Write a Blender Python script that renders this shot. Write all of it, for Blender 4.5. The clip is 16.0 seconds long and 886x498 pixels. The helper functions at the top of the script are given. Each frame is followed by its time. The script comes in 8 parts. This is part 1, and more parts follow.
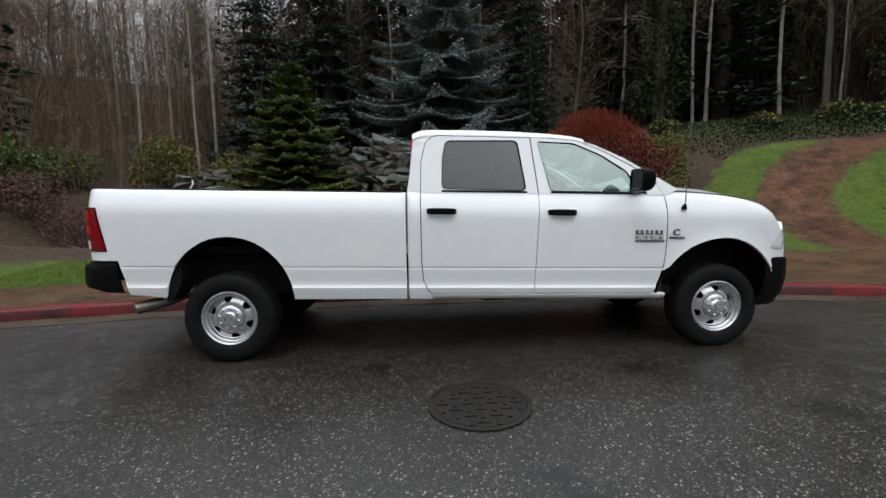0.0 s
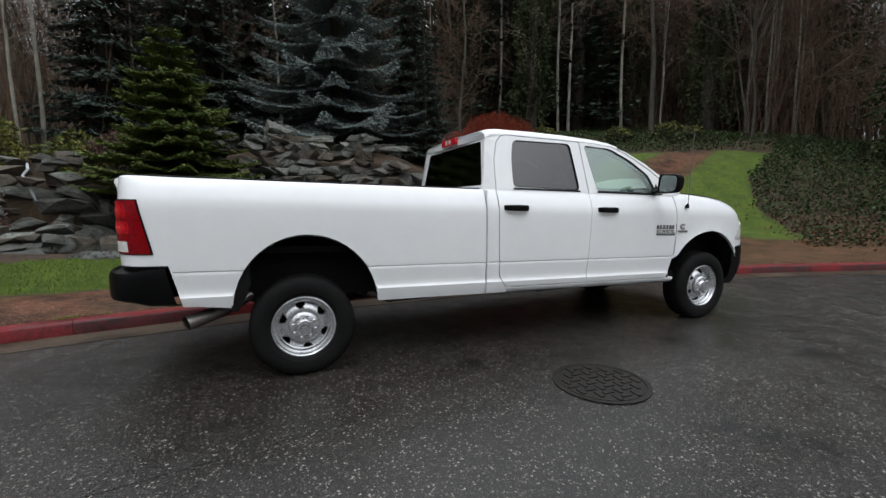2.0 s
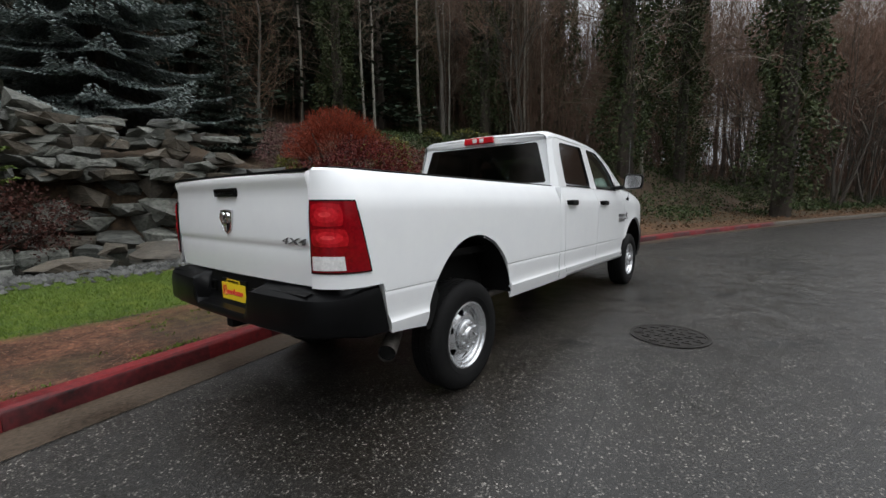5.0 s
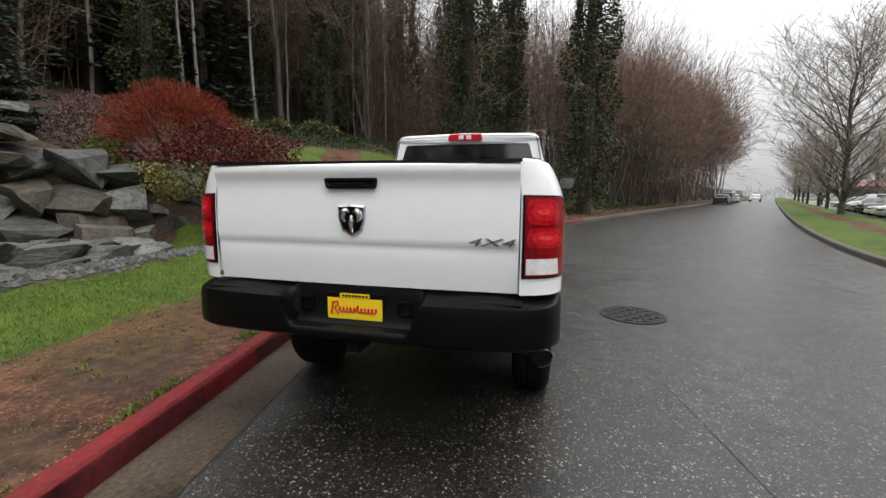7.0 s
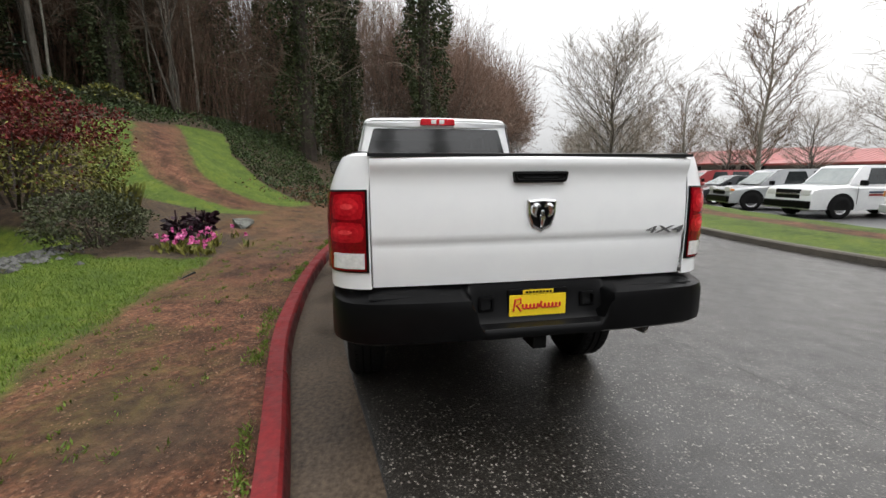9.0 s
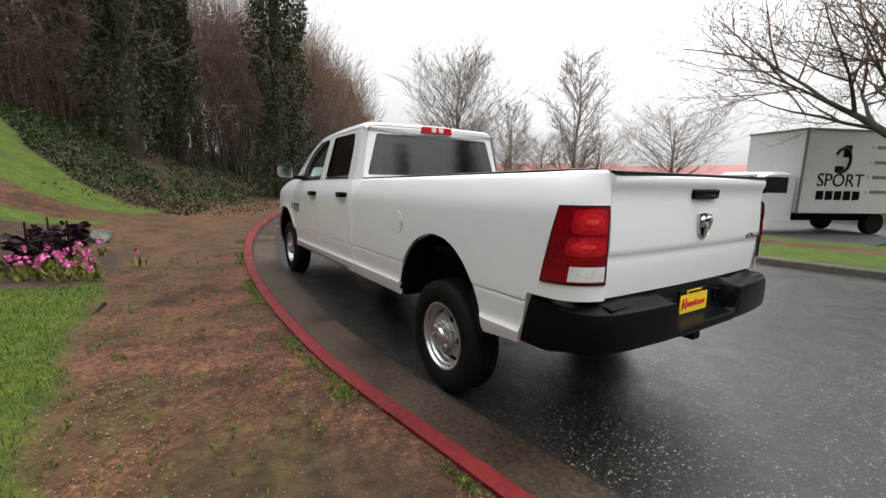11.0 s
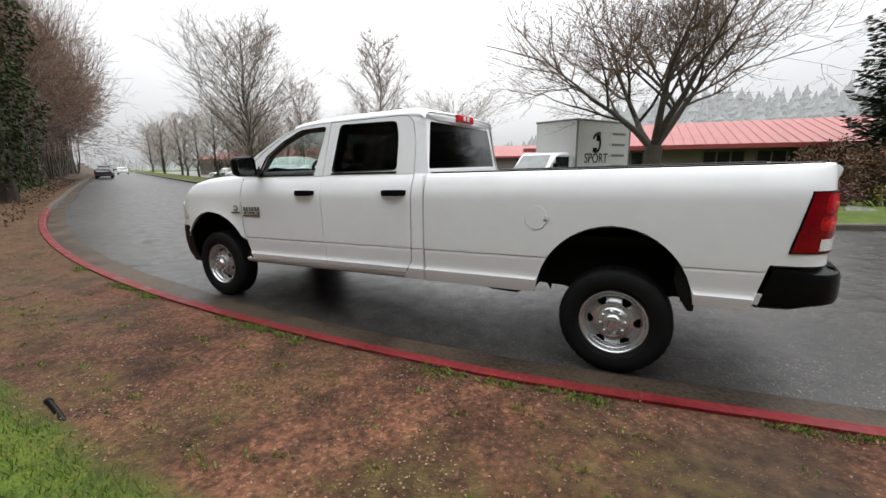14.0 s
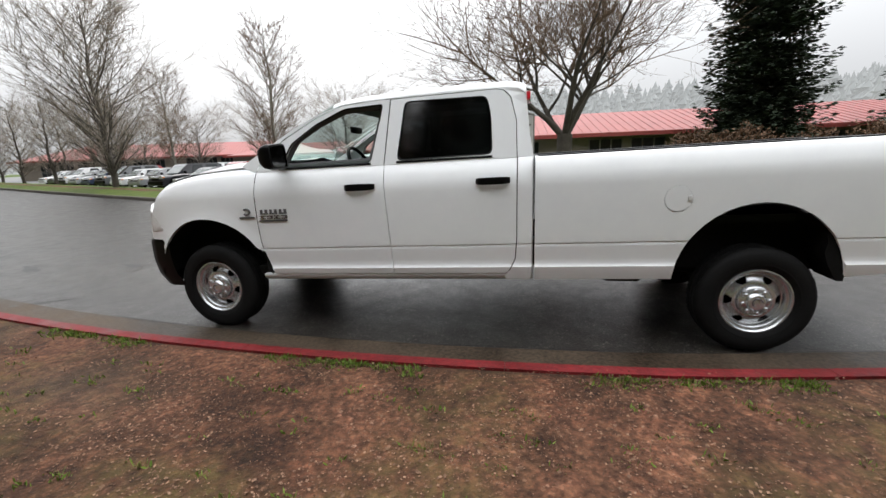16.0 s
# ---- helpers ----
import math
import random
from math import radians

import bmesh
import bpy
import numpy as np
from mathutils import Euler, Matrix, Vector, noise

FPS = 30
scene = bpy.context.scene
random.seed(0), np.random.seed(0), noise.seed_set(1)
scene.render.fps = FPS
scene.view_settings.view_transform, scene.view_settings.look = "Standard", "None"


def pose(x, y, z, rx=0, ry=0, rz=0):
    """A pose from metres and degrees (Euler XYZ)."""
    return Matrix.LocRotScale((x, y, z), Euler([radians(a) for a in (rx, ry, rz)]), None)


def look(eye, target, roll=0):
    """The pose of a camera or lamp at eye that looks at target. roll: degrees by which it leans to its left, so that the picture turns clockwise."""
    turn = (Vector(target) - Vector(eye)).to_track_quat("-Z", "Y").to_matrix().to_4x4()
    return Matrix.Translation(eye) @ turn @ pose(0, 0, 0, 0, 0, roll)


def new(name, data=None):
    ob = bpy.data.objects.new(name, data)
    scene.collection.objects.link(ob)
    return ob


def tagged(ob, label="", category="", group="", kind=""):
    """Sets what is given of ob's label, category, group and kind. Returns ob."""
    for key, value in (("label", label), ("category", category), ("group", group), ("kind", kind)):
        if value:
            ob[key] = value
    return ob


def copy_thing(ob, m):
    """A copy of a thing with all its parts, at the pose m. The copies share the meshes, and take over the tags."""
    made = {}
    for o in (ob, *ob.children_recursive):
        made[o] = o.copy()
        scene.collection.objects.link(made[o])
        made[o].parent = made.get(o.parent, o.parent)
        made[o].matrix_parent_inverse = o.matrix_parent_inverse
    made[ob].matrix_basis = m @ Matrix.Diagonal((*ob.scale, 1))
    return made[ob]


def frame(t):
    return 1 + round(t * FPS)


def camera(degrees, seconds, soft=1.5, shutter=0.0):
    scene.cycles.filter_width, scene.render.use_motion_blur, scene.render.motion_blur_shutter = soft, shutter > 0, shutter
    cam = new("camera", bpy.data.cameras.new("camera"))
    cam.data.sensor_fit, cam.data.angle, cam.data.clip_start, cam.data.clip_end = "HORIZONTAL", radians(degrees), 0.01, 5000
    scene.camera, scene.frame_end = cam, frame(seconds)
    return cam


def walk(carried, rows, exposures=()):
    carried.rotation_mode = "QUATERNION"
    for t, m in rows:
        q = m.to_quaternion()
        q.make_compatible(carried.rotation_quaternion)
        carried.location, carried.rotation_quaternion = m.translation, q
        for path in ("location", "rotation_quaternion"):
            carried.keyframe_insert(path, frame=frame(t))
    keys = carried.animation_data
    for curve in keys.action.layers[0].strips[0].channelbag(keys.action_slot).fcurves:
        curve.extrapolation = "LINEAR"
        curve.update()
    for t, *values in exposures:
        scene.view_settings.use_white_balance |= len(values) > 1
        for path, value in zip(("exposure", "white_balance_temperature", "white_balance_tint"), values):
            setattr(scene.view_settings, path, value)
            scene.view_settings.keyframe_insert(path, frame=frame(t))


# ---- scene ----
cam = camera(93.3, 16.0)
PATH = [
    (0, (1.626, -4.487, 1.3), (1.737, -2.5, 1.102), -0.8),
    (0.5, (1.131, -4.482, 1.314), (1.397, -2.513, 1.085), -0.8),
    (1, (0.692, -4.393, 1.311), (1.086, -2.448, 1.067), -2.3),
    (1.5, (0.246, -4.292, 1.307), (0.782, -2.377, 1.096), -0.7),
    (2, (-0.178, -4.151, 1.321), (0.565, -2.307, 1.097), 0.0),
    (2.5, (-0.593, -3.934, 1.323), (0.28, -2.151, 1.084), -0.1),
    (3, (-1.019, -3.693, 1.341), (-0.007, -1.985, 1.093), 0.3),
    (3.5, (-1.381, -3.42, 1.341), (-0.221, -1.805, 1.123), -0.8),
    (4, (-1.736, -3.151, 1.338), (-0.434, -1.649, 1.113), 0.3),
    (4.2, (-1.888, -3.044, 1.34), (-0.529, -1.596, 1.101), -0.0),
    (6.3, (-2.766, -1.438, 1.341), (-0.924, -0.698, 1.099), -0.5),
    (6.5, (-2.828, -1.275, 1.339), (-0.956, -0.62, 1.082), -0.2),
    (7, (-2.939, -0.866, 1.346), (-1.013, -0.394, 1.082), 0.3),
    (7.5, (-2.974, -0.46, 1.338), (-1.017, -0.193, 1.02), 1.4),
    (8, (-3.027, -0.037, 1.337), (-1.047, 0.006, 1.056), -0.8),
    (8.5, (-3.013, 0.399, 1.337), (-1.048, 0.235, 1.007), -0.2),
    (9, (-2.937, 0.779, 1.407), (-1.001, 0.422, 1.051), -0.3),
    (9.5, (-2.831, 1.193, 1.432), (-0.956, 0.625, 1.032), -0.2),
    (9.7, (-2.773, 1.346, 1.43), (-0.929, 0.688, 1.023), 0.1),
    (11.8, (-1.874, 2.98, 1.468), (-0.395, 1.678, 1.122), 0.3),
    (12, (-1.755, 3.112, 1.478), (-0.339, 1.75, 1.106), -0.0),
    (12.5, (-1.422, 3.398, 1.486), (-0.098, 1.95, 1.096), -0.1),
    (13, (-1.045, 3.626, 1.492), (0.169, 2.097, 1.06), 0.1),
    (13.5, (-0.657, 3.839, 1.505), (0.395, 2.199, 1.054), 0.1),
    (14, (-0.23, 3.968, 1.511), (0.673, 2.229, 1.11), -0.6),
    (14.5, (0.216, 4.053, 1.504), (1.015, 2.267, 1.089), 0.7),
    (15, (0.654, 4.119, 1.51), (1.307, 2.289, 1.035), 0.8),
    (15.5, (1.115, 4.088, 1.48), (1.727, 2.244, 1.005), -2.9),
    (16, (1.548, 4.046, 1.468), (1.953, 2.138, 1.027), -2.2),
]
walk(cam, [(t, look(eye, target, roll)) for t, eye, target, roll in PATH], exposures=[(0, -0.20, 6280, 10), (4.2, -0.17, 6320, 10), (6.5, 0.25, 6560, 11), (9, 0.42, 6660, 11), (12, 0.43, 6620, 11), (16, 0.46, 6560, 11)])

# ---- sky and light: overcast winter daylight ----
world = bpy.data.worlds.new("overcast_sky")
scene.world = world
world.use_nodes = True
wn, wl = world.node_tree.nodes, world.node_tree.links
wn.clear()
w_out = wn.new("ShaderNodeOutputWorld")
w_bg = wn.new("ShaderNodeBackground")
w_sky = wn.new("ShaderNodeTexSky")
w_sky.sky_type = "NISHITA"
w_sky.sun_disc = False
w_sky.sun_elevation = radians(38)
w_sky.sun_rotation = radians(150)
w_sky.air_density, w_sky.dust_density, w_sky.ozone_density = 1.0, 6.0, 1.0
w_hsv = wn.new("ShaderNodeHueSaturation")
w_hsv.inputs["Saturation"].default_value = 0.12
w_mix = wn.new("ShaderNodeMix")
w_mix.data_type = "RGBA"
w_mix.inputs["Factor"].default_value = 0.85
# an overcast dome: the zenith three times as bright as the horizon
w_tc = wn.new("ShaderNodeTexCoord")
w_sep = wn.new("ShaderNodeSeparateXYZ")
w_up = wn.new("ShaderNodeMapRange")
w_up.inputs["To Min"].default_value, w_up.inputs["To Max"].default_value = 0.17, 1.12
w_pow = wn.new("ShaderNodeMath")
w_pow.operation, w_pow.use_clamp = "POWER", True
w_pow.inputs[1].default_value = 1.4
w_dome = wn.new("ShaderNodeMix")
w_dome.data_type, w_dome.blend_type = "RGBA", "MULTIPLY"
w_dome.inputs["Factor"].default_value = 1.0
w_dome.inputs["A"].default_value = (27.2, 28.2, 29.2, 1)
wl.new(w_tc.outputs["Generated"], w_sep.inputs["Vector"])
wl.new(w_sep.outputs["Z"], w_pow.inputs[0])
wl.new(w_pow.outputs[0], w_up.inputs["Value"])
wl.new(w_up.outputs["Result"], w_dome.inputs["B"])
wl.new(w_dome.outputs["Result"], w_mix.inputs["B"])
wl.new(w_sky.outputs["Color"], w_hsv.inputs["Color"])
wl.new(w_hsv.outputs["Color"], w_mix.inputs["A"])
wl.new(w_mix.outputs["Result"], w_bg.inputs["Color"])
w_bg.inputs["Strength"].default_value = 0.10
wl.new(w_bg.outputs["Background"], w_out.inputs["Surface"])

sun_data = bpy.data.lights.new("sun", "SUN")
sun_data.energy, sun_data.angle, sun_data.color = 0.6, radians(25), (1.0, 0.97, 0.93)
sun = new("sun", sun_data)
sun.matrix_world = look((0, 0, 40), (12, 18, 0))

# ---- helpers ----


def interp(table, v):
    """Linear table lookup: [(v, result), ...] in rising order."""
    if v <= table[0][0]:
        return table[0][1]
    for (a, fa), (b, fb) in zip(table, table[1:]):
        if v <= b:
            return fa + (fb - fa) * (v - a) / (b - a)
    return table[-1][1]


def finish(me, bm, smooth):
    bmesh.ops.remove_doubles(bm, verts=bm.verts, dist=1e-5)
    bmesh.ops.recalc_face_normals(bm, faces=bm.faces)
    for f in bm.faces:
        f.smooth = smooth
    bm.to_mesh(me)
    bm.free()


def part(name, bm, material, parent=None, label="", smooth=False, sharp=35, facing=None):
    """Links a bmesh as one mesh object under a thing or a part."""
    me = bpy.data.meshes.new(name)
    finish(me, bm, smooth)
    if facing and sum(f.normal.dot(Vector(facing)) for f in me.polygons) < 0:
        me.flip_normals()
    if smooth and sharp:
        me.set_sharp_from_angle(angle=radians(sharp))
    me.materials.append(material)
    ob = new(name, me)
    if parent:
        ob.parent = parent
    if label:
        ob["label"] = label
    return ob


def rawmesh(name, verts, faces, material, parent=None, smooth=False):
    """A mesh object straight from lists, for large counts of leaves, blades and twigs."""
    me = bpy.data.meshes.new(name)
    me.from_pydata(verts, [], faces)
    if smooth:
        me.polygons.foreach_set("use_smooth", [True] * len(me.polygons))
    me.materials.append(material)
    ob = new(name, me)
    if parent:
        ob.parent = parent
    return ob


def thing(name, label, category, group="", at=(0, 0, 0), rz=0, kind=""):
    ob = new(name)
    ob.matrix_basis = pose(*at, 0, 0, rz)
    return tagged(ob, label, category, group, kind)


def grid(bm, rows, closed=False):
    """Faces between rows of points of equal length."""
    vs = [[bm.verts.new(p) for p in row] for row in rows]
    for a, b in zip(vs, vs[1:]):
        n = len(a)
        for i in range(n if closed else n - 1):
            j = (i + 1) % n
            bm.faces.new((a[i], a[j], b[j], b[i]))
    return vs


def box(bm, x0, x1, y0, y1, z0, z1, bevel=0.0):
    m = Matrix.Translation(((x0 + x1) / 2, (y0 + y1) / 2, (z0 + z1) / 2)) @ Matrix.Diagonal((x1 - x0, y1 - y0, z1 - z0, 1))
    made = bmesh.ops.create_cube(bm, size=1, matrix=m)["verts"]
    if bevel:
        edges = list({e for v in made for e in v.link_edges})
        bmesh.ops.bevel(bm, geom=edges, offset=bevel, segments=2, profile=0.5, affect="EDGES")
    return bm


def boxed(x0, x1, y0, y1, z0, z1, bevel=0.0):
    return box(bmesh.new(), x0, x1, y0, y1, z0, z1, bevel)


def tube(bm, points, radii, sides=8, cap=True):
    """A tapered tube along points."""
    rows = []
    prev = None
    for i, p in enumerate(points):
        p = Vector(p)
        a = Vector(points[max(i - 1, 0)])
        b = Vector(points[min(i + 1, len(points) - 1)])
        d = (b - a).normalized()
        side = prev if prev is not None else (Vector((0, 0, 1)) if abs(d.z) < 0.9 else Vector((1, 0, 0)))
        u = d.cross(side).normalized()
        v = u.cross(d).normalized()
        prev = v
        r = radii[i] if isinstance(radii, (list, tuple)) else radii
        rows.append([p + r * (math.cos(k * 2 * math.pi / sides) * u + math.sin(k * 2 * math.pi / sides) * v) for k in range(sides)])
    vs = grid(bm, rows, closed=True)
    if cap:
        bm.faces.new(vs[0][::-1])
        bm.faces.new(vs[-1])
    return bm


def lathe(bm, profile, centre, axis="y", sides=48):
    """Turns (radius, along) pairs round the axis through centre."""
    cx, cy, cz = centre
    rows = []
    for r, h in profile:
        row = []
        for k in range(sides):
            a = 2 * math.pi * k / sides
            c, s = r * math.cos(a), r * math.sin(a)
            row.append((cx + c, cy + h, cz + s) if axis == "y" else (cx + c, cy + s, cz + h) if axis == "z" else (cx + h, cy + c, cz + s))
        rows.append(row)
    grid(bm, rows, closed=True)
    return bm


def holed(bm, outer, holes, lift):
    """A flat polygon with holes, its 2D points lifted into space by lift(a, b)."""
    from mathutils.geometry import tessellate_polygon
    loops = [[Vector((a, b, 0)) for a, b in loop] for loop in [outer, *holes]]
    flat = [p for loop in loops for p in loop]
    vs = [bm.verts.new(lift(p.x, p.y)) for p in flat]
    for t in tessellate_polygon(loops):
        try:
            bm.faces.new([vs[i] for i in t])
        except ValueError:
            pass
    return vs


def rounded(points, r, n=4):
    """Rounds the corners of a 2D polygon."""
    out = []
    for i, p in enumerate(points):
        a, p, b = Vector(points[i - 1]), Vector(p), Vector(points[(i + 1) % len(points)])
        ra = min(r, (a - p).length * 0.45, (b - p).length * 0.45)
        s, e = p + (a - p).normalized() * ra, p + (b - p).normalized() * ra
        for k in range(n + 1):
            t = k / n
            q = s * (1 - t) ** 2 + p * 2 * t * (1 - t) + e * t * t
            out.append((q.x, q.y))
    return out


# ---- materials ----
def material(name):
    m = bpy.data.materials.new(name)
    m.use_nodes = True
    nt = m.node_tree
    return m, nt.nodes, nt.links, nt.nodes["Principled BSDF"]


def noise_node(nodes, links, scale, detail=4.0, rough=0.6, coords="Object"):
    tc = nodes.new("ShaderNodeTexCoord")
    nz = nodes.new("ShaderNodeTexNoise")
    nz.inputs["Scale"].default_value, nz.inputs["Detail"].default_value, nz.inputs["Roughness"].default_value = scale, detail, rough
    links.new(tc.outputs[coords], nz.inputs["Vector"])
    return nz


def ramp_node(nodes, links, source, stops):
    r = nodes.new("ShaderNodeValToRGB")
    els = r.color_ramp.elements
    while len(els) < len(stops):
        els.new(0.5)
    for e, (pos, col) in zip(els, stops):
        e.position = pos
        e.color = (*col, 1) if len(col) == 3 else col
    links.new(source, r.inputs["Fac"])
    return r


def mix_node(nodes, links, fac, a, b, mode="MIX"):
    m = nodes.new("ShaderNodeMix")
    m.data_type, m.blend_type = "RGBA", mode
    for key, v in (("Factor", fac), ("A", a), ("B", b)):
        if isinstance(v, (int, float)):
            m.inputs[key].default_value = v
        elif isinstance(v, tuple):
            m.inputs[key].default_value = (*v, 1)
        else:
            links.new(v, m.inputs[key])
    return m.outputs["Result"]


def mat(name, dark, light, rough=0.6, scale=4.0, fine=60.0, bump=0.2, metal=0.0, coat=0.0, vary=0.0, dist=0.01, spec=0.5, gloss_var=0.0):
    """Two-scale procedural surface: broad and fine noise between two colours, fine bump."""
    m, n, l, p = material(name)
    big = noise_node(n, l, scale)
    small = noise_node(n, l, fine, 3)
    f = n.new("ShaderNodeMath")
    f.operation = "MULTIPLY_ADD"
    l.new(small.outputs["Fac"], f.inputs[0])
    f.inputs[1].default_value = 0.5
    h = n.new("ShaderNodeMath")
    h.operation = "MULTIPLY"
    l.new(big.outputs["Fac"], h.inputs[0])
    h.inputs[1].default_value = 0.5
    l.new(h.outputs[0], f.inputs[2])
    col = ramp_node(n, l, f.outputs[0], [(0.33, dark), (0.67, light)]).outputs["Color"]
    if vary:
        oi = n.new("ShaderNodeObjectInfo")
        hs = n.new("ShaderNodeHueSaturation")
        mr = n.new("ShaderNodeMapRange")
        mr.inputs["To Min"].default_value, mr.inputs["To Max"].default_value = 1 - vary, 1 + vary
        l.new(oi.outputs["Random"], mr.inputs["Value"])
        l.new(mr.outputs["Result"], hs.inputs["Value"])
        l.new(col, hs.inputs["Color"])
        col = hs.outputs["Color"]
    l.new(col, p.inputs["Base Color"])
    p.inputs["Roughness"].default_value, p.inputs["Metallic"].default_value = rough, metal
    p.inputs["Coat Weight"].default_value, p.inputs["Specular IOR Level"].default_value = coat, spec
    p.inputs["Coat Roughness"].default_value = 0.06
    if gloss_var:
        mr = n.new("ShaderNodeMapRange")
        mr.inputs["From Min"].default_value, mr.inputs["From Max"].default_value = 0.35, 0.65
        mr.inputs["To Min"].default_value, mr.inputs["To Max"].default_value = rough - gloss_var, rough + gloss_var
        l.new(big.outputs["Fac"], mr.inputs["Value"])
        l.new(mr.outputs["Result"], p.inputs["Roughness"])
    if bump:
        b = n.new("ShaderNodeBump")
        b.inputs["Strength"].default_value, b.inputs["Distance"].default_value = bump, dist
        l.new(small.outputs["Fac"], b.inputs["Height"])
        l.new(b.outputs["Normal"], p.inputs["Normal"])
    return m


def leafy(name, dark, light, rough=0.55, sheen=0.0):
    """Leaves: colour varies from island to island."""
    m, n, l, p = material(name)
    g = n.new("ShaderNodeNewGeometry")
    col = ramp_node(n, l, g.outputs["Random Per Island"], [(0.0, dark), (1.0, light)])
    l.new(col.outputs["Color"], p.inputs["Base Color"])
    p.inputs["Roughness"].default_value = rough
    p.inputs["Specular IOR Level"].default_value = 0.16
    return m


def glass(name, tint, face=0.08, gloss=0.02, sheen=(1, 1, 1)):
    """A thin pane: tinted see-through, with reflections that grow towards grazing angles."""
    m = bpy.data.materials.new(name)
    m.use_nodes = True
    n, l = m.node_tree.nodes, m.node_tree.links
    n.clear()
    out = n.new("ShaderNodeOutputMaterial")
    see = n.new("ShaderNodeBsdfTransparent")
    see.inputs["Color"].default_value = (*tint, 1)
    shine = n.new("ShaderNodeBsdfGlossy")
    shine.inputs["Roughness"].default_value = gloss
    shine.inputs["Color"].default_value = (*sheen, 1)
    lw = n.new("ShaderNodeLayerWeight")
    lw.inputs["Blend"].default_value = 0.5
    power = n.new("ShaderNodeMath")
    power.operation = "POWER"
    power.inputs[1].default_value = 4.0
    reach = n.new("ShaderNodeMapRange")
    reach.inputs["To Min"].default_value, reach.inputs["To Max"].default_value = face, 0.9
    mix = n.new("ShaderNodeMixShader")
    l.new(lw.outputs["Facing"], power.inputs[0])
    l.new(power.outputs[0], reach.inputs["Value"])
    l.new(reach.outputs["Result"], mix.inputs["Fac"])
    l.new(see.outputs[0], mix.inputs[1])
    l.new(shine.outputs[0], mix.inputs[2])
    l.new(mix.outputs[0], out.inputs["Surface"])
    return m


WHITE = mat("white_paint", (0.78, 0.79, 0.80), (0.82, 0.83, 0.83), rough=0.32, scale=1.5, fine=9, bump=0.0, coat=0.7)
BLACK = mat("black_plastic", (0.0022, 0.0022, 0.0024), (0.005, 0.005, 0.0053), rough=0.33, scale=8, fine=400, bump=0.12, dist=0.001, spec=0.10)
DARK = mat("dark_underbody", (0.003, 0.003, 0.003), (0.008, 0.008, 0.0075), rough=0.8, fine=30, spec=0.15)
GAP = mat("seam_rubber", (0.01, 0.01, 0.01), (0.02, 0.02, 0.02), rough=0.8)
RUBBER = mat("tyre_rubber", (0.004, 0.004, 0.0043), (0.010, 0.0098, 0.0095), rough=0.72, scale=6, fine=90, bump=0.25, dist=0.003, spec=0.15)
STEEL = mat("silver_wheel_paint", (0.50, 0.51, 0.52), (0.62, 0.63, 0.64), rough=0.24, scale=6, fine=60, bump=0.03, metal=0.78)
CHROME = mat("chrome", (0.6, 0.6, 0.61), (0.68, 0.68, 0.69), rough=0.12, bump=0.0, metal=1.0)
GUNMETAL = mat("grey_badge", (0.12, 0.12, 0.125), (0.20, 0.20, 0.205), rough=0.3, bump=0.0, metal=0.6)
RED_LENS = mat("red_lens", (0.11, 0.0015, 0.004), (0.26, 0.003, 0.008), rough=0.14, scale=7, fine=50, bump=0.05, coat=0.08, spec=0.25)
RED_MID = mat("mid_red_lens", (0.24, 0.003, 0.007), (0.55, 0.012, 0.020), rough=0.15, scale=14, fine=60, bump=0.05, coat=0.1, spec=0.25)
RED_HOT_SPOT = mat("hot_spot_red_lens", (0.52, 0.018, 0.024), (0.86, 0.08, 0.085), rough=0.16, scale=18, fine=60, bump=0.05, coat=0.1, spec=0.25)
RED_GLOW = mat("bright_red_lens", (0.32, 0.005, 0.010), (0.70, 0.022, 0.032), rough=0.16, scale=16, fine=60, bump=0.05, coat=0.1, spec=0.25)
CLEAR_LENS = mat("clear_lens", (0.55, 0.54, 0.53), (0.8, 0.79, 0.78), rough=0.15, scale=30, fine=90, bump=0.1, coat=1.0)
AMBER = mat("amber_lens", (0.6, 0.2, 0.05), (0.75, 0.3, 0.1), rough=0.2, bump=0.0, coat=1.0)
TINT = glass("privacy_glass", (0.020, 0.022, 0.025), 0.095, 0.07)
CLEARGLASS = glass("side_glass", (0.72, 0.82, 0.78), 0.25, 0.06, (0.86, 1.0, 0.95))
YELLOW = mat("yellow_plate", (0.80, 0.55, 0.015), (0.86, 0.62, 0.02), rough=0.4, bump=0.0)
PLATE_RED = mat("plate_red", (0.5, 0.01, 0.012), (0.6, 0.02, 0.02), rough=0.5, bump=0.0)
PIPE = mat("exhaust_steel", (0.07, 0.060, 0.050), (0.24, 0.22, 0.20), rough=0.38, metal=0.8, fine=40)
LINING = mat("pale_headliner", (0.30, 0.30, 0.29), (0.38, 0.38, 0.37), rough=0.95, fine=150, bump=0.05)
CLOTH = mat("grey_seat_cloth", (0.05, 0.05, 0.052), (0.09, 0.09, 0.09), rough=0.9, fine=200)

# ---- ground: road, gutter, kerbs, footpath, garden slope ----
def smooth01(v):
    v = min(max(v, 0.0), 1.0)
    return v * v * (3 - 2 * v)


def kerb_y(x):
    """The near kerb's road-side edge: a bend that straightens at both ends."""
    return 1.497 - 0.52 * (math.sqrt(156 + (x - 2.3) ** 2) - 12.49) - 0.08 * smooth01((0.8 - x) / 2) + 0.04 * max(0.0, x - 26)


def far_kerb_y(x):
    return -6.8 - 0.45 * (math.sqrt(36 + (x - 3.0) ** 2) - 6)


def bumpy(x, y, s, seed=0.0):
    return noise.noise(Vector((x * s + seed, y * s - seed, seed)))


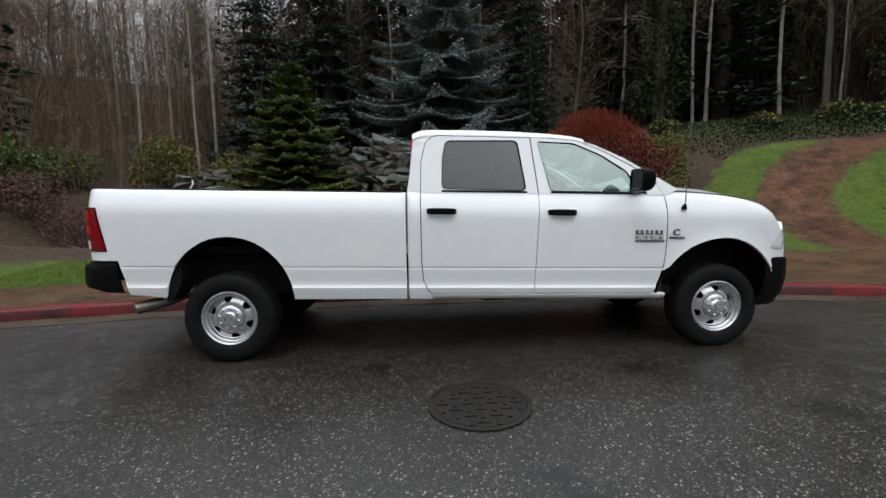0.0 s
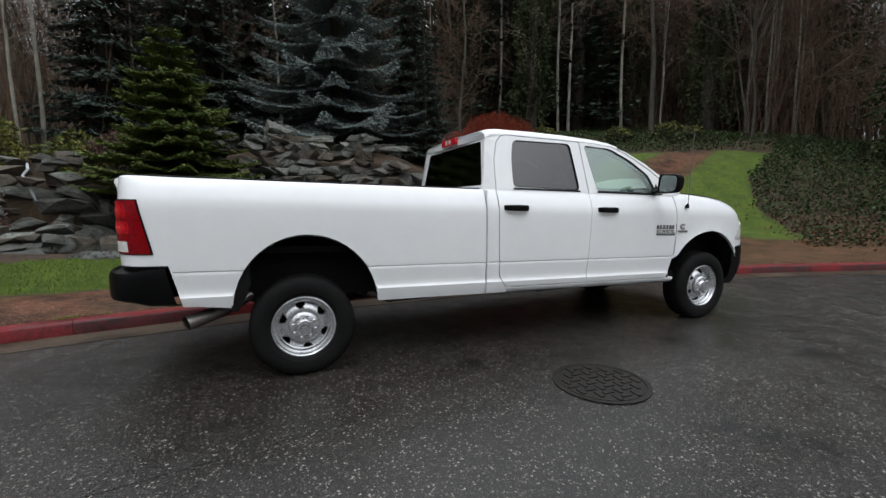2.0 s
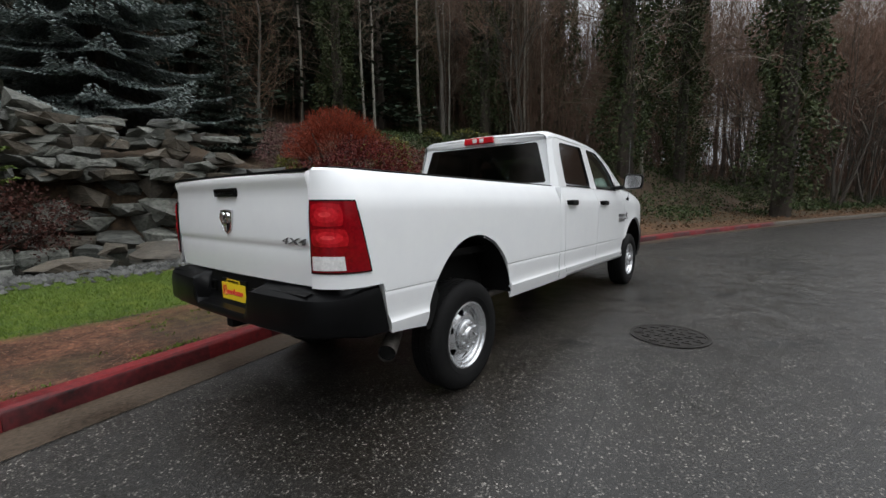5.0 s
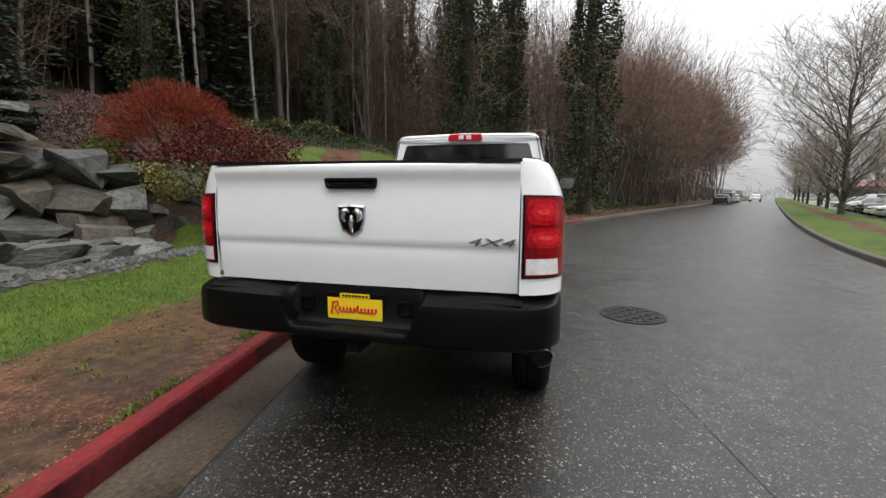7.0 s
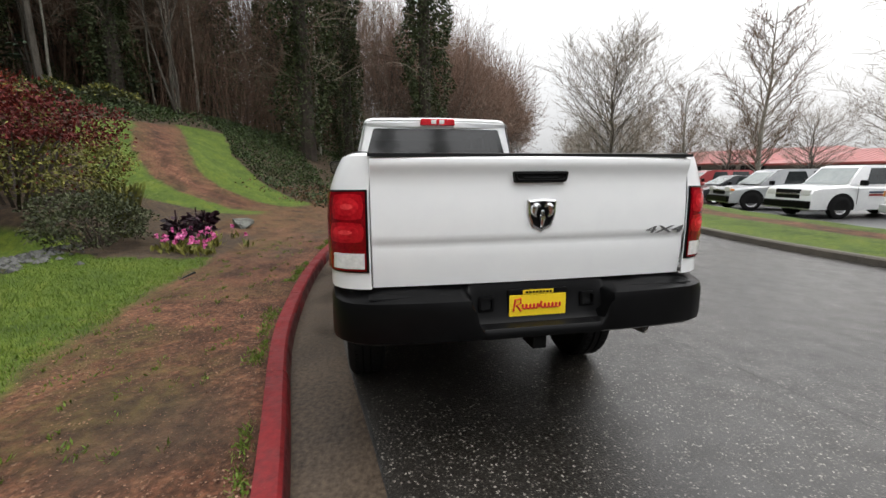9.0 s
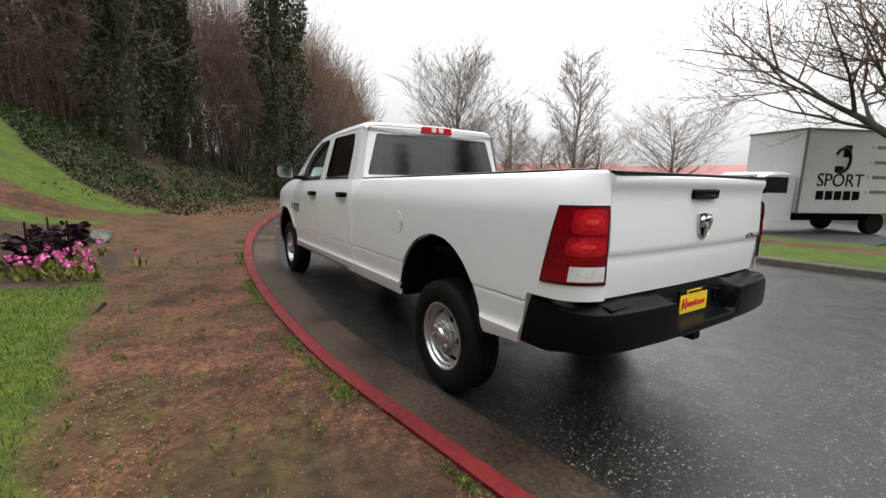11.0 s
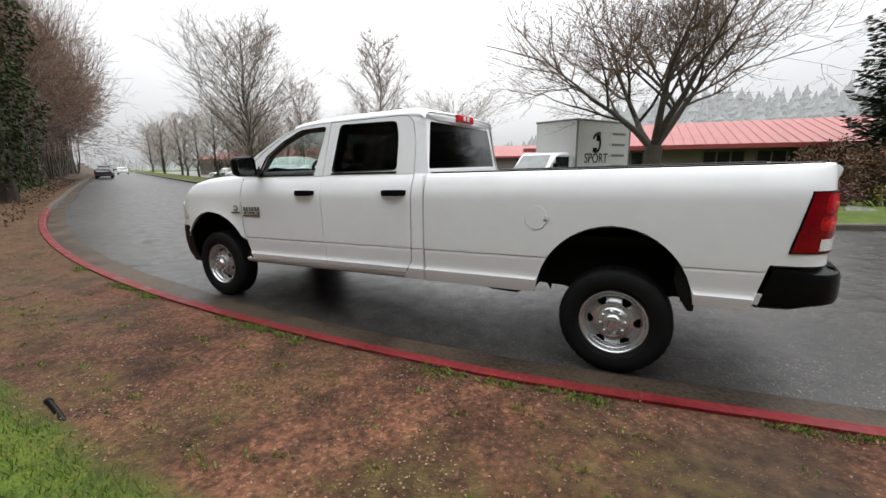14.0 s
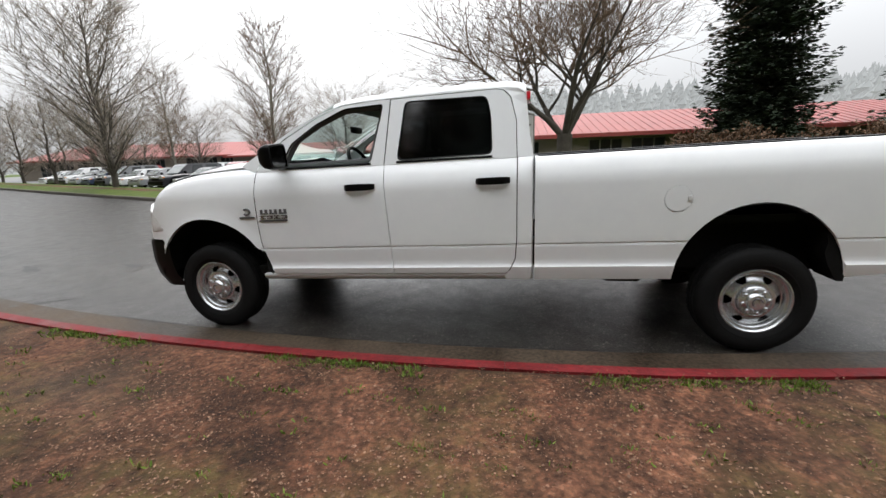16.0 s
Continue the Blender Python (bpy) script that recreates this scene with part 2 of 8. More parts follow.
def wall_y(x):
    """Foot of the rock wall behind the pond."""
    return interp([(-8.0, 11.0), (-5.0, 12.4), (-2.4, 12.6), (0.0, 12.7), (2.0, 11.9), (3.6, 10.9), (5.0, 9.7), (6.3, 8.4)], x)


def ground_z(x, y):
    """Height of the land behind the near kerb."""
    v = y - kerb_y(x)
    z = 0.125 + 0.045 * smooth01((v - 1.5) / 1.2)
    z += 0.075 * max(0, min(v, 4.5) - 1.9)
    far = max(0, v - 4.5)
    slope = 0.17 + 0.12 * smooth01((x - 2) / 9)
    bearing = math.atan2(y + 1, x + 3)                                   # the bank lies lower towards the road's end
    z += slope * min(far, 13 + 27 * smooth01((bearing - 0.28) / 0.16)) + 0.10 * max(0, far - 40)
    z += 1.2 * smooth01((v - 3.0) / 7.4) * smooth01((x - 9.2) / 4.5) * (1 - 0.6 * smooth01((v - 13) / 10)) * (1 - smooth01((x - 24) / 10))
    z += 0.03 * bumpy(x, y, 0.9) * smooth01((v - 0.4) / 2) + 0.10 * bumpy(x, y, 0.25, 3) * smooth01((v - 4) / 4)
    yw = wall_y(x)
    hollow = smooth01((y - 5.3) / 0.9) * (1 - smooth01((y - yw - 0.1) / 0.9)) * smooth01((6.3 - x) / 0.9) * smooth01((x + 11) / 2.5)
    z = z * (1 - hollow) + 0.04 * hollow
    wall = smooth01((y - yw - 0.2) / 1.6) * smooth01((x + 6) / 3) * (1 - smooth01((x - 4.5) / 3))
    z += 1.25 * wall
    hill = smooth01((60 - x) / 40) * (0.55 + 0.45 * smooth01((x - 1) / 10))
    hill *= smooth01((bearing - 0.30) / 0.14)
    return z + 0.34 * hill * max(0, min(v, 75) - 24)


def far_z(x, v):
    """Height of the land behind the far kerb, v metres past it."""
    return 0.10 + 0.10 * smooth01(v / 1.5) - 0.45 * smooth01((v - 3.0) / 2.5) + 0.02 * bumpy(x, v, 0.8, 5)


PATH_LINE = [(11.2, 2.2), (11.3, 4.0), (11.4, 5.6), (11.85, 6.6), (12.7, 7.3), (14.1, 7.85), (15.8, 8.6), (17.4, 9.4)]
LAWN_LOW = [(11.9, 2.2), (13.0, 2.35), (14.0, 3.35), (14.4, 4.7), (15.9, 6.0), (18.4, 7.0), (20.0, 7.4), (24.0, 9.5)]      # foot of the lawn below the path
LAWN_TOP = [(10.0, 10.2), (12.1, 9.9), (13.4, 9.4), (15.3, 9.35), (17.4, 8.85), (18.5, 8.8), (19.2, 8.2), (19.7, 7.4), (20.3, 6.4)]      # where the bank's ivy begins
PATH_UP = [(9.6, 2.0), (11.2, 2.2), (11.4, 5.6), (11.85, 6.6), (12.7, 7.3), (14.1, 7.85), (15.8, 8.6), (17.4, 9.4), (24.0, 13.0)]


def path_dist(x, y):
    """Distance from the bark path that climbs the lawn."""
    best = 99
    for (ax, ay), (bx, by) in zip(PATH_LINE, PATH_LINE[1:]):
        t = max(0, min(1, ((x - ax) * (bx - ax) + (y - ay) * (by - ay)) / ((bx - ax) ** 2 + (by - ay) ** 2)))
        best = min(best, math.hypot(x - ax - t * (bx - ax), y - ay - t * (by - ay)))
    return best


def cover(x, y):
    """Shares of lawn, bark and moss at a spot behind the near kerb; the rest is mulch and litter."""
    v = y - kerb_y(x)
    jag = 0.10 * bumpy(x, y, 2.2, 1) + 0.05 * bumpy(x, y, 7, 2)
    edge = 1.65 + 0.15 * smooth01((x - 3.4) / 3) + 0.22 * smooth01((-0.3 - x) / 2.2) + jag
    strip = 1 - smooth01((v - edge + 0.07) / 0.14)                      # the worn footpath
    opened = smooth01((x - 5.6) / 1.6) * (1 - smooth01((v - 3.2 - jag * 2) / 0.5)) * (1 - smooth01((x - 14) / 3))
    bark = max(strip, opened)
    below = 1 - smooth01((y - interp(LAWN_TOP, x) - jag) / 0.2)
    bark = max(bark, below * (1 - smooth01((path_dist(x, y) - 0.74 - jag) / 0.12)))
    lawn = 0.0
    if x < 4.0 + jag and v < 4.0 + jag * 3:
        lawn = 1.0
    if 3.0 < x < 5.9 and 4.4 < y < 8.2:                                   # it runs on behind the bed to the big shrub
        lawn = 1.0
    if math.hypot((x - 5.6) / 1.95, (y - 4.3) / 1.75) < 1 + jag:          # planted bed
        lawn = 0.0
    if math.hypot((x - 1.0) / 2.4, (y - 5.6) / 0.85) < 1 + jag:           # gravel edge
        lawn *= 0.15
    near = path_dist(x, y)
    if 9.6 < x < 24 and y > 2.0:
        above = y > interp(PATH_UP, x)                                    # uphill side of the path
        if above and near < 2.2 + 3 * jag and x < 15.9:
            lawn = 1.0
        if not above and x > 11.9 + 2 * jag and y > interp(LAWN_LOW, x) + 2 * jag:
            lawn = 1.0
    if 9.6 < x:
        lawn *= below
    if v > 24 or (y > 5.9 and y < wall_y(x) and x < 3.4):
        lawn = 0.0
    lawn *= 1 - bark
    moss = smooth01((bumpy(x, y, 0.7, 9) - 0.05) / 0.3) * bark
    for px, py, pr in ((-0.5, 1.9, 1.0), (-1.7, 1.7, 0.7), (4.3, 2.2, 0.7), (6.4, 1.9, 0.9)):                   # bark thinned so that the darker mulch shows
        bark *= 1 - 0.8 * smooth01(1.1 - math.hypot(x - px, (y - py) * 1.5) / pr + 0.8 * bumpy(x, y, 1.8, 27))
    for px, py, pr in ((0.4, 2.75, 0.9), (5.2, 2.7, 1.4), (3.0, 2.9, 0.6)):      # damp mossy patches
        moss = max(moss, 1.5 * bark * smooth01(1.15 - math.hypot(x - px, (y - py) * 1.6) / pr + 0.5 * bumpy(x, y, 2.5, 17)))
    if x > 7.5 + 1.5 * jag:
        moss = max(moss, (0.45 + 0.55 * smooth01(0.5 + bumpy(x, y, 1.2, 6))) * (1 - smooth01((v - 3.0) / 2.0)))
    if x > 5:
        moss = max(moss, 0.75 * bark * smooth01((x - 5) / 2.5) * (1 - smooth01((path_dist(x, y) - 0.6) / -0.5)))
    return lawn, bark, moss


def set_attribute(me, name, values):
    a = me.attributes.new(name, "FLOAT", "POINT")
    a.data.foreach_set("value", values)


def attr_node(nodes, name):
    a = nodes.new("ShaderNodeAttribute")
    a.attribute_name = name
    return a.outputs["Fac"]


def ground_material():
    m, n, l, p = material("garden_ground")
    big, mid, fine = noise_node(n, l, 0.9), noise_node(n, l, 9, 6), noise_node(n, l, 70, 4)
    speck = n.new("ShaderNodeTexVoronoi")
    speck.inputs["Scale"].default_value = 55
    tc = n.new("ShaderNodeTexCoord")
    l.new(tc.outputs["Object"], speck.inputs["Vector"])
    mulch = ramp_node(n, l, mid.outputs["Fac"], [(0.3, (0.018, 0.013, 0.009)), (0.5, (0.045, 0.030, 0.018)), (0.72, (0.085, 0.055, 0.03))]).outputs["Color"]
    bark = ramp_node(n, l, mid.outputs["Fac"], [(0.28, (0.032, 0.014, 0.008)), (0.5, (0.100, 0.046, 0.026)), (0.75, (0.185, 0.098, 0.058))]).outputs["Color"]
    chips = ramp_node(n, l, speck.outputs["Color"], [(0.0, (0.055, 0.026, 0.015)), (0.75, (0.13, 0.063, 0.037)), (0.90, (0.24, 0.135, 0.092)), (0.985, (0.36, 0.27, 0.21))]).outputs["Color"]
    bark = mix_node(n, l, 0.5, bark, chips)
    clump = noise_node(n, l, 26, 5)
    mottle = ramp_node(n, l, clump.outputs["Fac"], [(0.30, (0.34, 0.30, 0.27)), (0.52, (1.0, 0.96, 0.92)), (0.70, (1.80, 1.62, 1.55))]).outputs["Color"]
    bark = mix_node(n, l, 1.0, bark, mottle, "MULTIPLY")
    damp = ramp_node(n, l, big.outputs["Fac"], [(0.36, (0.62, 0.58, 0.54)), (0.58, (1, 1, 1))]).outputs["Color"]
    bark = mix_node(n, l, 1.0, bark, damp, "MULTIPLY")
    mud = noise_node(n, l, 2.3, 7)
    muddy = ramp_node(n, l, mud.outputs["Fac"], [(0.34, (0.40, 0.37, 0.31)), (0.47, (0.80, 0.78, 0.73)), (0.58, (1.28, 1.21, 1.19))]).outputs["Color"]
    bark = mix_node(n, l, 1.0, bark, muddy, "MULTIPLY")
    mossc = ramp_node(n, l, mid.outputs["Fac"], [(0.3, (0.028, 0.020, 0.007)), (0.7, (0.094, 0.070, 0.021))]).outputs["Color"]
    turf = ramp_node(n, l, fine.outputs["Fac"], [(0.3, (0.034, 0.057, 0.006)), (0.7, (0.088, 0.135, 0.015))]).outputs["Color"]
    turf2 = ramp_node(n, l, mid.outputs["Fac"], [(0.33, (0.62, 0.68, 0.55)), (0.5, (1.0, 1.0, 1.0)), (0.68, (1.35, 1.18, 1.0))]).outputs["Color"]
    turf = mix_node(n, l, 1.0, turf, turf2, "MULTIPLY")
    worn = noise_node(n, l, 1.7, 6)
    turf3 = ramp_node(n, l, worn.outputs["Fac"], [(0.34, (0.62, 0.66, 0.6)), (0.5, (0.95, 0.95, 0.9)), (0.66, (1.22, 1.06, 0.95))]).outputs["Color"]
    turf = mix_node(n, l, 1.0, turf, turf3, "MULTIPLY")
    col = mix_node(n, l, attr_node(n, "bark"), mulch, bark)
    mo = n.new("ShaderNodeMath")
    mo.operation = "MULTIPLY"
    l.new(attr_node(n, "moss"), mo.inputs[0])
    patchy = n.new("ShaderNodeMapRange")
    patchy.inputs["From Min"].default_value, patchy.inputs["From Max"].default_value = 0.36, 0.58
    patchy.inputs["To Min"].default_value, patchy.inputs["To Max"].default_value = 0.12, 0.62
    l.new(mid.outputs["Fac"], patchy.inputs["Value"])
    l.new(patchy.outputs["Result"], mo.inputs[1])
    col = mix_node(n, l, mo.outputs[0], col, mossc)
    col = mix_node(n, l, attr_node(n, "lawn"), col, turf)
    l.new(col, p.inputs["Base Color"])
    p.inputs["Roughness"].default_value = 0.85
    p.inputs["Specular IOR Level"].default_value = 0.25
    b = n.new("ShaderNodeBump")
    b.inputs["Strength"].default_value, b.inputs["Distance"].default_value = 0.7, 0.02
    l.new(fine.outputs["Fac"], b.inputs["Height"])
    l.new(b.outputs["Normal"], p.inputs["Normal"])
    return m


def asphalt_material():
    m, n, l, p = material("wet_asphalt")
    tc = n.new("ShaderNodeTexCoord")
    vor = n.new("ShaderNodeTexVoronoi")
    vor.inputs["Scale"].default_value = 105
    l.new(tc.outputs["Object"], vor.inputs["Vector"])
    vor2 = n.new("ShaderNodeTexVoronoi")
    vor2.inputs["Scale"].default_value = 165
    l.new(tc.outputs["Object"], vor2.inputs["Vector"])
    big, mid, fine = noise_node(n, l, 0.45, 5), noise_node(n, l, 4, 5), noise_node(n, l, 150, 2)
    stone = ramp_node(n, l, vor.outputs["Color"], [(0.0, (0.0095, 0.0080, 0.0066)), (0.70, (0.020, 0.0175, 0.0145)), (0.82, (0.060, 0.054, 0.046)), (0.92, (0.66, 0.63, 0.57))]).outputs["Color"]
    grit = ramp_node(n, l, vor2.outputs["Color"], [(0.0, (0.0115, 0.010, 0.0085)), (0.8, (0.033, 0.029, 0.025)), (0.93, (0.42, 0.40, 0.36))]).outputs["Color"]
    col = mix_node(n, l, 0.45, stone, grit)
    tone = ramp_node(n, l, big.outputs["Fac"], [(0.35, (0.42, 0.41, 0.40)), (0.65, (0.84, 0.82, 0.80))]).outputs["Color"]
    col = mix_node(n, l, 1.0, col, tone, "MULTIPLY")
    ragged = noise_node(n, l, 11, 5)
    for x, y, reach in ((2.29, -2.64, 0.13), (2.37, -2.80, 0.15), (2.55, -2.95, 0.10), (3.3, -1.35, 0.16), (4.2, -2.1, 0.20), (1.3, -1.2, 0.12)):      # tar stains
        far_off = n.new("ShaderNodeVectorMath")
        far_off.operation = "DISTANCE"
        far_off.inputs[1].default_value = (x, y, 0)
        l.new(tc.outputs["Object"], far_off.inputs[0])
        wob = n.new("ShaderNodeMath")
        wob.operation = "MULTIPLY_ADD"
        l.new(ragged.outputs["Fac"], wob.inputs[0])
        wob.inputs[1].default_value = 0.7
        l.new(far_off.outputs["Value"], wob.inputs[2])
        soak = n.new("ShaderNodeMapRange")
        soak.inputs["From Min"].default_value, soak.inputs["From Max"].default_value = 0.37, 0.37 + reach
        soak.inputs["To Min"].default_value, soak.inputs["To Max"].default_value = 0.25, 1.0
        l.new(wob.outputs[0], soak.inputs["Value"])
        tarred = n.new("ShaderNodeCombineColor")
        for key in ("Red", "Green", "Blue"):
            l.new(soak.outputs["Result"], tarred.inputs[key])
        col = mix_node(n, l, 1.0, col, tarred.outputs["Color"], "MULTIPLY")
    l.new(col, p.inputs["Base Color"])
    wet = n.new("ShaderNodeMapRange")
    wet.inputs["From Min"].default_value, wet.inputs["From Max"].default_value = 0.35, 0.68
    wet.inputs["To Min"].default_value, wet.inputs["To Max"].default_value = 0.29, 0.47
    l.new(mid.outputs["Fac"], wet.inputs["Value"])
    l.new(wet.outputs["Result"], p.inputs["Roughness"])
    p.inputs["Specular IOR Level"].default_value = 0.56
    b = n.new("ShaderNodeBump")
    b.inputs["Strength"].default_value, b.inputs["Distance"].default_value = 0.32, 0.006
    l.new(vor.outputs["Distance"], b.inputs["Height"])
    l.new(b.outputs["Normal"], p.inputs["Normal"])
    return m


GROUND = ground_material()
ASPHALT = asphalt_material()
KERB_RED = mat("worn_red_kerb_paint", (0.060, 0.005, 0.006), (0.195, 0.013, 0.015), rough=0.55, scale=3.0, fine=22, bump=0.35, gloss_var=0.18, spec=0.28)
KERB_FACE = mat("dark_red_kerb_face", (0.012, 0.004, 0.004), (0.095, 0.010, 0.012), rough=0.45, scale=4.0, fine=20, bump=0.4, gloss_var=0.15, spec=0.3)
KERB_GREY = mat("mossy_kerb_concrete", (0.035, 0.030, 0.024), (0.10, 0.085, 0.065), rough=0.75, scale=3, fine=40)
GUTTER = mat("wet_gutter_concrete", (0.010, 0.0065, 0.004), (0.100, 0.074, 0.052), rough=0.50, scale=1.5, fine=34, bump=0.3, gloss_var=0.15, spec=0.16)
IRON = mat("rusty_cast_iron", (0.006, 0.005, 0.004), (0.021, 0.017, 0.0135), rough=0.6, scale=8, fine=80, metal=0.1, spec=0.35)


def spread(lo, hi, near_lo, near_hi, step, grow=1.22):
    """Coordinates that are dense between near_lo and near_hi and coarsen outwards."""
    out = list(np.arange(near_lo, near_hi + 1e-6, step))
    s = step
    while out[-1] < hi:
        s *= grow
        out.append(min(out[-1] + s, hi))
    s = step
    while out[0] > lo:
        s *= grow
        out.insert(0, max(out[0] - s, lo))
    return [float(a) for a in out]


KERB_W = 0.13
gx = spread(-400, 600, -7, 22, 0.13, 1.10)
gv = [-0.001] + spread(0, 700, 0, 12, 0.11, 1.08)
verts, faces, lawn_v, bark_v, moss_v = [], [], [], [], []
for v in gv:
    for x in gx:
        y = kerb_y(x) + KERB_W - 0.01 + v
        z = ground_z(x, y) if v > 0 else 0.115 if v == 0 else -0.4
        verts.append((x, y, z))
        a, b, c = cover(x, y) if v < 30 and -30 < x < 40 else (0, 0, 0)
        lawn_v.append(a), bark_v.append(b), moss_v.append(c)
w = len(gx)
for j in range(len(gv) - 1):
    for i in range(w - 1):
        faces.append((j * w + i, j * w + i + 1, (j + 1) * w + i + 1, (j + 1) * w + i))
garden = rawmesh("ground", verts, faces, GROUND, smooth=True)
tagged(garden, "garden slope of lawn, bark footpath and mulch above the kerb", "ground", kind="structure")
for key, vals in (("lawn", lawn_v), ("bark", bark_v), ("moss", moss_v)):
    set_attribute(garden.data, key, vals)

# land across the road: verge, then the car park
verts, faces, lawn_v, bark_v = [], [], [], []
fx = spread(-400, 600, -12, 40, 0.4, 1.12)
fv = spread(0, 700, 0, 6, 0.2, 1.12)
for v in fv:
    for x in fx:
        y = far_kerb_y(x) - KERB_W + 0.01 - v
        verts.append((x, y, far_z(x, v) if v > 0 else 0.09))
        trail = 1 - smooth01((abs(v - 1.9 - 0.3 * bumpy(x, 0, 0.3, 4)) - 0.35) / 0.15)
        bark_v.append(trail if x > -2 else 0)
        lawn_v.append(1 - bark_v[-1])
w = len(fx)
for j in range(len(fv) - 1):
    for i in range(w - 1):
        faces.append((j * w + i, (j + 1) * w + i, (j + 1) * w + i + 1, j * w + i + 1))
verge = rawmesh("ground", verts, faces, GROUND, smooth=True)
tagged(verge, "grass verge with a worn dirt trail across the road", "ground", kind="structure")
for key, vals in (("lawn", lawn_v), ("bark", bark_v), ("moss", [0.0] * len(lawn_v))):
    set_attribute(verge.data, key, vals)

# road surface between the kerbs, gently crowned
verts, faces = [], []
rx = spread(-400, 600, -12, 40, 0.5, 1.15)
NR = 16
GUT = 0.42
for x in rx:
    y1, y0 = kerb_y(x) - GUT, far_kerb_y(x)
    for k in range(NR + 1):
        y = y0 + (y1 - y0) * k / NR
        verts.append((x, y, 0.0 if y > -2 else -0.004 * (-2 - y)))
for i in range(len(rx) - 1):
    for k in range(NR):
        a = i * (NR + 1) + k
        faces.append((a, a + NR + 1, a + NR + 2, a + 1))
road = tagged(rawmesh("road", verts, faces, ASPHALT, smooth=True), "wet dark asphalt road with pale aggregate", "road", kind="structure")

verts, faces = [], []
for x in rx:
    y = kerb_y(x)
    verts += [(x, y - GUT, -0.03), (x, y - GUT + 0.0, 0.006), (x, y - 0.03, -0.004), (x, y + 0.03, -0.004)]
for i in range(len(rx) - 1):
    for k in range(3):
        a = i * 4 + k
        faces.append((a, a + 4, a + 5, a + 1))
tagged(rawmesh("gutter", verts, faces, GUTTER), "wet stained concrete gutter along the red kerb", "gutter", kind="structure")


def kerb_piece(x0, x1, fn, sign, material_, name, parent, top, n=6):
    """One cast length of kerb with a rounded road-side edge; sign is the way from road to land."""
    bm = bmesh.new()
    rows = []
    for k in range(n + 1):
        x = x0 + (x1 - x0) * k / n
        y = fn(x)
        d = (fn(x + 0.01) - fn(x - 0.01)) / 0.02
        nx, ny = -d / math.hypot(1, d) * sign, sign / math.hypot(1, d)
        sec = [(-0.015, -0.06), (0.0, top * 0.75), (0.012, top - 0.016), (0.030, top), (KERB_W, top + 0.004), (KERB_W, -0.06)]
        rows.append([(x + nx * a, y + ny * a, b) for a, b in sec])
    vs = grid(bm, rows)
    bm.faces.new(vs[0])
    bm.faces.new(vs[-1][::-1])
    ob = part(name, bm, material_, parent, smooth=True)
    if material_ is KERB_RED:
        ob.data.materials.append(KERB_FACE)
        # sides facing the road take the darker red
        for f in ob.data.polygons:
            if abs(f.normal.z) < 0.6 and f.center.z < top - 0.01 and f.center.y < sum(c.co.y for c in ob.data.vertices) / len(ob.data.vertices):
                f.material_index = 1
    return ob


kerb_red = tagged(new("kerb"), "red-painted concrete kerb, worn, beside the footpath", "kerb", kind="structure")
x = -42.0
while x < 120:
    step = 1.9 if x < 24 else 8
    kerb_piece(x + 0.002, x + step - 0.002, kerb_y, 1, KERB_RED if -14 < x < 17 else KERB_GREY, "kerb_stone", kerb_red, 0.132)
    x += step
kerb_far = tagged(new("kerb"), "dark mossy concrete kerb across the road", "kerb", kind="structure")
x = -42.0
while x < 120:
    step = 3.0 if x < 30 else 10
    kerb_piece(x + 0.002, x + step - 0.002, far_kerb_y, -1, KERB_GREY, "kerb_stone", kerb_far, 0.11)
    x += step

# manhole cover in the road
manhole = thing("manhole_cover", "round rusty cast-iron manhole cover set in the asphalt", "manhole cover", at=(2.0, -1.85, 0))
bm = bmesh.new()
lathe(bm, [(0.345, 0.002), (0.345, 0.010), (0.315, 0.011), (0.312, 0.005), (0.30, 0.005), (0.30, 0.008), (0.0005, 0.008)], (0, 0, 0), "z", 40)
part("frame", bm, IRON, manhole)
bm = bmesh.new()
for i in range(-3, 4):
    for j in range(-3, 4):
        if math.hypot(i, j) * 0.082 < 0.262:
            a = 0.040 if (i + j) % 2 else 0.013
            b = 0.053 - a
            box(bm, i * 0.082 - a, i * 0.082 + a, j * 0.082 - b, j * 0.082 + b, 0.0075, 0.0150)
part("tread", bm, IRON, manhole)

# tar patches, a long joint and leaf scraps in the asphalt
TAR = mat("dark_tar", (0.007, 0.0068, 0.0065), (0.022, 0.021, 0.020), rough=0.48, scale=22, fine=80, bump=0.3)
q = random.Random(5)


def blot(x, y, rx, ry, rz, label):
    bm = bmesh.new()
    ring = []
    for k in range(64):
        a = 2 * math.pi * k / 64
        f = 0.62 + 0.55 * noise.noise(Vector((math.cos(a) * 1.4 + x, math.sin(a) * 1.4 + y, 0))) + 0.14 * noise.noise(Vector((math.cos(a) * 4 + y, math.sin(a) * 4 + x, 3)))
        ring.append(bm.verts.new((rx * f * math.cos(a), ry * f * math.sin(a), 0.004)))
    bm.faces.new(ring)
    ob = part("road_stain", bm, TAR)
    ob.matrix_basis = pose(x, y, 0.0, 0, 0, rz)
    return tagged(ob, label, "road stain", kind="structure")


blot(7.4, -1.0, 0.35, 0.12, -20, "dark wet patch near the kerb")
blot(9.0, -0.7, 0.5, 0.15, -30, "dark wet patch near the kerb")


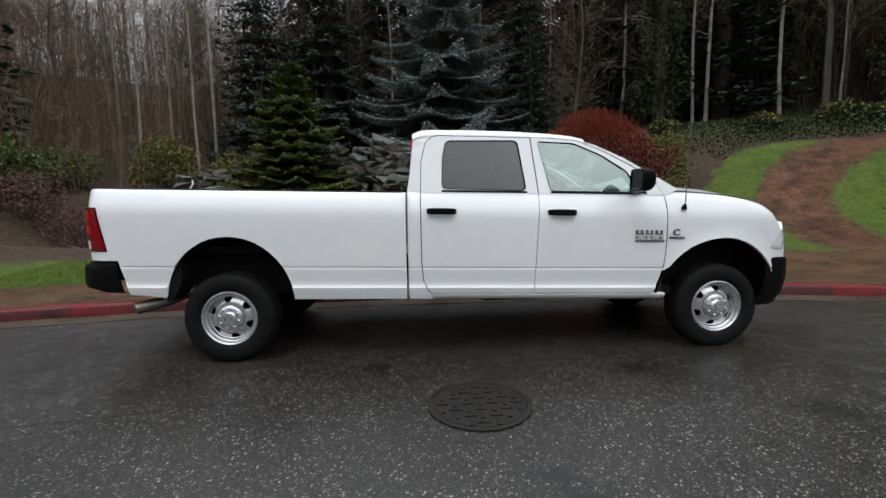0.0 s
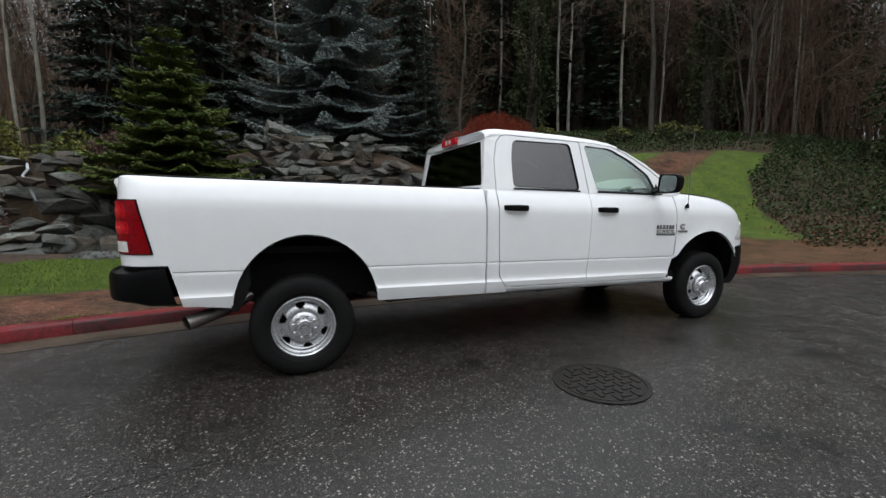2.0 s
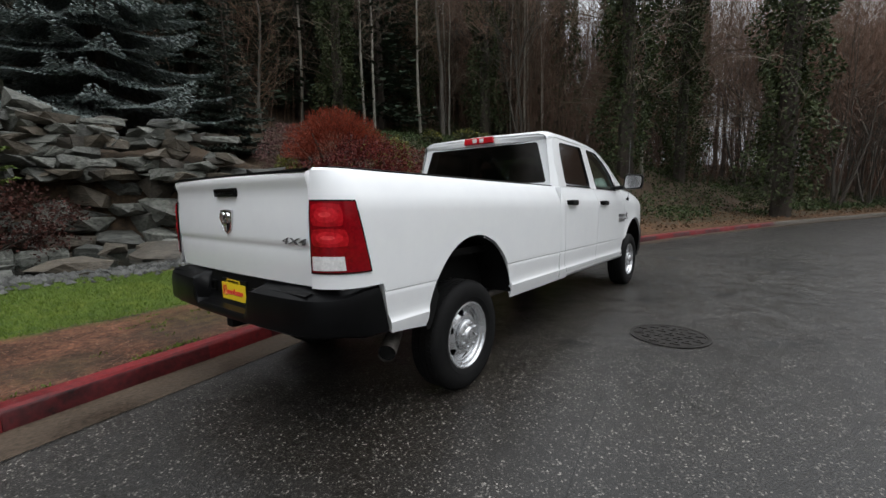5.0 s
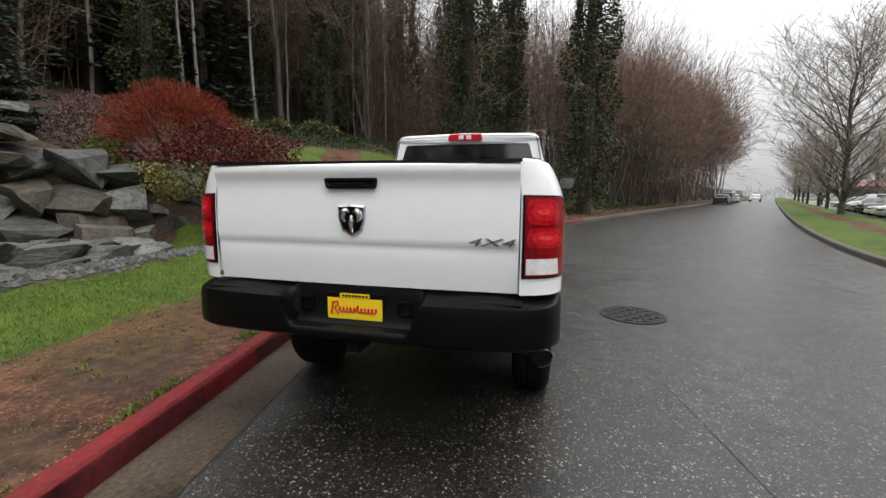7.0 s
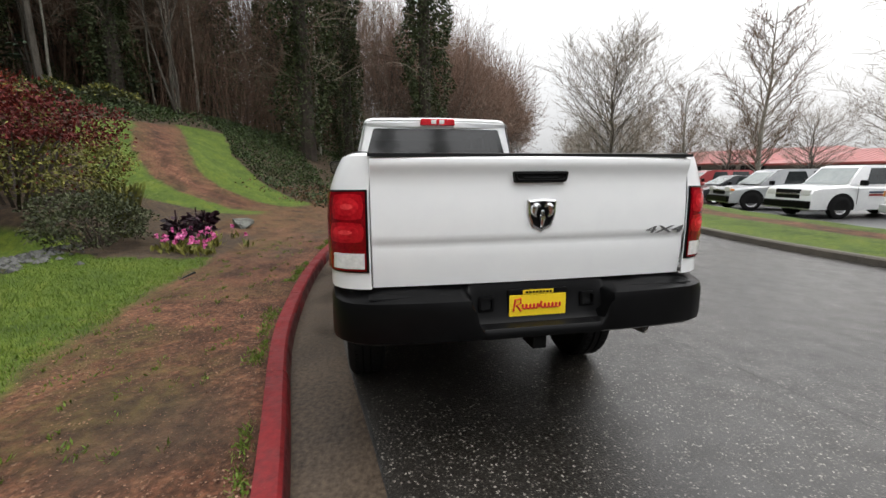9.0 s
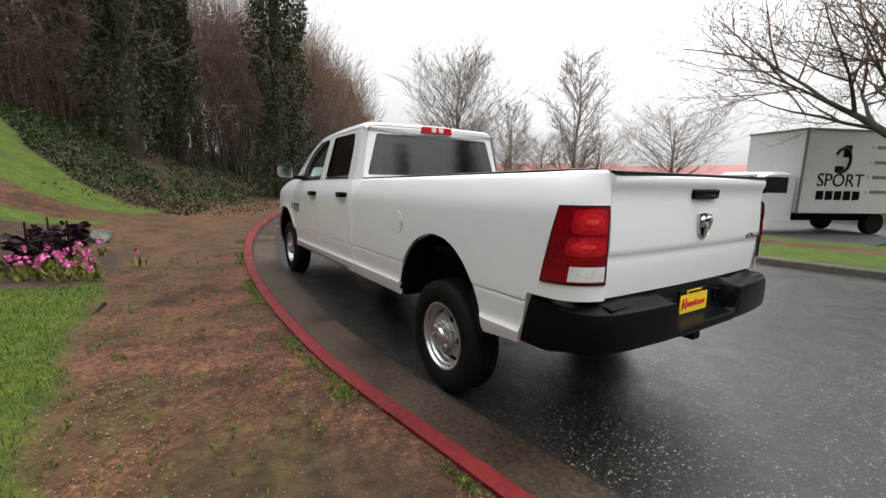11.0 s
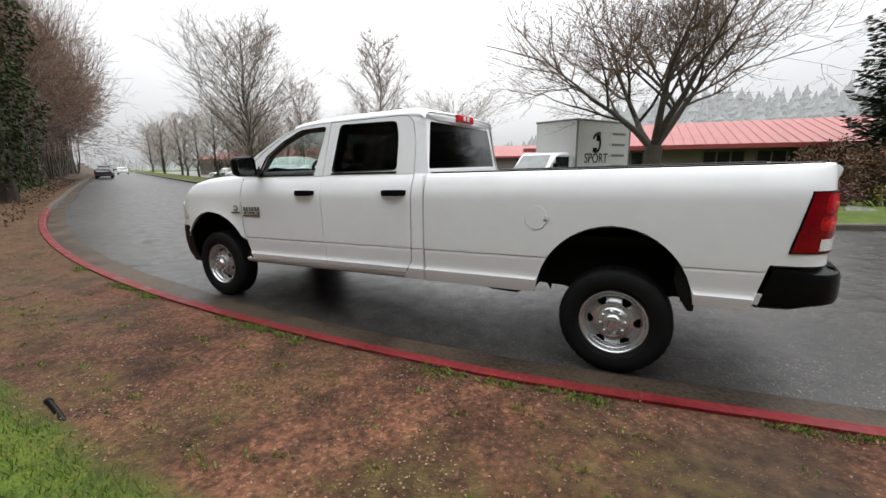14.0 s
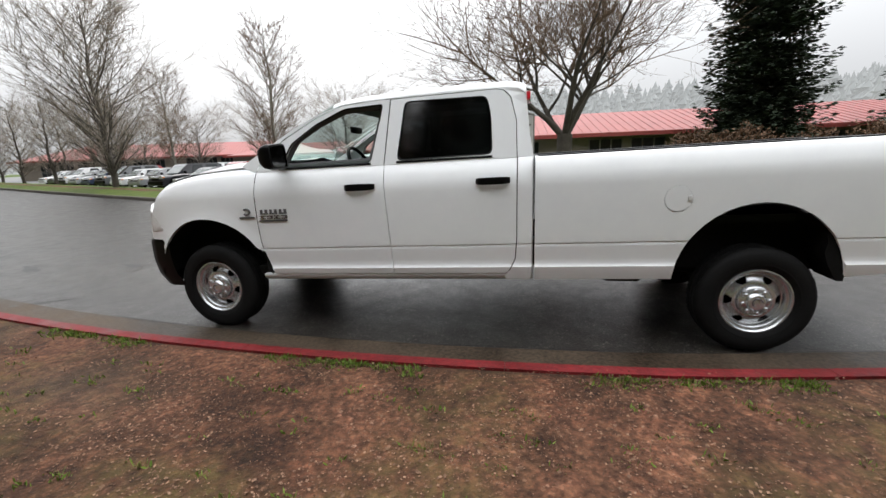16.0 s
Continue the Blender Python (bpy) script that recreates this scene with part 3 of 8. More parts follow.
def joint(offset, x0, x1, width, label):
    """A tarred joint that follows the bend of the road."""
    bm = bmesh.new()
    rows = []
    for x in np.arange(x0, x1, 0.35):
        y = kerb_y(x) - offset + 0.03 * noise.noise(Vector((x * 0.8, offset, 0)))
        w = width * (0.6 + 0.6 * abs(noise.noise(Vector((x * 2.1, 0, offset)))))
        rows.append([(x, y - w, 0.0035), (x, y + w, 0.0035)])
    grid(bm, rows)
    return tagged(part("road_joint", bm, TAR), label, "road joint", kind="structure")


joint(GUT + 0.01, -12, 30, 0.012, "tarred joint beside the gutter")
joint(3.12, -4.5, 0.4, 0.004, "fine tarred joint in the road")
blot(5.8, -1.3, 0.30, 0.07, -15, "dark wet patch near the kerb")
blot(7.0, 0.60, 0.40, 0.06, 30, "dark wet silt in the gutter")

# ---- the white pickup truck: rear axle at x = 0, nose towards +x ----
truck = thing("pickup_truck", "white crew-cab pickup truck with black bumpers parked at the red kerb", "pickup truck")
RAKE = 0.024
SIDE = 0.958


def bpart(name, bm, material_, parent=None, label="", smooth=True, sharp=35, facing=None):
    """A body part: the body sits nose-down by a slight rake."""
    for v in bm.verts:
        v.co.z -= RAKE * (v.co.x - 1.5)
    return part(name, bm, material_, parent or truck, label, smooth, sharp, facing)


INSET = [(0.50, 0.045), (0.52, 0.030), (0.56, 0.018), (0.60, 0.008), (0.622, 0.004), (0.634, 0.012), (0.65, 0.017), (0.68, 0.016), (0.72, 0.012), (0.77, 0.007), (0.787, 0.006),
         (0.795, 0.0105), (0.803, 0.002), (0.815, 0.001), (0.95, 0.0), (1.12, 0.001), (1.22, 0.004), (1.27, 0.008), (1.31, 0.021), (1.345, 0.034), (1.375, 0.047), (1.40, 0.060), (1.42, 0.072), (1.44, 0.082)]
ZS = [0.52, 0.545, 0.57, 0.60, 0.622, 0.634, 0.65, 0.68, 0.72, 0.77, 0.787, 0.795, 0.803, 0.815, 0.86, 0.92, 0.98, 1.04, 1.10, 1.16, 1.22, 1.27, 1.31, 1.345, 1.375, 1.40, 1.42]


def section_y(z):
    return SIDE - interp(INSET, z)


def arch_z(x, cx, rear, front, top, base=0.50):
    h = rear if x < cx else front
    q = (x - cx) / h
    return base + (top - base) * math.sqrt(max(0, 1 - q * q)) if abs(q) < 1 else base


def arch_columns(cx, rear, front, n=22):
    return [cx - rear * math.cos(math.pi * k / n) if k <= n / 2 else cx - front * math.cos(math.pi * k / n) for k in range(n + 1)]


REAR_ARCH = (0.042, 0.515, 0.52, 1.05)
FRONT_ARCH = (4.33, 0.615, 0.505, 1.068)

# bed sides wrap round the corners to the tailgate
BED_END = 1.512
BED_PLAN = [(BED_END, 0.958), (-0.868, 0.952), (-0.905, 0.950), (-0.97, 0.944), (-1.03, 0.928), (-1.08, 0.897), (-1.115, 0.850), (-1.135, 0.800), (-1.142, 0.765)]


def bed_low(x):
    return max(arch_z(x, *REAR_ARCH), 0.52 + 0.04 * smooth01((-0.3 - x) / 0.5) + 0.285 * min(1, max(0, (-0.772 - x) / 0.066)))


def bed_half(x):
    """Half width of the bed: it draws in slightly behind the wheel."""
    return SIDE - 0.006 * smooth01((-0.3 - x) / 0.55)


for s in (-1, 1):
    bm = bmesh.new()
    xs = sorted(set([BED_END, 1.40, 1.2, 1.0, 0.8, 0.62, -0.54, -0.6, -0.7, -0.770, -0.785, -0.80, -0.82, -0.838, -0.867] + arch_columns(*REAR_ARCH[:3])), reverse=True)
    rows = []
    pts = [((x, bed_half(x)), (0, 1)) for x in xs]
    for k in range(2, len(BED_PLAN)):
        a, b = Vector(BED_PLAN[k - 1]), Vector(BED_PLAN[min(k + 1, len(BED_PLAN) - 1)])
        d = (b - a).normalized()
        pts.append((BED_PLAN[k], (d.y, -d.x)))
    for (px, py), (nx, ny) in pts:
        lo = bed_low(px)
        hi = 1.42
        ln = math.hypot(nx, ny)
        nx, ny = nx / ln, ny / ln
        if nx > 0:
            nx, ny = -nx, -ny
        ny = abs(ny)
        col = []
        zs = [min(max(z, lo), hi) for z in ZS]
        col.append((px - nx * 0.04, s * (py - ny * 0.04), zs[0] + 0.004))
        for z in zs:
            i = interp(INSET, z)
            col.append((px - nx * (i if z < 1.28 else 0.010 + (i - 0.010) * 0.2), s * (py - ny * i), z))
        col.append((px - nx * 0.034, s * (py - ny * 0.098), 1.432))
        inner = (max(px + 0.02, -1.07), s * min(py - ny * 0.15, SIDE - 0.15))
        col.append((*inner, 1.433))
        col.append((*inner, 1.10))
        rows.append(col)
    rows.insert(0, [(p[0] - 0.004, p[1] - s * 0.07, p[2]) for p in rows[0]])
    grid(bm, rows)
    side = bpart("bed_side", bm, WHITE, smooth=True)
    # black rail cap
    bm = bmesh.new()
    rows = []
    for px in (1.49, 0.9, 0.3, -0.3, -0.8, -0.92, -1.0, -1.05):
        y = bed_half(px) - interp([(-1.05, 0.040), (-1.0, 0.022), (-0.92, 0.006), (-0.8, 0.0)], px)
        rows.append([(px, s * (y - 0.155), 1.425), (px, s * (y - 0.155), 1.436), (px, s * (y - 0.145), 1.441), (px, s * (y - 0.102), 1.441), (px, s * (y - 0.092), 1.437), (px, s * (y - 0.092), 1.42)])
    grid(bm, rows)
    bpart("rail_cap", bm, BLACK, side, "black plastic bed rail cap")
    # wheel arch liner
    for nm, arch, deep in (("arch_liner", REAR_ARCH, 0.30), ("arch_liner", FRONT_ARCH, 0.34)):
        bm = bmesh.new()
        cx, re, fr, top = arch
        rows = []
        for x in arch_columns(cx, re - 0.004, fr - 0.004, 18):
            z = arch_z(x, cx, re, fr, top - 0.012)
            rows.append([(x, s * (SIDE - 0.02), z), (x, s * (SIDE - deep), z), (cx + (x - cx) * 0.9, s * (SIDE - deep - 0.02), max(z - 0.1, 0.45))])
        grid(bm, rows)
        bpart(nm, bm, DARK)
    # flap that hangs behind the rear wheel's arch
    bm = bmesh.new()
    rows = []
    for z, x0, w in ((0.505, -0.478, 0.035), (0.54, -0.480, 0.06), (0.62, -0.478, 0.10), (0.70, -0.466, 0.115), (0.76, -0.452, 0.09), (0.84, -0.400, 0.05)):
        rows.append([(x0, s * 0.936, z), (x0 + w, s * 0.930, z), (x0 + w, s * 0.70, z), (x0, s * 0.70, z)])
    grid(bm, rows, closed=True)
    bpart("mud_flap", bm, DARK, label="black wheel-arch flap")

# fuel door, left side
bm = bmesh.new()
fz = 1.094
n = 28
ring = [[(0.565 + r * math.cos(2 * math.pi * k / n), section_y(fz + r * math.sin(2 * math.pi * k / n)) + lift, fz + r * math.sin(2 * math.pi * k / n)) for k in range(n)]
        for r, lift in ((0.089, 0.0015), (0.089, -0.006), (0.083, -0.006))]
grid(bm, ring, closed=True)
bpart("fuel_door_gap", bm, GAP)
bm = bmesh.new()
ring = [[(0.565 + r * math.cos(2 * math.pi * k / n), section_y(fz + r * math.sin(2 * math.pi * k / n)) + lift, fz + r * math.sin(2 * math.pi * k / n)) for k in range(n)]
        for r, lift in ((0.0855, -0.003), (0.0845, 0.0035), (0.05, 0.004), (0.002, 0.004))]
grid(bm, ring, closed=True)
fuel = bpart("fuel_door", bm, WHITE, label="round white fuel filler door")
bpart("finger_latch", boxed(0.478, 0.508, section_y(fz), section_y(fz) + 0.012, fz - 0.018, fz + 0.018, 0.006), CLEAR_LENS, fuel)

# bed floor and front wall
bpart("bed_floor", boxed(-1.06, 1.48, -0.82, 0.82, 0.90, 0.95), BLACK)
bpart("bed_front_wall", boxed(1.455, 1.50, -0.83, 0.83, 0.95, 1.425), WHITE, smooth=False)

# tailgate
bm = bmesh.new()
TG = [(-1.143, 0.848), (-1.152, 0.93), (-1.156, 0.98), (-1.156, 1.020), (-1.154, 1.036), (-1.158, 1.048), (-1.163, 1.060), (-1.164, 1.08), (-1.163, 1.16), (-1.158, 1.23), (-1.153, 1.290), (-1.152, 1.325), (-1.156, 1.345),
      (-1.161, 1.360), (-1.166, 1.374), (-1.168, 1.390), (-1.164, 1.406), (-1.146, 1.418), (-1.08, 1.424), (-1.07, 1.40), (-1.07, 0.848)]
rows = []
for y in (-0.762, -0.758, -0.70, -0.55, -0.35, -0.15, 0, 0.15, 0.35, 0.55, 0.70, 0.758, 0.762):
    e = abs(y) / 0.762
    bow = 0.022 * e * e + (0.010 if abs(y) > 0.760 else 0)
    rows.append([(x + bow, y, z) for x, z in TG])
vs = grid(bm, rows)
bm.faces.new(vs[0])
bm.faces.new(vs[-1][::-1])
tailgate = bpart("tailgate", bm, WHITE, smooth=True, sharp=28)
bm = bmesh.new()
grid(bm, [[(-1.150, y, 1.414), (-1.147, y, 1.428), (-1.085, y, 1.434), (-1.07, y, 1.42)] for y in (-0.765, -0.4, 0, 0.4, 0.765)])
bpart("tailgate_cap", bm, BLACK, tailgate, "black plastic tailgate top cap")
bm = bmesh.new()
rows = []
for o, x in ((0.0, -1.150), (0.003, -1.171), (0.012, -1.173), (0.018, -1.166)):
    rows.append([(x, a, b) for a, b in rounded([(-0.115 + o, 1.300 + o), (0.13 - o, 1.300 + o), (0.14 - o, 1.352 - o), (-0.125 + o, 1.352 - o)], 0.012)])
vs = grid(bm, rows, closed=True)
bm.faces.new(vs[-1])
handle = bpart("tailgate_handle", bm, BLACK, tailgate, "black tailgate handle")
bpart("grip", boxed(-1.171, -1.160, -0.075, 0.09, 1.312, 1.326, 0.005), BLACK, handle)

# plain shield badge
bm = bmesh.new()
shield = [(-0.067, 1.224), (0.0, 1.229), (0.067, 1.224), (0.064, 1.158), (0.046, 1.108), (0.0, 1.083), (-0.046, 1.108), (-0.064, 1.158)]
rows = []
for o, x in ((1.0, -1.160), (1.0, -1.172), (0.88, -1.176), (0.84, -1.170)):
    rows.append([(x, a * o, 1.155 + (b - 1.155) * o) for a, b in shield])
vs = grid(bm, rows, closed=True)
badge = bpart("badge", bm, CHROME, tailgate, "chrome-edged shield badge", smooth=False)
bm = bmesh.new()
bm.faces.new([bm.verts.new((-1.1705, a * 0.85, 1.155 + (b - 1.155) * 0.85)) for a, b in shield])
bpart("field", bm, BLACK, badge, smooth=False)
for s in (-1, 1):
    bm = bmesh.new()
    tube(bm, [(-1.174, s * (0.024 + 0.017 * math.sin(a)), 1.176 + 0.026 * math.cos(a)) for a in np.linspace(-0.9, 3.0, 12)], [0.005 + 0.012 * math.sin(math.pi * k / 11) for k in range(12)], 8)
    bpart("emblem_curl", bm, CHROME, badge)
bm = bmesh.new()
tube(bm, [(-1.172, 0, 1.178), (-1.178, 0, 1.145), (-1.173, 0, 1.102)], [0.010, 0.015, 0.006], 8)
bpart("emblem_drop", bm, CHROME, badge)


def lettering(name, text, size, depth, mtx, material_, parent, label=""):
    cu = bpy.data.curves.new(name, "FONT")
    cu.body, cu.size, cu.extrude, cu.align_x, cu.align_y = text, size, depth, "CENTER", "CENTER"
    tmp = bpy.data.objects.new(name, cu)
    scene.collection.objects.link(tmp)
    me = bpy.data.meshes.new_from_object(tmp.evaluated_get(bpy.context.evaluated_depsgraph_get()))
    bpy.data.objects.remove(tmp)
    me.transform(mtx)
    me.materials.clear()
    me.materials.append(material_)
    ob = new(name, me)
    ob.parent = parent
    if label:
        ob["label"] = label
    return ob


FACE_REAR = Matrix(((0, 0, -1, 0), (-1, 0, 0, 0), (0, 1, 0, 0), (0, 0, 0, 1)))
lettering("lettering", "4X4", 0.062, 0.004, Matrix.Translation((-1.150, -0.645, 1.071 + RAKE * 2.65)) @ FACE_REAR @ Matrix(((1.95, 0.45, 0, 0), (0, 0.78, 0, 0), (0, 0, 1, 0), (0, 0, 0, 1))), GUNMETAL, tailgate, "grey metallic 4X4 lettering")

# tail lights hug the bed corners
for s in (-1, 1):
    def lamp(z0, z1, u0, u1, proud, material_, name, parent, label="", slant=0.0, soft_edge=0.0):
        """A patch of the bed corner between two heights and two shares of the corner's run."""
        run = [(-0.915, 0.9495), (-0.97, 0.944), (-1.03, 0.928), (-1.08, 0.897), (-1.115, 0.850), (-1.135, 0.800), (-1.141, 0.772)]
        L = [0.0]
        for a, b in zip(run, run[1:]):
            L.append(L[-1] + math.dist(a, b))

        def at(u):
            d = u * L[-1]
            k = max(i for i in range(len(L) - 1) if L[i] <= d + 1e-9)
            t = (d - L[k]) / (L[k + 1] - L[k])
            a, b = Vector(run[k]), Vector(run[k + 1])
            q = (b - a).normalized()
            return a.lerp(b, t), Vector((q.y, -q.x))
        bm = bmesh.new()
        rows = []
        nu, nz = 10, 6
        for i in range(-1, nu + 2):
            row = []
            for j in range(-1, nz + 2):
                jj, ii = min(max(j, 0), nz), min(max(i, 0), nu)
                a, b = 2 * ii / nu - 1, 2 * jj / nz - 1
                z = z0 + (z1 - z0) * (0.5 + 0.5 * b * math.sqrt(1 - soft_edge * a * a / 2))
                u = u0 + (u1 - u0) * (0.5 + 0.5 * a * math.sqrt(1 - soft_edge * b * b / 2))
                u = min(1, max(0, u + slant * (1 - u) * (z - 0.93) / 0.36))
                p, nrm = at(u)
                if nrm.y < 0:
                    nrm = -nrm
                o = proud if (0 <= j <= nz and 0 <= i <= nu) else -0.004
                o -= interp(INSET, z) * 1.0
                row.append((p.x + (-abs(nrm.x)) * o, s * (p.y + abs(nrm.y) * o), z))
            rows.append(row)
        grid(bm, rows)
        return bpart(name, bm, material_, parent, label)
    lamp(0.920, 1.278, 0.0, 1.0, 0.006, BLACK, "lamp_housing", truck, "black tail-light housing", slant=0.25)
    tl = lamp(0.928, 1.270, 0.035, 0.965, 0.010, RED_LENS, "tail_light", truck, "red tail light with a clear reversing lens", slant=0.25)
    lamp(0.938, 1.006, 0.44, 0.945, 0.0125, CLEAR_LENS, "reversing_lens", tl, "clear reversing lens", slant=0.2)
    lamp(1.022, 1.052, 0.36, 0.93, 0.0118, RED_LENS, "lamp_band", tl, slant=0.2)
    # nested patches of brighter red paint each chamber's glow and hot spot
    for z0, z1, u0, u1 in ((1.052, 1.140, 0.33, 0.94), (1.150, 1.262, 0.36, 0.94)):
        dz, du = z1 - z0, u1 - u0
        lamp(z0, z1, u0, u1, 0.0122, RED_MID, "lamp_chamber", tl, slant=0.2, soft_edge=0.45)
        lamp(z0 + 0.16 * dz, z1 - 0.16 * dz, u0 + 0.14 * du, u1 - 0.12 * du, 0.0138, RED_GLOW, "lamp_bright_patch", tl, slant=0.2, soft_edge=1.0)
        lamp(z0 + 0.40 * dz, z0 + 0.62 * dz, u0 + 0.34 * du, u1 - 0.28 * du, 0.0152, RED_HOT_SPOT, "lamp_hot_spot", tl, slant=0.2, soft_edge=1.0)

# rear bumper, swept round both corners, with a notch for the plate
bm = bmesh.new()
half = [(-0.800, 0.952), (-0.96, 0.951), (-1.06, 0.938), (-1.13, 0.905), (-1.18, 0.855), (-1.215, 0.78), (-1.238, 0.62), (-1.252, 0.46)]
half += [(-1.256, 0.02 * k) for k in range(20, 9, -1)] + [(-1.256, 0.0)]
plan = [(x, -y) for x, y in half] + [(x, y) for x, y in half[::-1][1:]]
FULL = [(0.10, 0.600), (0.03, 0.604), (0.006, 0.618), (0.0, 0.64), (0.0, 0.70), (0.002, 0.765), (0.012, 0.795), (0.035, 0.806), (0.10, 0.826), (0.14, 0.838), (0.24, 0.842)]
NOTCH = [(0.10, 0.600), (0.03, 0.604), (0.006, 0.612), (0.0, 0.624), (0.003, 0.646), (0.014, 0.658), (0.075, 0.663), (0.098, 0.69), (0.106, 0.79), (0.125, 0.838), (0.24, 0.842)]
rows = []
for x, y in plan:
    c = abs(y)
    ins = Vector((-1.0 - x, -y * 0.35)).normalized()
    if c > 0.92:
        ins = Vector((0.1, -y)).normalized()
    elif c < 0.5:
        ins = Vector((1, 0))
    ahead = smooth01((x + 1.10) / 0.18)
    row = []
    for k, ((o0, z0), (o1, z1)) in enumerate(zip(FULL, NOTCH)):
        t = smooth01((0.265 + 0.009 * k - c) / 0.045 + 0.5)
        o, z = o0 + (o1 - o0) * t, z0 + (z1 - z0) * t
        z += ahead * (0.030 if k > 4 else -0.034 if k < 4 else 0)
        row.append((x + ins.x * o - (0.066 * (z - 0.565) / 0.29 if x > -0.82 else 0), y + ins.y * o, z))
    rows.append(row)
grid(bm, rows)
bumper = bpart("rear_bumper", bm, BLACK, label="black textured rear step bumper", sharp=40)
for y0, y1 in ((-0.78, -0.40), (0.40, 0.78)):
    bm = bmesh.new()
    grid(bm, [[(-1.196, y, 0.809), (-1.194, y, 0.814), (-1.150, y, 0.826), (-1.146, y, 0.823)] for y in (y0, (y0 + y1) / 2, y1)])
    bpart("step_pad", bm, BLACK, bumper)
for s, nm in ((-1, "tow_socket"), (1, "tow_socket")):
    bm = bmesh.new()
    rows = [[(x, s * 0.25 + a, b) for a, b in rounded([(-0.036 - o, 0.715 - o), (0.036 + o, 0.715 - o), (0.036 + o, 0.785 + o), (-0.036 - o, 0.785 + o)], 0.012)] for x, o in ((-1.14, 0.0), (-1.166, 0.0), (-1.168, -0.010), (-1.14, -0.012))]
    vs = grid(bm, rows, closed=True)
    bm.faces.new(vs[-1])
    bpart(nm, bm, BLACK, bumper)
bm = bmesh.new()
box(bm, -1.20, -1.0, -0.035, 0.035, 0.53, 0.595, 0.006)
bpart("hitch_receiver", bm, DARK)
# plate holder with a yellow dealer card: its script is drawn as a plain red squiggle, the small print as bars
plate = bpart("plate", boxed(-1.158, -1.148, -0.148, 0.148, 0.652, 0.812, 0.004), BLACK, bumper, smooth=False)
bpart("card", boxed(-1.163, -1.157, -0.140, 0.140, 0.679, 0.785), YELLOW, plate, "yellow dealer card", smooth=False)
for z0, z1 in ((0.656, 0.676), (0.788, 0.808)):
    bpart("strip", boxed(-1.1625, -1.157, -0.075, 0.075, z0, z1), YELLOW, plate, smooth=False)
for z0, z1, y0, y1 in ((0.661, 0.671, -0.065, 0.065), (0.793, 0.803, -0.068, 0.068)):
    bm = bmesh.new()
    for k in range(8):
        a = y0 + (y1 - y0) * k / 8
        box(bm, -1.1645, -1.1615, a, a + (y1 - y0) / 8 * 0.7, z0, z1)
    bpart("print_bar", bm, BLACK, plate, smooth=False)
bm = bmesh.new()
tube(bm, [(-1.1635, 0.120, 0.708), (-1.1635, 0.112, 0.764), (-1.1635, 0.086, 0.768), (-1.1635, 0.084, 0.748), (-1.1635, 0.106, 0.738), (-1.1635, 0.082, 0.708)], 0.0048, 6)
wave = [(-1.1635, 0.080 - 0.196 * k / 90 - 0.006 * math.cos(k * 0.74), 0.730 + 0.011 * math.sin(k * 0.74) + 0.026 * math.exp(-((k - 42) / 1.5) ** 2)) for k in range(91)]
tube(bm, wave, 0.0045, 5)
bpart("script_squiggle", bm, PLATE_RED, plate)

# cab: lower sills, doors, pillars
CAB_REAR = 1.523


def cab_y(x, z):
    return section_y(z) - 0.012 * smooth01((x - 4.35) / 0.35) - 0.065 * smooth01((x - 4.66) / 0.36) ** 1.5


def green_y(z):
    """Half width of the glasshouse above the belt line."""
    return 0.886 - 0.235 * (z - 1.42)


def front_seam(z):
    return interp([(0.52, 3.66), (0.60, 3.695), (0.70, 3.735), (0.85, 3.77), (1.05, 3.785), (1.44, 3.79)], z)


def rear_door_back(z):
    return interp([(0.56, 1.735), (0.60, 1.695), (0.68, 1.655), (0.85, 1.642), (1.44, 1.64)], z)


def mid_seam(z):
    return interp([(0.56, 2.615), (0.80, 2.625), (1.44, 2.665)], z)


def roof_z(x):
    return interp([(1.545, 1.90), (1.575, 1.955), (1.62, 1.983), (1.72, 1.998), (2.1, 2.003), (2.45, 1.999), (2.8, 1.984), (3.0, 1.964), (3.16, 1.928), (3.42, 1.80), (3.92, 1.53)], x)


DZ = [0.575, 0.60, 0.622, 0.634, 0.65, 0.68, 0.72, 0.77, 0.787, 0.795, 0.803, 0.815, 0.86, 0.92, 0.98, 1.04, 1.10, 1.16, 1.22, 1.27, 1.31, 1.345, 1.375, 1.40, 1.42, 1.432]
REAR_WIN = rounded([(1.820, 1.464), (1.832, 1.74), (1.864, 1.890), (2.500, 1.902), (2.562, 1.457)], 0.05)
FRONT_WIN = rounded([(2.772, 1.456), (2.672, 1.898), (3.00, 1.888), (3.25, 1.785), (3.47, 1.645), (3.575, 1.452)], 0.035)

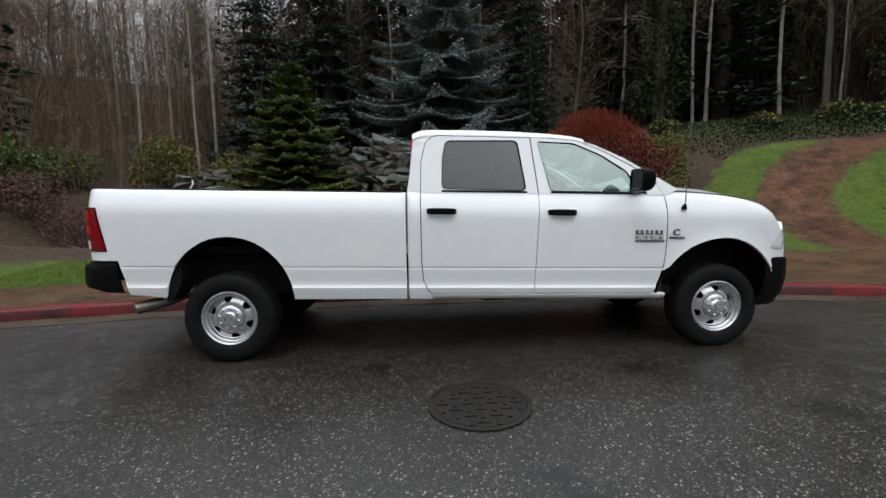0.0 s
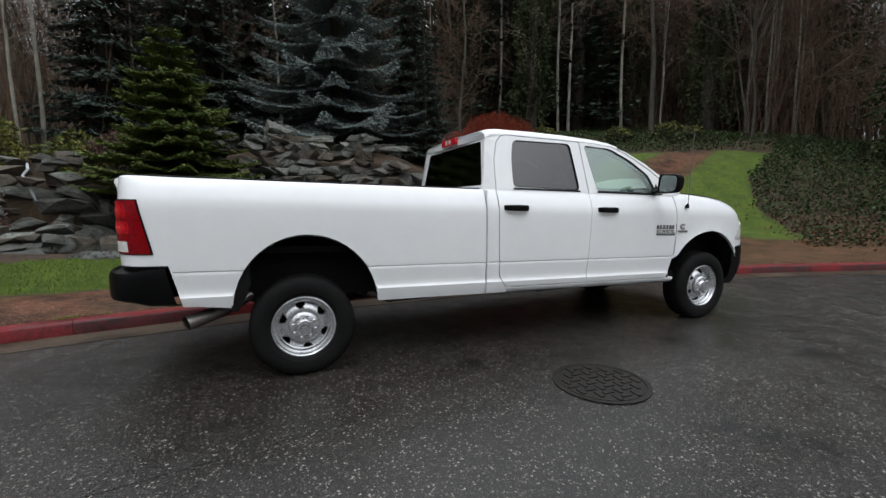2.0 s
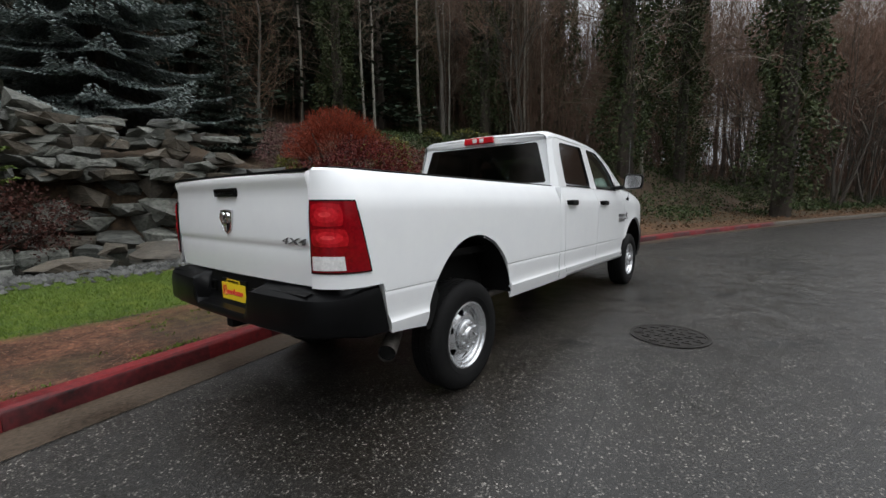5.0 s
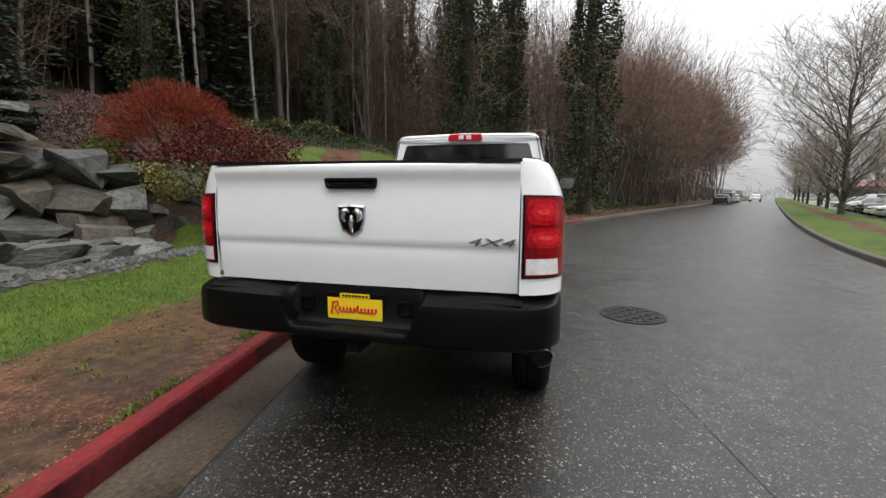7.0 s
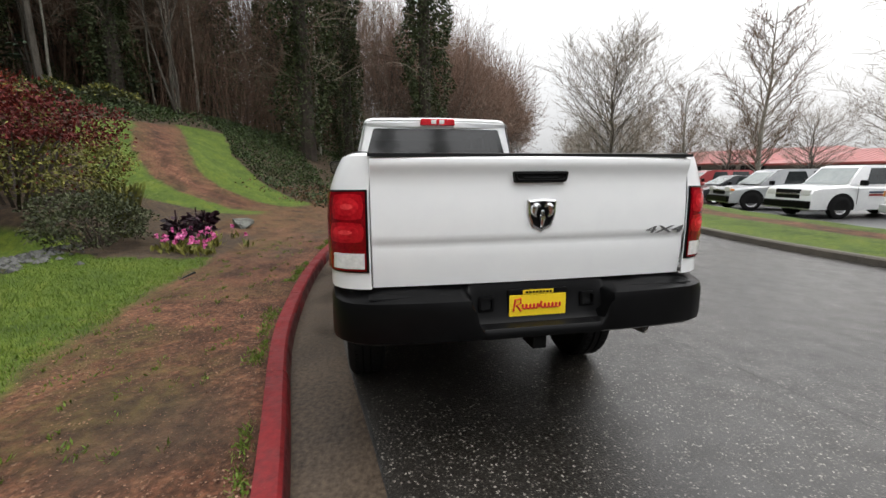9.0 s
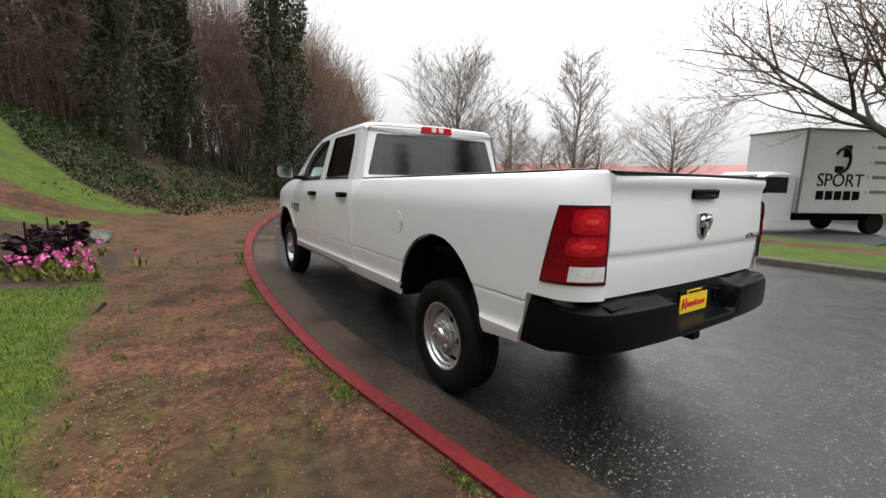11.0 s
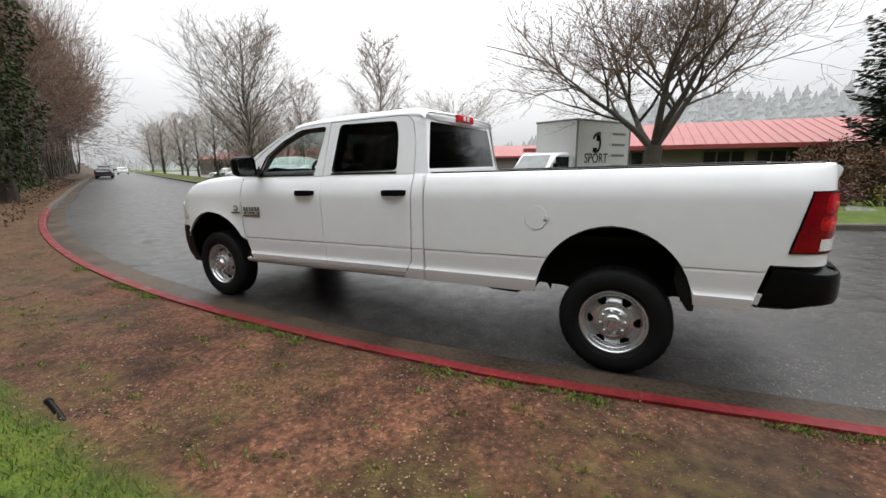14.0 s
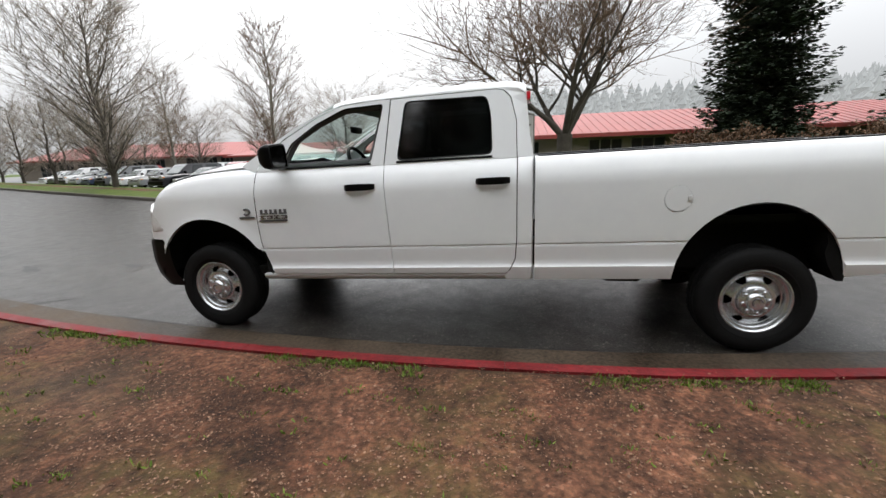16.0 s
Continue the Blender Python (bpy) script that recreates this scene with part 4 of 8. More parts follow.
for s in (-1, 1):
    # sill and pillar behind the rear door
    bm = bmesh.new()
    rows = []
    for x in (CAB_REAR, 1.531, 1.550, 1.60, 1.637):
        col = [(x + (rear_door_back(z) - 1.642 if x > 1.63 else 0), s * (section_y(z) - (0.030 if x < 1.53 else 0.009 if x < 1.54 else 0.002 if x < 1.56 else 0.0)), z) for z in ZS[:-1] + [1.432]]
        rows.append(col)
    grid(bm, rows)
    bpart("cab_corner", bm, WHITE)
    bm = bmesh.new()
    rows = []
    for x in np.linspace(1.55, 3.80, 12):
        rows.append([(x, s * (section_y(z) - i), z) for z, i in ((0.50, 0.10), (0.505, 0.045), (0.52, 0.022), (0.535, 0.010), (0.555, 0.006), (0.568, 0.012), (0.572, 0.05))])
    grid(bm, rows)
    bpart("sill", bm, WHITE)
    for nm, xa, xb in (("rear_door", rear_door_back, mid_seam), ("front_door", mid_seam, front_seam)):
        bm = bmesh.new()
        rows = []
        for k in range(-1, 13):
            kk = min(max(k, 0), 11)
            col = []
            for z in [DZ[0] - 1] + DZ:
                lip = k in (-1, 12) or z < 0
                z = max(z, DZ[0])
                a, b = xa(z) + 0.0028, xb(z) - 0.0028
                x = a + (b - a) * kk / 11
                col.append((x, s * (cab_y(x, z) - (0.03 if lip else 0)), z))
            rows.append(col)
        grid(bm, rows)
        # window frame of the door, leaning in with the glasshouse
        if nm == "rear_door":
            outer = [(1.645, 1.432), (1.652, 1.70), (1.695, 1.865), (1.745, 1.915), (1.80, 1.928), (2.61, 1.925), (2.66, 1.432)]
            win = REAR_WIN
        else:
            outer = [(2.67, 1.432), (2.62, 1.928), (2.80, 1.924), (3.03, 1.908), (3.25, 1.825), (3.52, 1.685), (3.72, 1.545), (3.785, 1.432)]
            win = FRONT_WIN
        bm2 = bmesh.new()
        lift = lambda a, b: (a, s * green_y(b), b)
        lower = lambda a, b: (a, s * (green_y(b) - 0.035), b)
        holed(bm2, outer, [win], lift)
        for loop in (outer, win):
            grid(bm2, [[lift(*p) for p in loop], [lower(*p) for p in loop]], closed=True)
        door = bpart(nm, bm, WHITE, smooth=True)
        bpart("window_frame", bm2, WHITE, door, smooth=False)
        bm = bmesh.new()
        grid(bm, [[(a, s * (green_y(b) - 0.001), b) for a, b in win], [(a, s * (green_y(b) + 0.002), b) for a, b in win],
                  [(sum(p[0] for p in win) / len(win) + (a - sum(p[0] for p in win) / len(win)) * 0.975, s * (green_y(b) - 0.014), 1.67 + (b - 1.67) * 0.96) for a, b in win]], closed=True)
        bpart("window_seal", bm, BLACK, door, smooth=False)
        bm = bmesh.new()
        down = nm == "front_door" and s > 0          # the driver's window is wound down
        holed(bm, win if not down else [(2.775, 1.456), (3.57, 1.456), (3.555, 1.476), (2.77, 1.476)], [], lambda a, b: (a, s * (green_y(b) - 0.014), b))
        pane = bpart("window_pane", bm, TINT if nm == "rear_door" else CLEARGLASS, door, "dark privacy glass" if nm == "rear_door" else "clear side glass", smooth=False, facing=(0, s, 0.3))
        # dark inner trim round the opening
        cxw, czw = sum(p[0] for p in win) / len(win), sum(p[1] for p in win) / len(win)
        bm = bmesh.new()
        grid(bm, [[(cxw + (a - cxw) * f, s * (green_y(b) - o), czw + (b - czw) * g) for a, b in win] for f, g, o in ((1.03, 1.04, 0.030), (0.985, 0.97, 0.036), (0.90, 0.84, 0.060), (0.90, 0.84, 0.085))], closed=True)
        bpart("inner_trim", bm, CLOTH, door, "dark grey inner door trim", smooth=False)
        # black belt strip under the glass
        bm = bmesh.new()
        x0, x1 = (1.822, 2.562) if nm == "rear_door" else (2.772, 3.575)
        grid(bm, [[(x, s * 0.878, 1.438), (x, s * 0.885, 1.441), (x, s * 0.884, 1.452), (x, s * 0.872, 1.461)] for x in (x0, (x0 + x1) / 2, x1)])
        bpart("belt_strip", bm, BLACK, door)
        # pull handle
        hx = 1.815 if nm == "rear_door" else 2.855
        yy = section_y(1.275)
        bm = bmesh.new()
        rows = []
        for t in np.linspace(0, 1, 9):
            x = hx - 0.125 + 0.25 * t
            e = 1 - (2 * t - 1) ** 6
            y = yy + 0.006 + 0.036 * e
            hz = 0.026 * (0.75 + 0.25 * e)
            rows.append([(x, s * y, 1.275 + hz), (x, s * (y + 0.006), 1.275), (x, s * y, 1.275 - hz), (x, s * (y - 0.016), 1.275 - hz), (x, s * (y - 0.016), 1.275 + hz)])
        vs = grid(bm, rows, closed=True)
        bm.faces.new(vs[0]), bm.faces.new(vs[-1][::-1])
        bpart("door_handle", bm, BLACK, door, "black door handle", sharp=50)
    # pillars and roof rail round the doors
    bm = bmesh.new()
    outer = [(CAB_REAR, 1.42), (1.552, 1.60), (1.572, 1.80), (1.585, 1.885), (1.64, 1.925), (1.72, 1.938), (2.1, 1.944), (2.45, 1.942), (2.8, 1.934), (3.0, 1.920), (3.2, 1.872), (3.45, 1.762), (3.92, 1.49), (3.80, 1.43)]
    inner = [(3.79, 1.437), (3.725, 1.552), (3.525, 1.692), (3.255, 1.832), (3.033, 1.913), (2.80, 1.929), (2.61, 1.931), (1.80, 1.934), (1.740, 1.921), (1.688, 1.868), (1.646, 1.70), (1.638, 1.43)]
    holed(bm, outer + inner, [], lambda a, b: (a, s * (green_y(b) + 0.001 - 0.045 * min(1, max(0, (1.645 - a) / 0.115)) ** 2), b))
    bpart("cab_pillar", bm, WHITE, smooth=False)
    # dark backing seen in the seams
    bm = bmesh.new()
    holed(bm, [(1.60, 0.56), (3.80, 0.56), (3.83, 1.43), (1.56, 1.43)], [], lambda a, b: (a, s * 0.872, b))
    bpart("door_seal", bm, GAP, smooth=False)
    for xx in (2.635, 1.642):
        bm = bmesh.new()
        grid(bm, [[(xx - 0.03 + (2.64 - xx) * 0.0, s * (green_y(z) - 0.012), z), (xx + 0.03, s * (green_y(z) - 0.012), z)] for z in (1.43, 1.91)])
        bpart("pillar_seal", bm, GAP, smooth=False)
    # front fender with the hood's edge
    bm = bmesh.new()
    rows = []
    xs = sorted(set([3.79, 4.84, 4.87, 4.895, 4.917] + [x for x in arch_columns(*FRONT_ARCH[:3]) if x > 3.79]))
    HOOD = [(3.78, 1.472), (3.9, 1.474), (4.15, 1.462), (4.38, 1.442), (4.58, 1.410), (4.70, 1.372), (4.79, 1.315), (4.85, 1.24), (4.895, 1.15), (4.92, 1.06)]
    for x in xs:
        hi = interp(HOOD, x) - 0.085
        lo = max(arch_z(x, *FRONT_ARCH), 0.86 if x > 4.80 else 0.52)
        lo = min(lo, hi - 0.02)
        col = []
        for i, z in enumerate(ZS):
            z = min(max(z, lo), hi)
            xx = x + (front_seam(z) - 3.785 if x < 3.80 else 0)
            flare = 0.014 * math.exp(-((z - arch_z(x, *FRONT_ARCH)) / 0.05) ** 2) if 3.8 < x < 4.85 else 0
            if i == 0:
                col.append((xx, s * (cab_y(x, z) - 0.04), z + 0.004))
            col.append((xx, s * (cab_y(x, z) + flare), z))
        y = cab_y(x, hi)
        for dy, dz in ((0.012, 0.030), (0.035, 0.058), (0.07, 0.080), (0.13, 0.092)):
            col.append((x, s * (y - dy), hi + dz))
        rows.append(col)
    grid(bm, rows)
    bpart("front_fender", bm, WHITE)
    # headlight
    bm = bmesh.new()
    rows = []
    for u in np.linspace(0, 1, 9):
        x = 4.735 + 0.205 * u
        y = 0.930 - 0.055 * u ** 2 - 0.20 * max(0, u - 0.75)
        top = 1.02 + 0.20 * u
        rows.append([(x, s * (y + 0.002), 0.955), (x + 0.010 * u, s * (y + 0.012), 0.97), (x + 0.012 * u, s * (y + 0.012), (0.97 + top) / 2), (x, s * (y + 0.006), top - 0.015), (x - 0.02, s * (y - 0.03), top)])
    grid(bm, rows)
    hl = bpart("headlight", bm, CLEAR_LENS, label="clear wrap-round headlight")
    bm = bmesh.new()
    grid(bm, [[(4.785 + 0.035 * k, s * (0.944 - 0.006 * k), 0.985), (4.79 + 0.035 * k, s * (0.943 - 0.006 * k), 1.015 + 0.02 * k)] for k in range(3)])
    bpart("side_marker", bm, CLEAR_LENS, hl)
    # mirror
    bm = bmesh.new()
    tube(bm, [(3.55, s * 0.86, 1.468), (3.50, s * 0.95, 1.475), (3.46, s * 1.04, 1.485)], [0.035, 0.028, 0.03], 8)
    mirror = bpart("mirror", bm, BLACK, label="black door mirror")
    bm = bmesh.new()
    rows = []
    for o, x in ((-0.012, 3.395), (0.0, 3.40), (0.006, 3.43), (-0.002, 3.475), (-0.022, 3.51), (-0.06, 3.525)):
        rows.append([(x, s * a, b) for a, b in rounded([(1.02 - o, 1.450 - o), (1.245 + o, 1.458 - o), (1.262 + o, 1.625 + o), (1.04 - o, 1.642 + o)], 0.045)])
    vs = grid(bm, rows, closed=True)
    bm.faces.new(vs[-1])
    bpart("mirror_shell", bm, BLACK, mirror)
    bm = bmesh.new()
    bm.faces.new([bm.verts.new((3.404, s * a, b)) for a, b in rounded([(1.028, 1.458), (1.237, 1.466), (1.253, 1.617), (1.047, 1.633)], 0.04)])
    bpart("mirror_glass", bm, CHROME, mirror, smooth=False)
    bm = bmesh.new()
    holed(bm, [(3.50, 1.45), (3.64, 1.445), (3.56, 1.56)], [], lambda a, b: (a, s * (green_y(b) + 0.006), b))
    bpart("mirror_sail", bm, BLACK, mirror, smooth=False)
    # plain bars where the maker's badges sit
    by = section_y(1.08) + 0.004
    bm = bmesh.new()
    for k in range(3):
        x = 3.50 + 0.088 * k
        box(bm, x, x + 0.072, s * by - 0.005, s * by + 0.005, 1.090, 1.101, 0.002)
        box(bm, x + 0.004, x + 0.026, s * by - 0.005, s * by + 0.005, 1.101, 1.130, 0.002)
        box(bm, x + 0.048, x + 0.068, s * by - 0.005, s * by + 0.005, 1.101, 1.130, 0.002)
    bpart("badge_bar", bm, GUNMETAL, label="grey maker's badge as plain bars", smooth=False)
    bm = bmesh.new()
    for k in range(4):
        x = 3.50 + 0.066 * k
        box(bm, x, x + 0.056, s * by - 0.005, s * by + 0.005, 1.050, 1.060, 0.002)
        box(bm, x, x + 0.056, s * by - 0.005, s * by + 0.005, 1.070, 1.080, 0.002)
        box(bm, x + (0.02 if k % 2 else 0.0), x + (0.04 if k % 2 else 0.018), s * by - 0.005, s * by + 0.005, 1.060, 1.070)
    bpart("badge_bar", bm, CHROME, smooth=False)
    bpart("badge_bar", boxed(3.50, 3.76, s * by - 0.005, s * by + 0.005, 1.028, 1.043, 0.002), GUNMETAL, smooth=False)
    bm = bmesh.new()
    tube(bm, [(3.875 + 0.032 * math.cos(a), s * (section_y(1.1) + 0.005), 1.115 + 0.024 * math.sin(a)) for a in np.linspace(0.8, 5.5, 10)], 0.008, 6)
    bpart("badge_ring", bm, GUNMETAL)
    bpart("badge_bar", boxed(3.805, 3.945, s * by - 0.005, s * by + 0.005, 1.058, 1.075, 0.002), GUNMETAL, smooth=False)

# antenna on the right fender
bm = bmesh.new()
tube(bm, [(3.935, -0.945, 1.315), (3.938, -0.952, 1.345), (3.94, -0.955, 1.36)], [0.024, 0.018, 0.008], 8)
ant = bpart("antenna", bm, BLACK)
bm = bmesh.new()
tube(bm, [(3.94, -0.955, 1.35), (3.952, -0.955, 1.75), (3.966, -0.955, 2.14)], [0.0045, 0.004, 0.0035], 6)
bpart("mast", bm, GUNMETAL, ant)

# hood
bm = bmesh.new()
rows = []
for x in (3.80, 3.9, 4.1, 4.38, 4.58, 4.70, 4.79, 4.85, 4.895, 4.925):
    e = interp(HOOD, x) + 0.006
    rows.append([(x + 0.05 * (1 - (y / 0.84) ** 2), y, e + 0.045 * (1 - (y / 0.84) ** 2) * smooth01((5.0 - x) / 0.3) + 0.03 * math.exp(-((abs(y) - 0.42) / 0.14) ** 2)) for y in np.linspace(-0.845, 0.845, 21)])
grid(bm, rows)
hood = bpart("hood", bm, WHITE)
# front end: grille block and black bumper
bpart("front_panel", boxed(4.74, 4.95, -0.80, 0.80, 0.80, 1.12, 0.04), BLACK)
bm = bmesh.new()
for z in (0.90, 0.96, 1.02, 1.08):
    box(bm, 4.95, 4.99, -0.62, 0.62, z, z + 0.03, 0.008)
bpart("grille_bar", bm, BLACK)
bm = bmesh.new()
half = [(4.715, 0.946), (4.86, 0.940), (4.955, 0.895), (5.02, 0.78), (5.05, 0.5), (5.06, 0.0)]
plan = [(x, -y) for x, y in half] + [(x, y) for x, y in half[::-1][1:]]
rows = []
for x, y in plan:
    c = abs(y) / 0.945
    b = 0.46 - 0.0 * c
    rows.append([(x - 0.05, y * 0.95, 0.900), (x - 0.008, y * 0.995, 0.893), (x, y, 0.86), (x, y, 0.70), (x - 0.025, y * 0.99, 0.57), (x - 0.07 * c - 0.03, y * 0.975, b), (x - 0.12, y * 0.92, b - 0.02)])
grid(bm, rows)
bpart("front_bumper", bm, BLACK, label="black front bumper")

# roof, windscreen, rear wall with window
bm = bmesh.new()
rows = []
for x in (1.580, 1.60, 1.64, 1.72, 1.9, 2.1, 2.45, 2.8, 3.0, 3.10):
    r = roof_z(x)
    edge = interp([(1.58, 1.885), (1.64, 1.925), (1.72, 1.938), (2.1, 1.944), (2.45, 1.942), (2.8, 1.934), (3.0, 1.920), (3.2, 1.872)], x)
    ye = green_y(edge)
    prof = [(ye, edge), (ye - 0.012, edge + (r - edge) * 0.42), (ye - 0.04, edge + (r - edge) * 0.75), (ye - 0.10, edge + (r - edge) * 0.92), (ye - 0.3, r - 0.001), (0, r + 0.008)]
    rows.append([(x, y, z) for y, z in prof] + [(x, -y, z) for y, z in prof[::-1][1:]])
grid(bm, rows)
bpart("roof", bm, WHITE)
bm = bmesh.new()
rows = []
for t in np.linspace(0, 1, 7):
    x = 3.91 - 0.82 * t
    z = 1.490 + 0.445 * t ** 0.88
    w = 0.855 - 0.115 * t
    rows.append([(x + (0.12 - 0.04 * t) * (1 - (y / w) ** 2), y, z + 0.015 * (1 - (y / w) ** 2)) for y in np.linspace(-w, w, 9)])
grid(bm, rows)
bpart("windscreen", bm, CLEARGLASS, label="clear windscreen", facing=(1, 0, 1))
rw_outer = [(-0.842, 1.42), (-0.752, 1.89), (0.752, 1.89), (0.842, 1.42)]
rw_win = rounded([(-0.785, 1.470), (-0.668, 1.873), (0.668, 1.873), (0.785, 1.470)], 0.03)


def rear_lift(a, b):
    return (CAB_REAR + 0.005 + 0.135 * (b - 1.42) + 0.03 * (a / 0.84) ** 2 - 0.012, a, b)


bm = bmesh.new()
holed(bm, rw_outer, [rw_win], rear_lift)
grid(bm, [[rear_lift(*p) for p in rw_win], [tuple(Vector(rear_lift(*p)) + Vector((0.02, 0, 0))) for p in rw_win]], closed=True)
grid(bm, [[rear_lift(y, 1.89) for y in np.linspace(-0.752, 0.752, 7)], [(1.580, y * 0.985, 1.925 + 0.02 * (1 - abs(y) / 0.752)) for y in np.linspace(-0.752, 0.752, 7)], [(1.600, y * 0.95, 1.955 + 0.02 * (1 - abs(y) / 0.752)) for y in np.linspace(-0.752, 0.752, 7)]])
grid(bm, [[(CAB_REAR, -0.95, z), (CAB_REAR, 0.95, z)] for z in (0.55, 1.42)])
rear_wall = bpart("cab_rear_wall", bm, WHITE, smooth=False)
bm = bmesh.new()
holed(bm, rw_win, [], lambda a, b: tuple(Vector(rear_lift(a, b)) + Vector((0.006, 0, 0))))
bpart("rear_window", bm, TINT, rear_wall, "dark tinted rear window", smooth=False, facing=(-1, 0, 0.2))
bm = bmesh.new()
rows = [[(x, a, b) for a, b in rounded([(-0.185 + o, 1.905 + o), (0.185 - o, 1.905 + o), (0.175 - o, 1.972 - o), (-0.175 + o, 1.972 - o)], 0.012)] for x, o in ((1.60, 0), (1.556, 0), (1.550, 0.006))]
vs = grid(bm, rows, closed=True)
bm.faces.new(vs[-1])
third = bpart("brake_light", bm, RED_GLOW, label="red high brake light")
bpart("cargo_lens", boxed(1.5485, 1.556, -0.07, -0.015, 1.917, 1.96, 0.003), CLEAR_LENS, third)
bpart("cargo_lens", boxed(1.5485, 1.556, 0.015, 0.07, 1.917, 1.96, 0.003), CLEAR_LENS, third)

# cabin interior
bpart("cabin_floor", boxed(1.6, 3.9, -0.85, 0.85, 0.55, 0.62), DARK)
bm = bmesh.new()
rows = []
for y in np.linspace(-0.84, 0.84, 9):
    rows.append([(3.35, y, 0.75), (3.33, y, 1.20), (3.36, y, 1.36), (3.45, y, 1.43), (3.70, y, 1.455), (3.9, y, 1.47)])
grid(bm, rows)
bpart("dashboard", bm, BLACK)
bm = bmesh.new()
tube(bm, [(3.04 + 0.09 * math.cos(a), 0.40 + 0.195 * math.sin(a), 1.43 + 0.165 * math.cos(a)) for a in np.linspace(0, 2 * math.pi, 25)], 0.016, 8, cap=False)
tube(bm, [(3.04, 0.21, 1.43), (3.06, 0.40, 1.41), (3.04, 0.59, 1.43)], [0.02, 0.055, 0.02], 8)
tube(bm, [(3.06, 0.40, 1.41), (3.40, 0.40, 1.26)], 0.04, 8)
bpart("steering_wheel", bm, BLACK)
for y in (-0.42, 0.42):
    bm = bmesh.new()
    box(bm, 2.65, 3.15, y - 0.25, y + 0.25, 0.85, 1.0, 0.05)
    rows = []
    for z, x, w in ((0.95, 2.66, 0.25), (1.2, 2.60, 0.26), (1.45, 2.54, 0.24), (1.52, 2.52, 0.20)):
        rows.append([(x + 0.06, y - w, z), (x + 0.08, y, z), (x + 0.06, y + w, z), (x - 0.06, y + w, z), (x - 0.06, y - w, z)])
    vs = grid(bm, rows, closed=True)
    bm.faces.new(vs[-1])
    box(bm, 2.47, 2.56, y - 0.13, y + 0.13, 1.55, 1.74, 0.03)
    bpart("seat", bm, CLOTH)
bm = bmesh.new()
box(bm, 1.75, 2.2, -0.75, 0.75, 0.85, 1.0, 0.05)
box(bm, 1.66, 1.78, -0.75, 0.75, 0.95, 1.5, 0.05)
for y in (-0.45, 0.45):
    box(bm, 1.64, 1.72, y - 0.13, y + 0.13, 1.5, 1.68, 0.03)
bpart("rear_bench", bm, CLOTH)
bpart("inner_mirror", boxed(3.18, 3.21, -0.02, 0.22, 1.735, 1.80, 0.015), BLACK)
bm = bmesh.new()
grid(bm, [[(x, y, roof_z(x) - 0.05) for y in (-0.62, 0, 0.62)] for x in (1.64, 2.2, 2.8, 3.08)])
bpart("headliner", bm, LINING)

# frame, axles, exhaust
bm = bmesh.new()
for s in (-1, 1):
    box(bm, -0.95, 4.85, s * 0.43 - 0.05, s * 0.43 + 0.05, 0.60, 0.76)
box(bm, 1.6, 3.9, -0.80, 0.80, 0.50, 0.56)
box(bm, 0.72, 1.0, 0.60, 0.80, 0.47, 0.58, 0.03)
part("chassis_frame", bm, DARK, truck)
for s in (-1, 1):
    for x0, x1 in ((-0.56, 0.60), (3.74, 4.90)):
        part("inner_fender", boxed(x0, x1, s * 0.655 - 0.01, s * 0.655 + 0.01, 0.56, 1.06), DARK, truck)
part("bed_underside", boxed(-1.05, 1.48, -0.64, 0.64, 0.70, 0.74), DARK, truck)
for ax in (0.0, 4.303):
    bm = bmesh.new()
    tube(bm, [(ax, -0.80, 0.385), (ax, -0.25, 0.385), (ax, 0, 0.385), (ax, 0.25, 0.385), (ax, 0.80, 0.385)], [0.055, 0.06, 0.15, 0.06, 0.055], 12)
    part("axle", bm, DARK, truck)
bm = bmesh.new()
tube(bm, [(-0.50, 0.58, 0.62), (0.0, 0.58, 0.44), (0.55, 0.58, 0.60)], 0.035, 6)
tube(bm, [(-0.50, -0.58, 0.62), (0.0, -0.58, 0.44), (0.55, -0.58, 0.60)], 0.035, 6)
tube(bm, [(0, 0, 0.385), (2.0, 0, 0.45)], 0.05, 8)
part("leaf_spring", bm, DARK, truck)
bm = bmesh.new()
tube(bm, [(2.0, -0.5, 0.48), (0.75, -0.55, 0.47), (0.25, -0.55, 0.66), (-0.15, -0.55, 0.72), (-0.36, -0.62, 0.61), (-0.55, -0.74, 0.53), (-0.77, -0.885, 0.484)], [0.045, 0.045, 0.045, 0.045, 0.045, 0.047, 0.052], 14, cap=False)
exhaust = part("exhaust_pipe", bm, PIPE, truck, "stained steel exhaust tailpipe", smooth=True)
bm = bmesh.new()
tube(bm, [(-0.762, -0.880, 0.486), (-0.70, -0.84, 0.499)], [0.047, 0.046], 14, cap=True)
part("bore", bm, DARK, exhaust)
for s in (-1, 1):
    bm = bmesh.new()
    tube(bm, [(3.30, s * 0.70, 0.47), (2.2, s * 0.72, 0.47)], 0.03, 8)
    part("sill_brace", bm, DARK, truck)


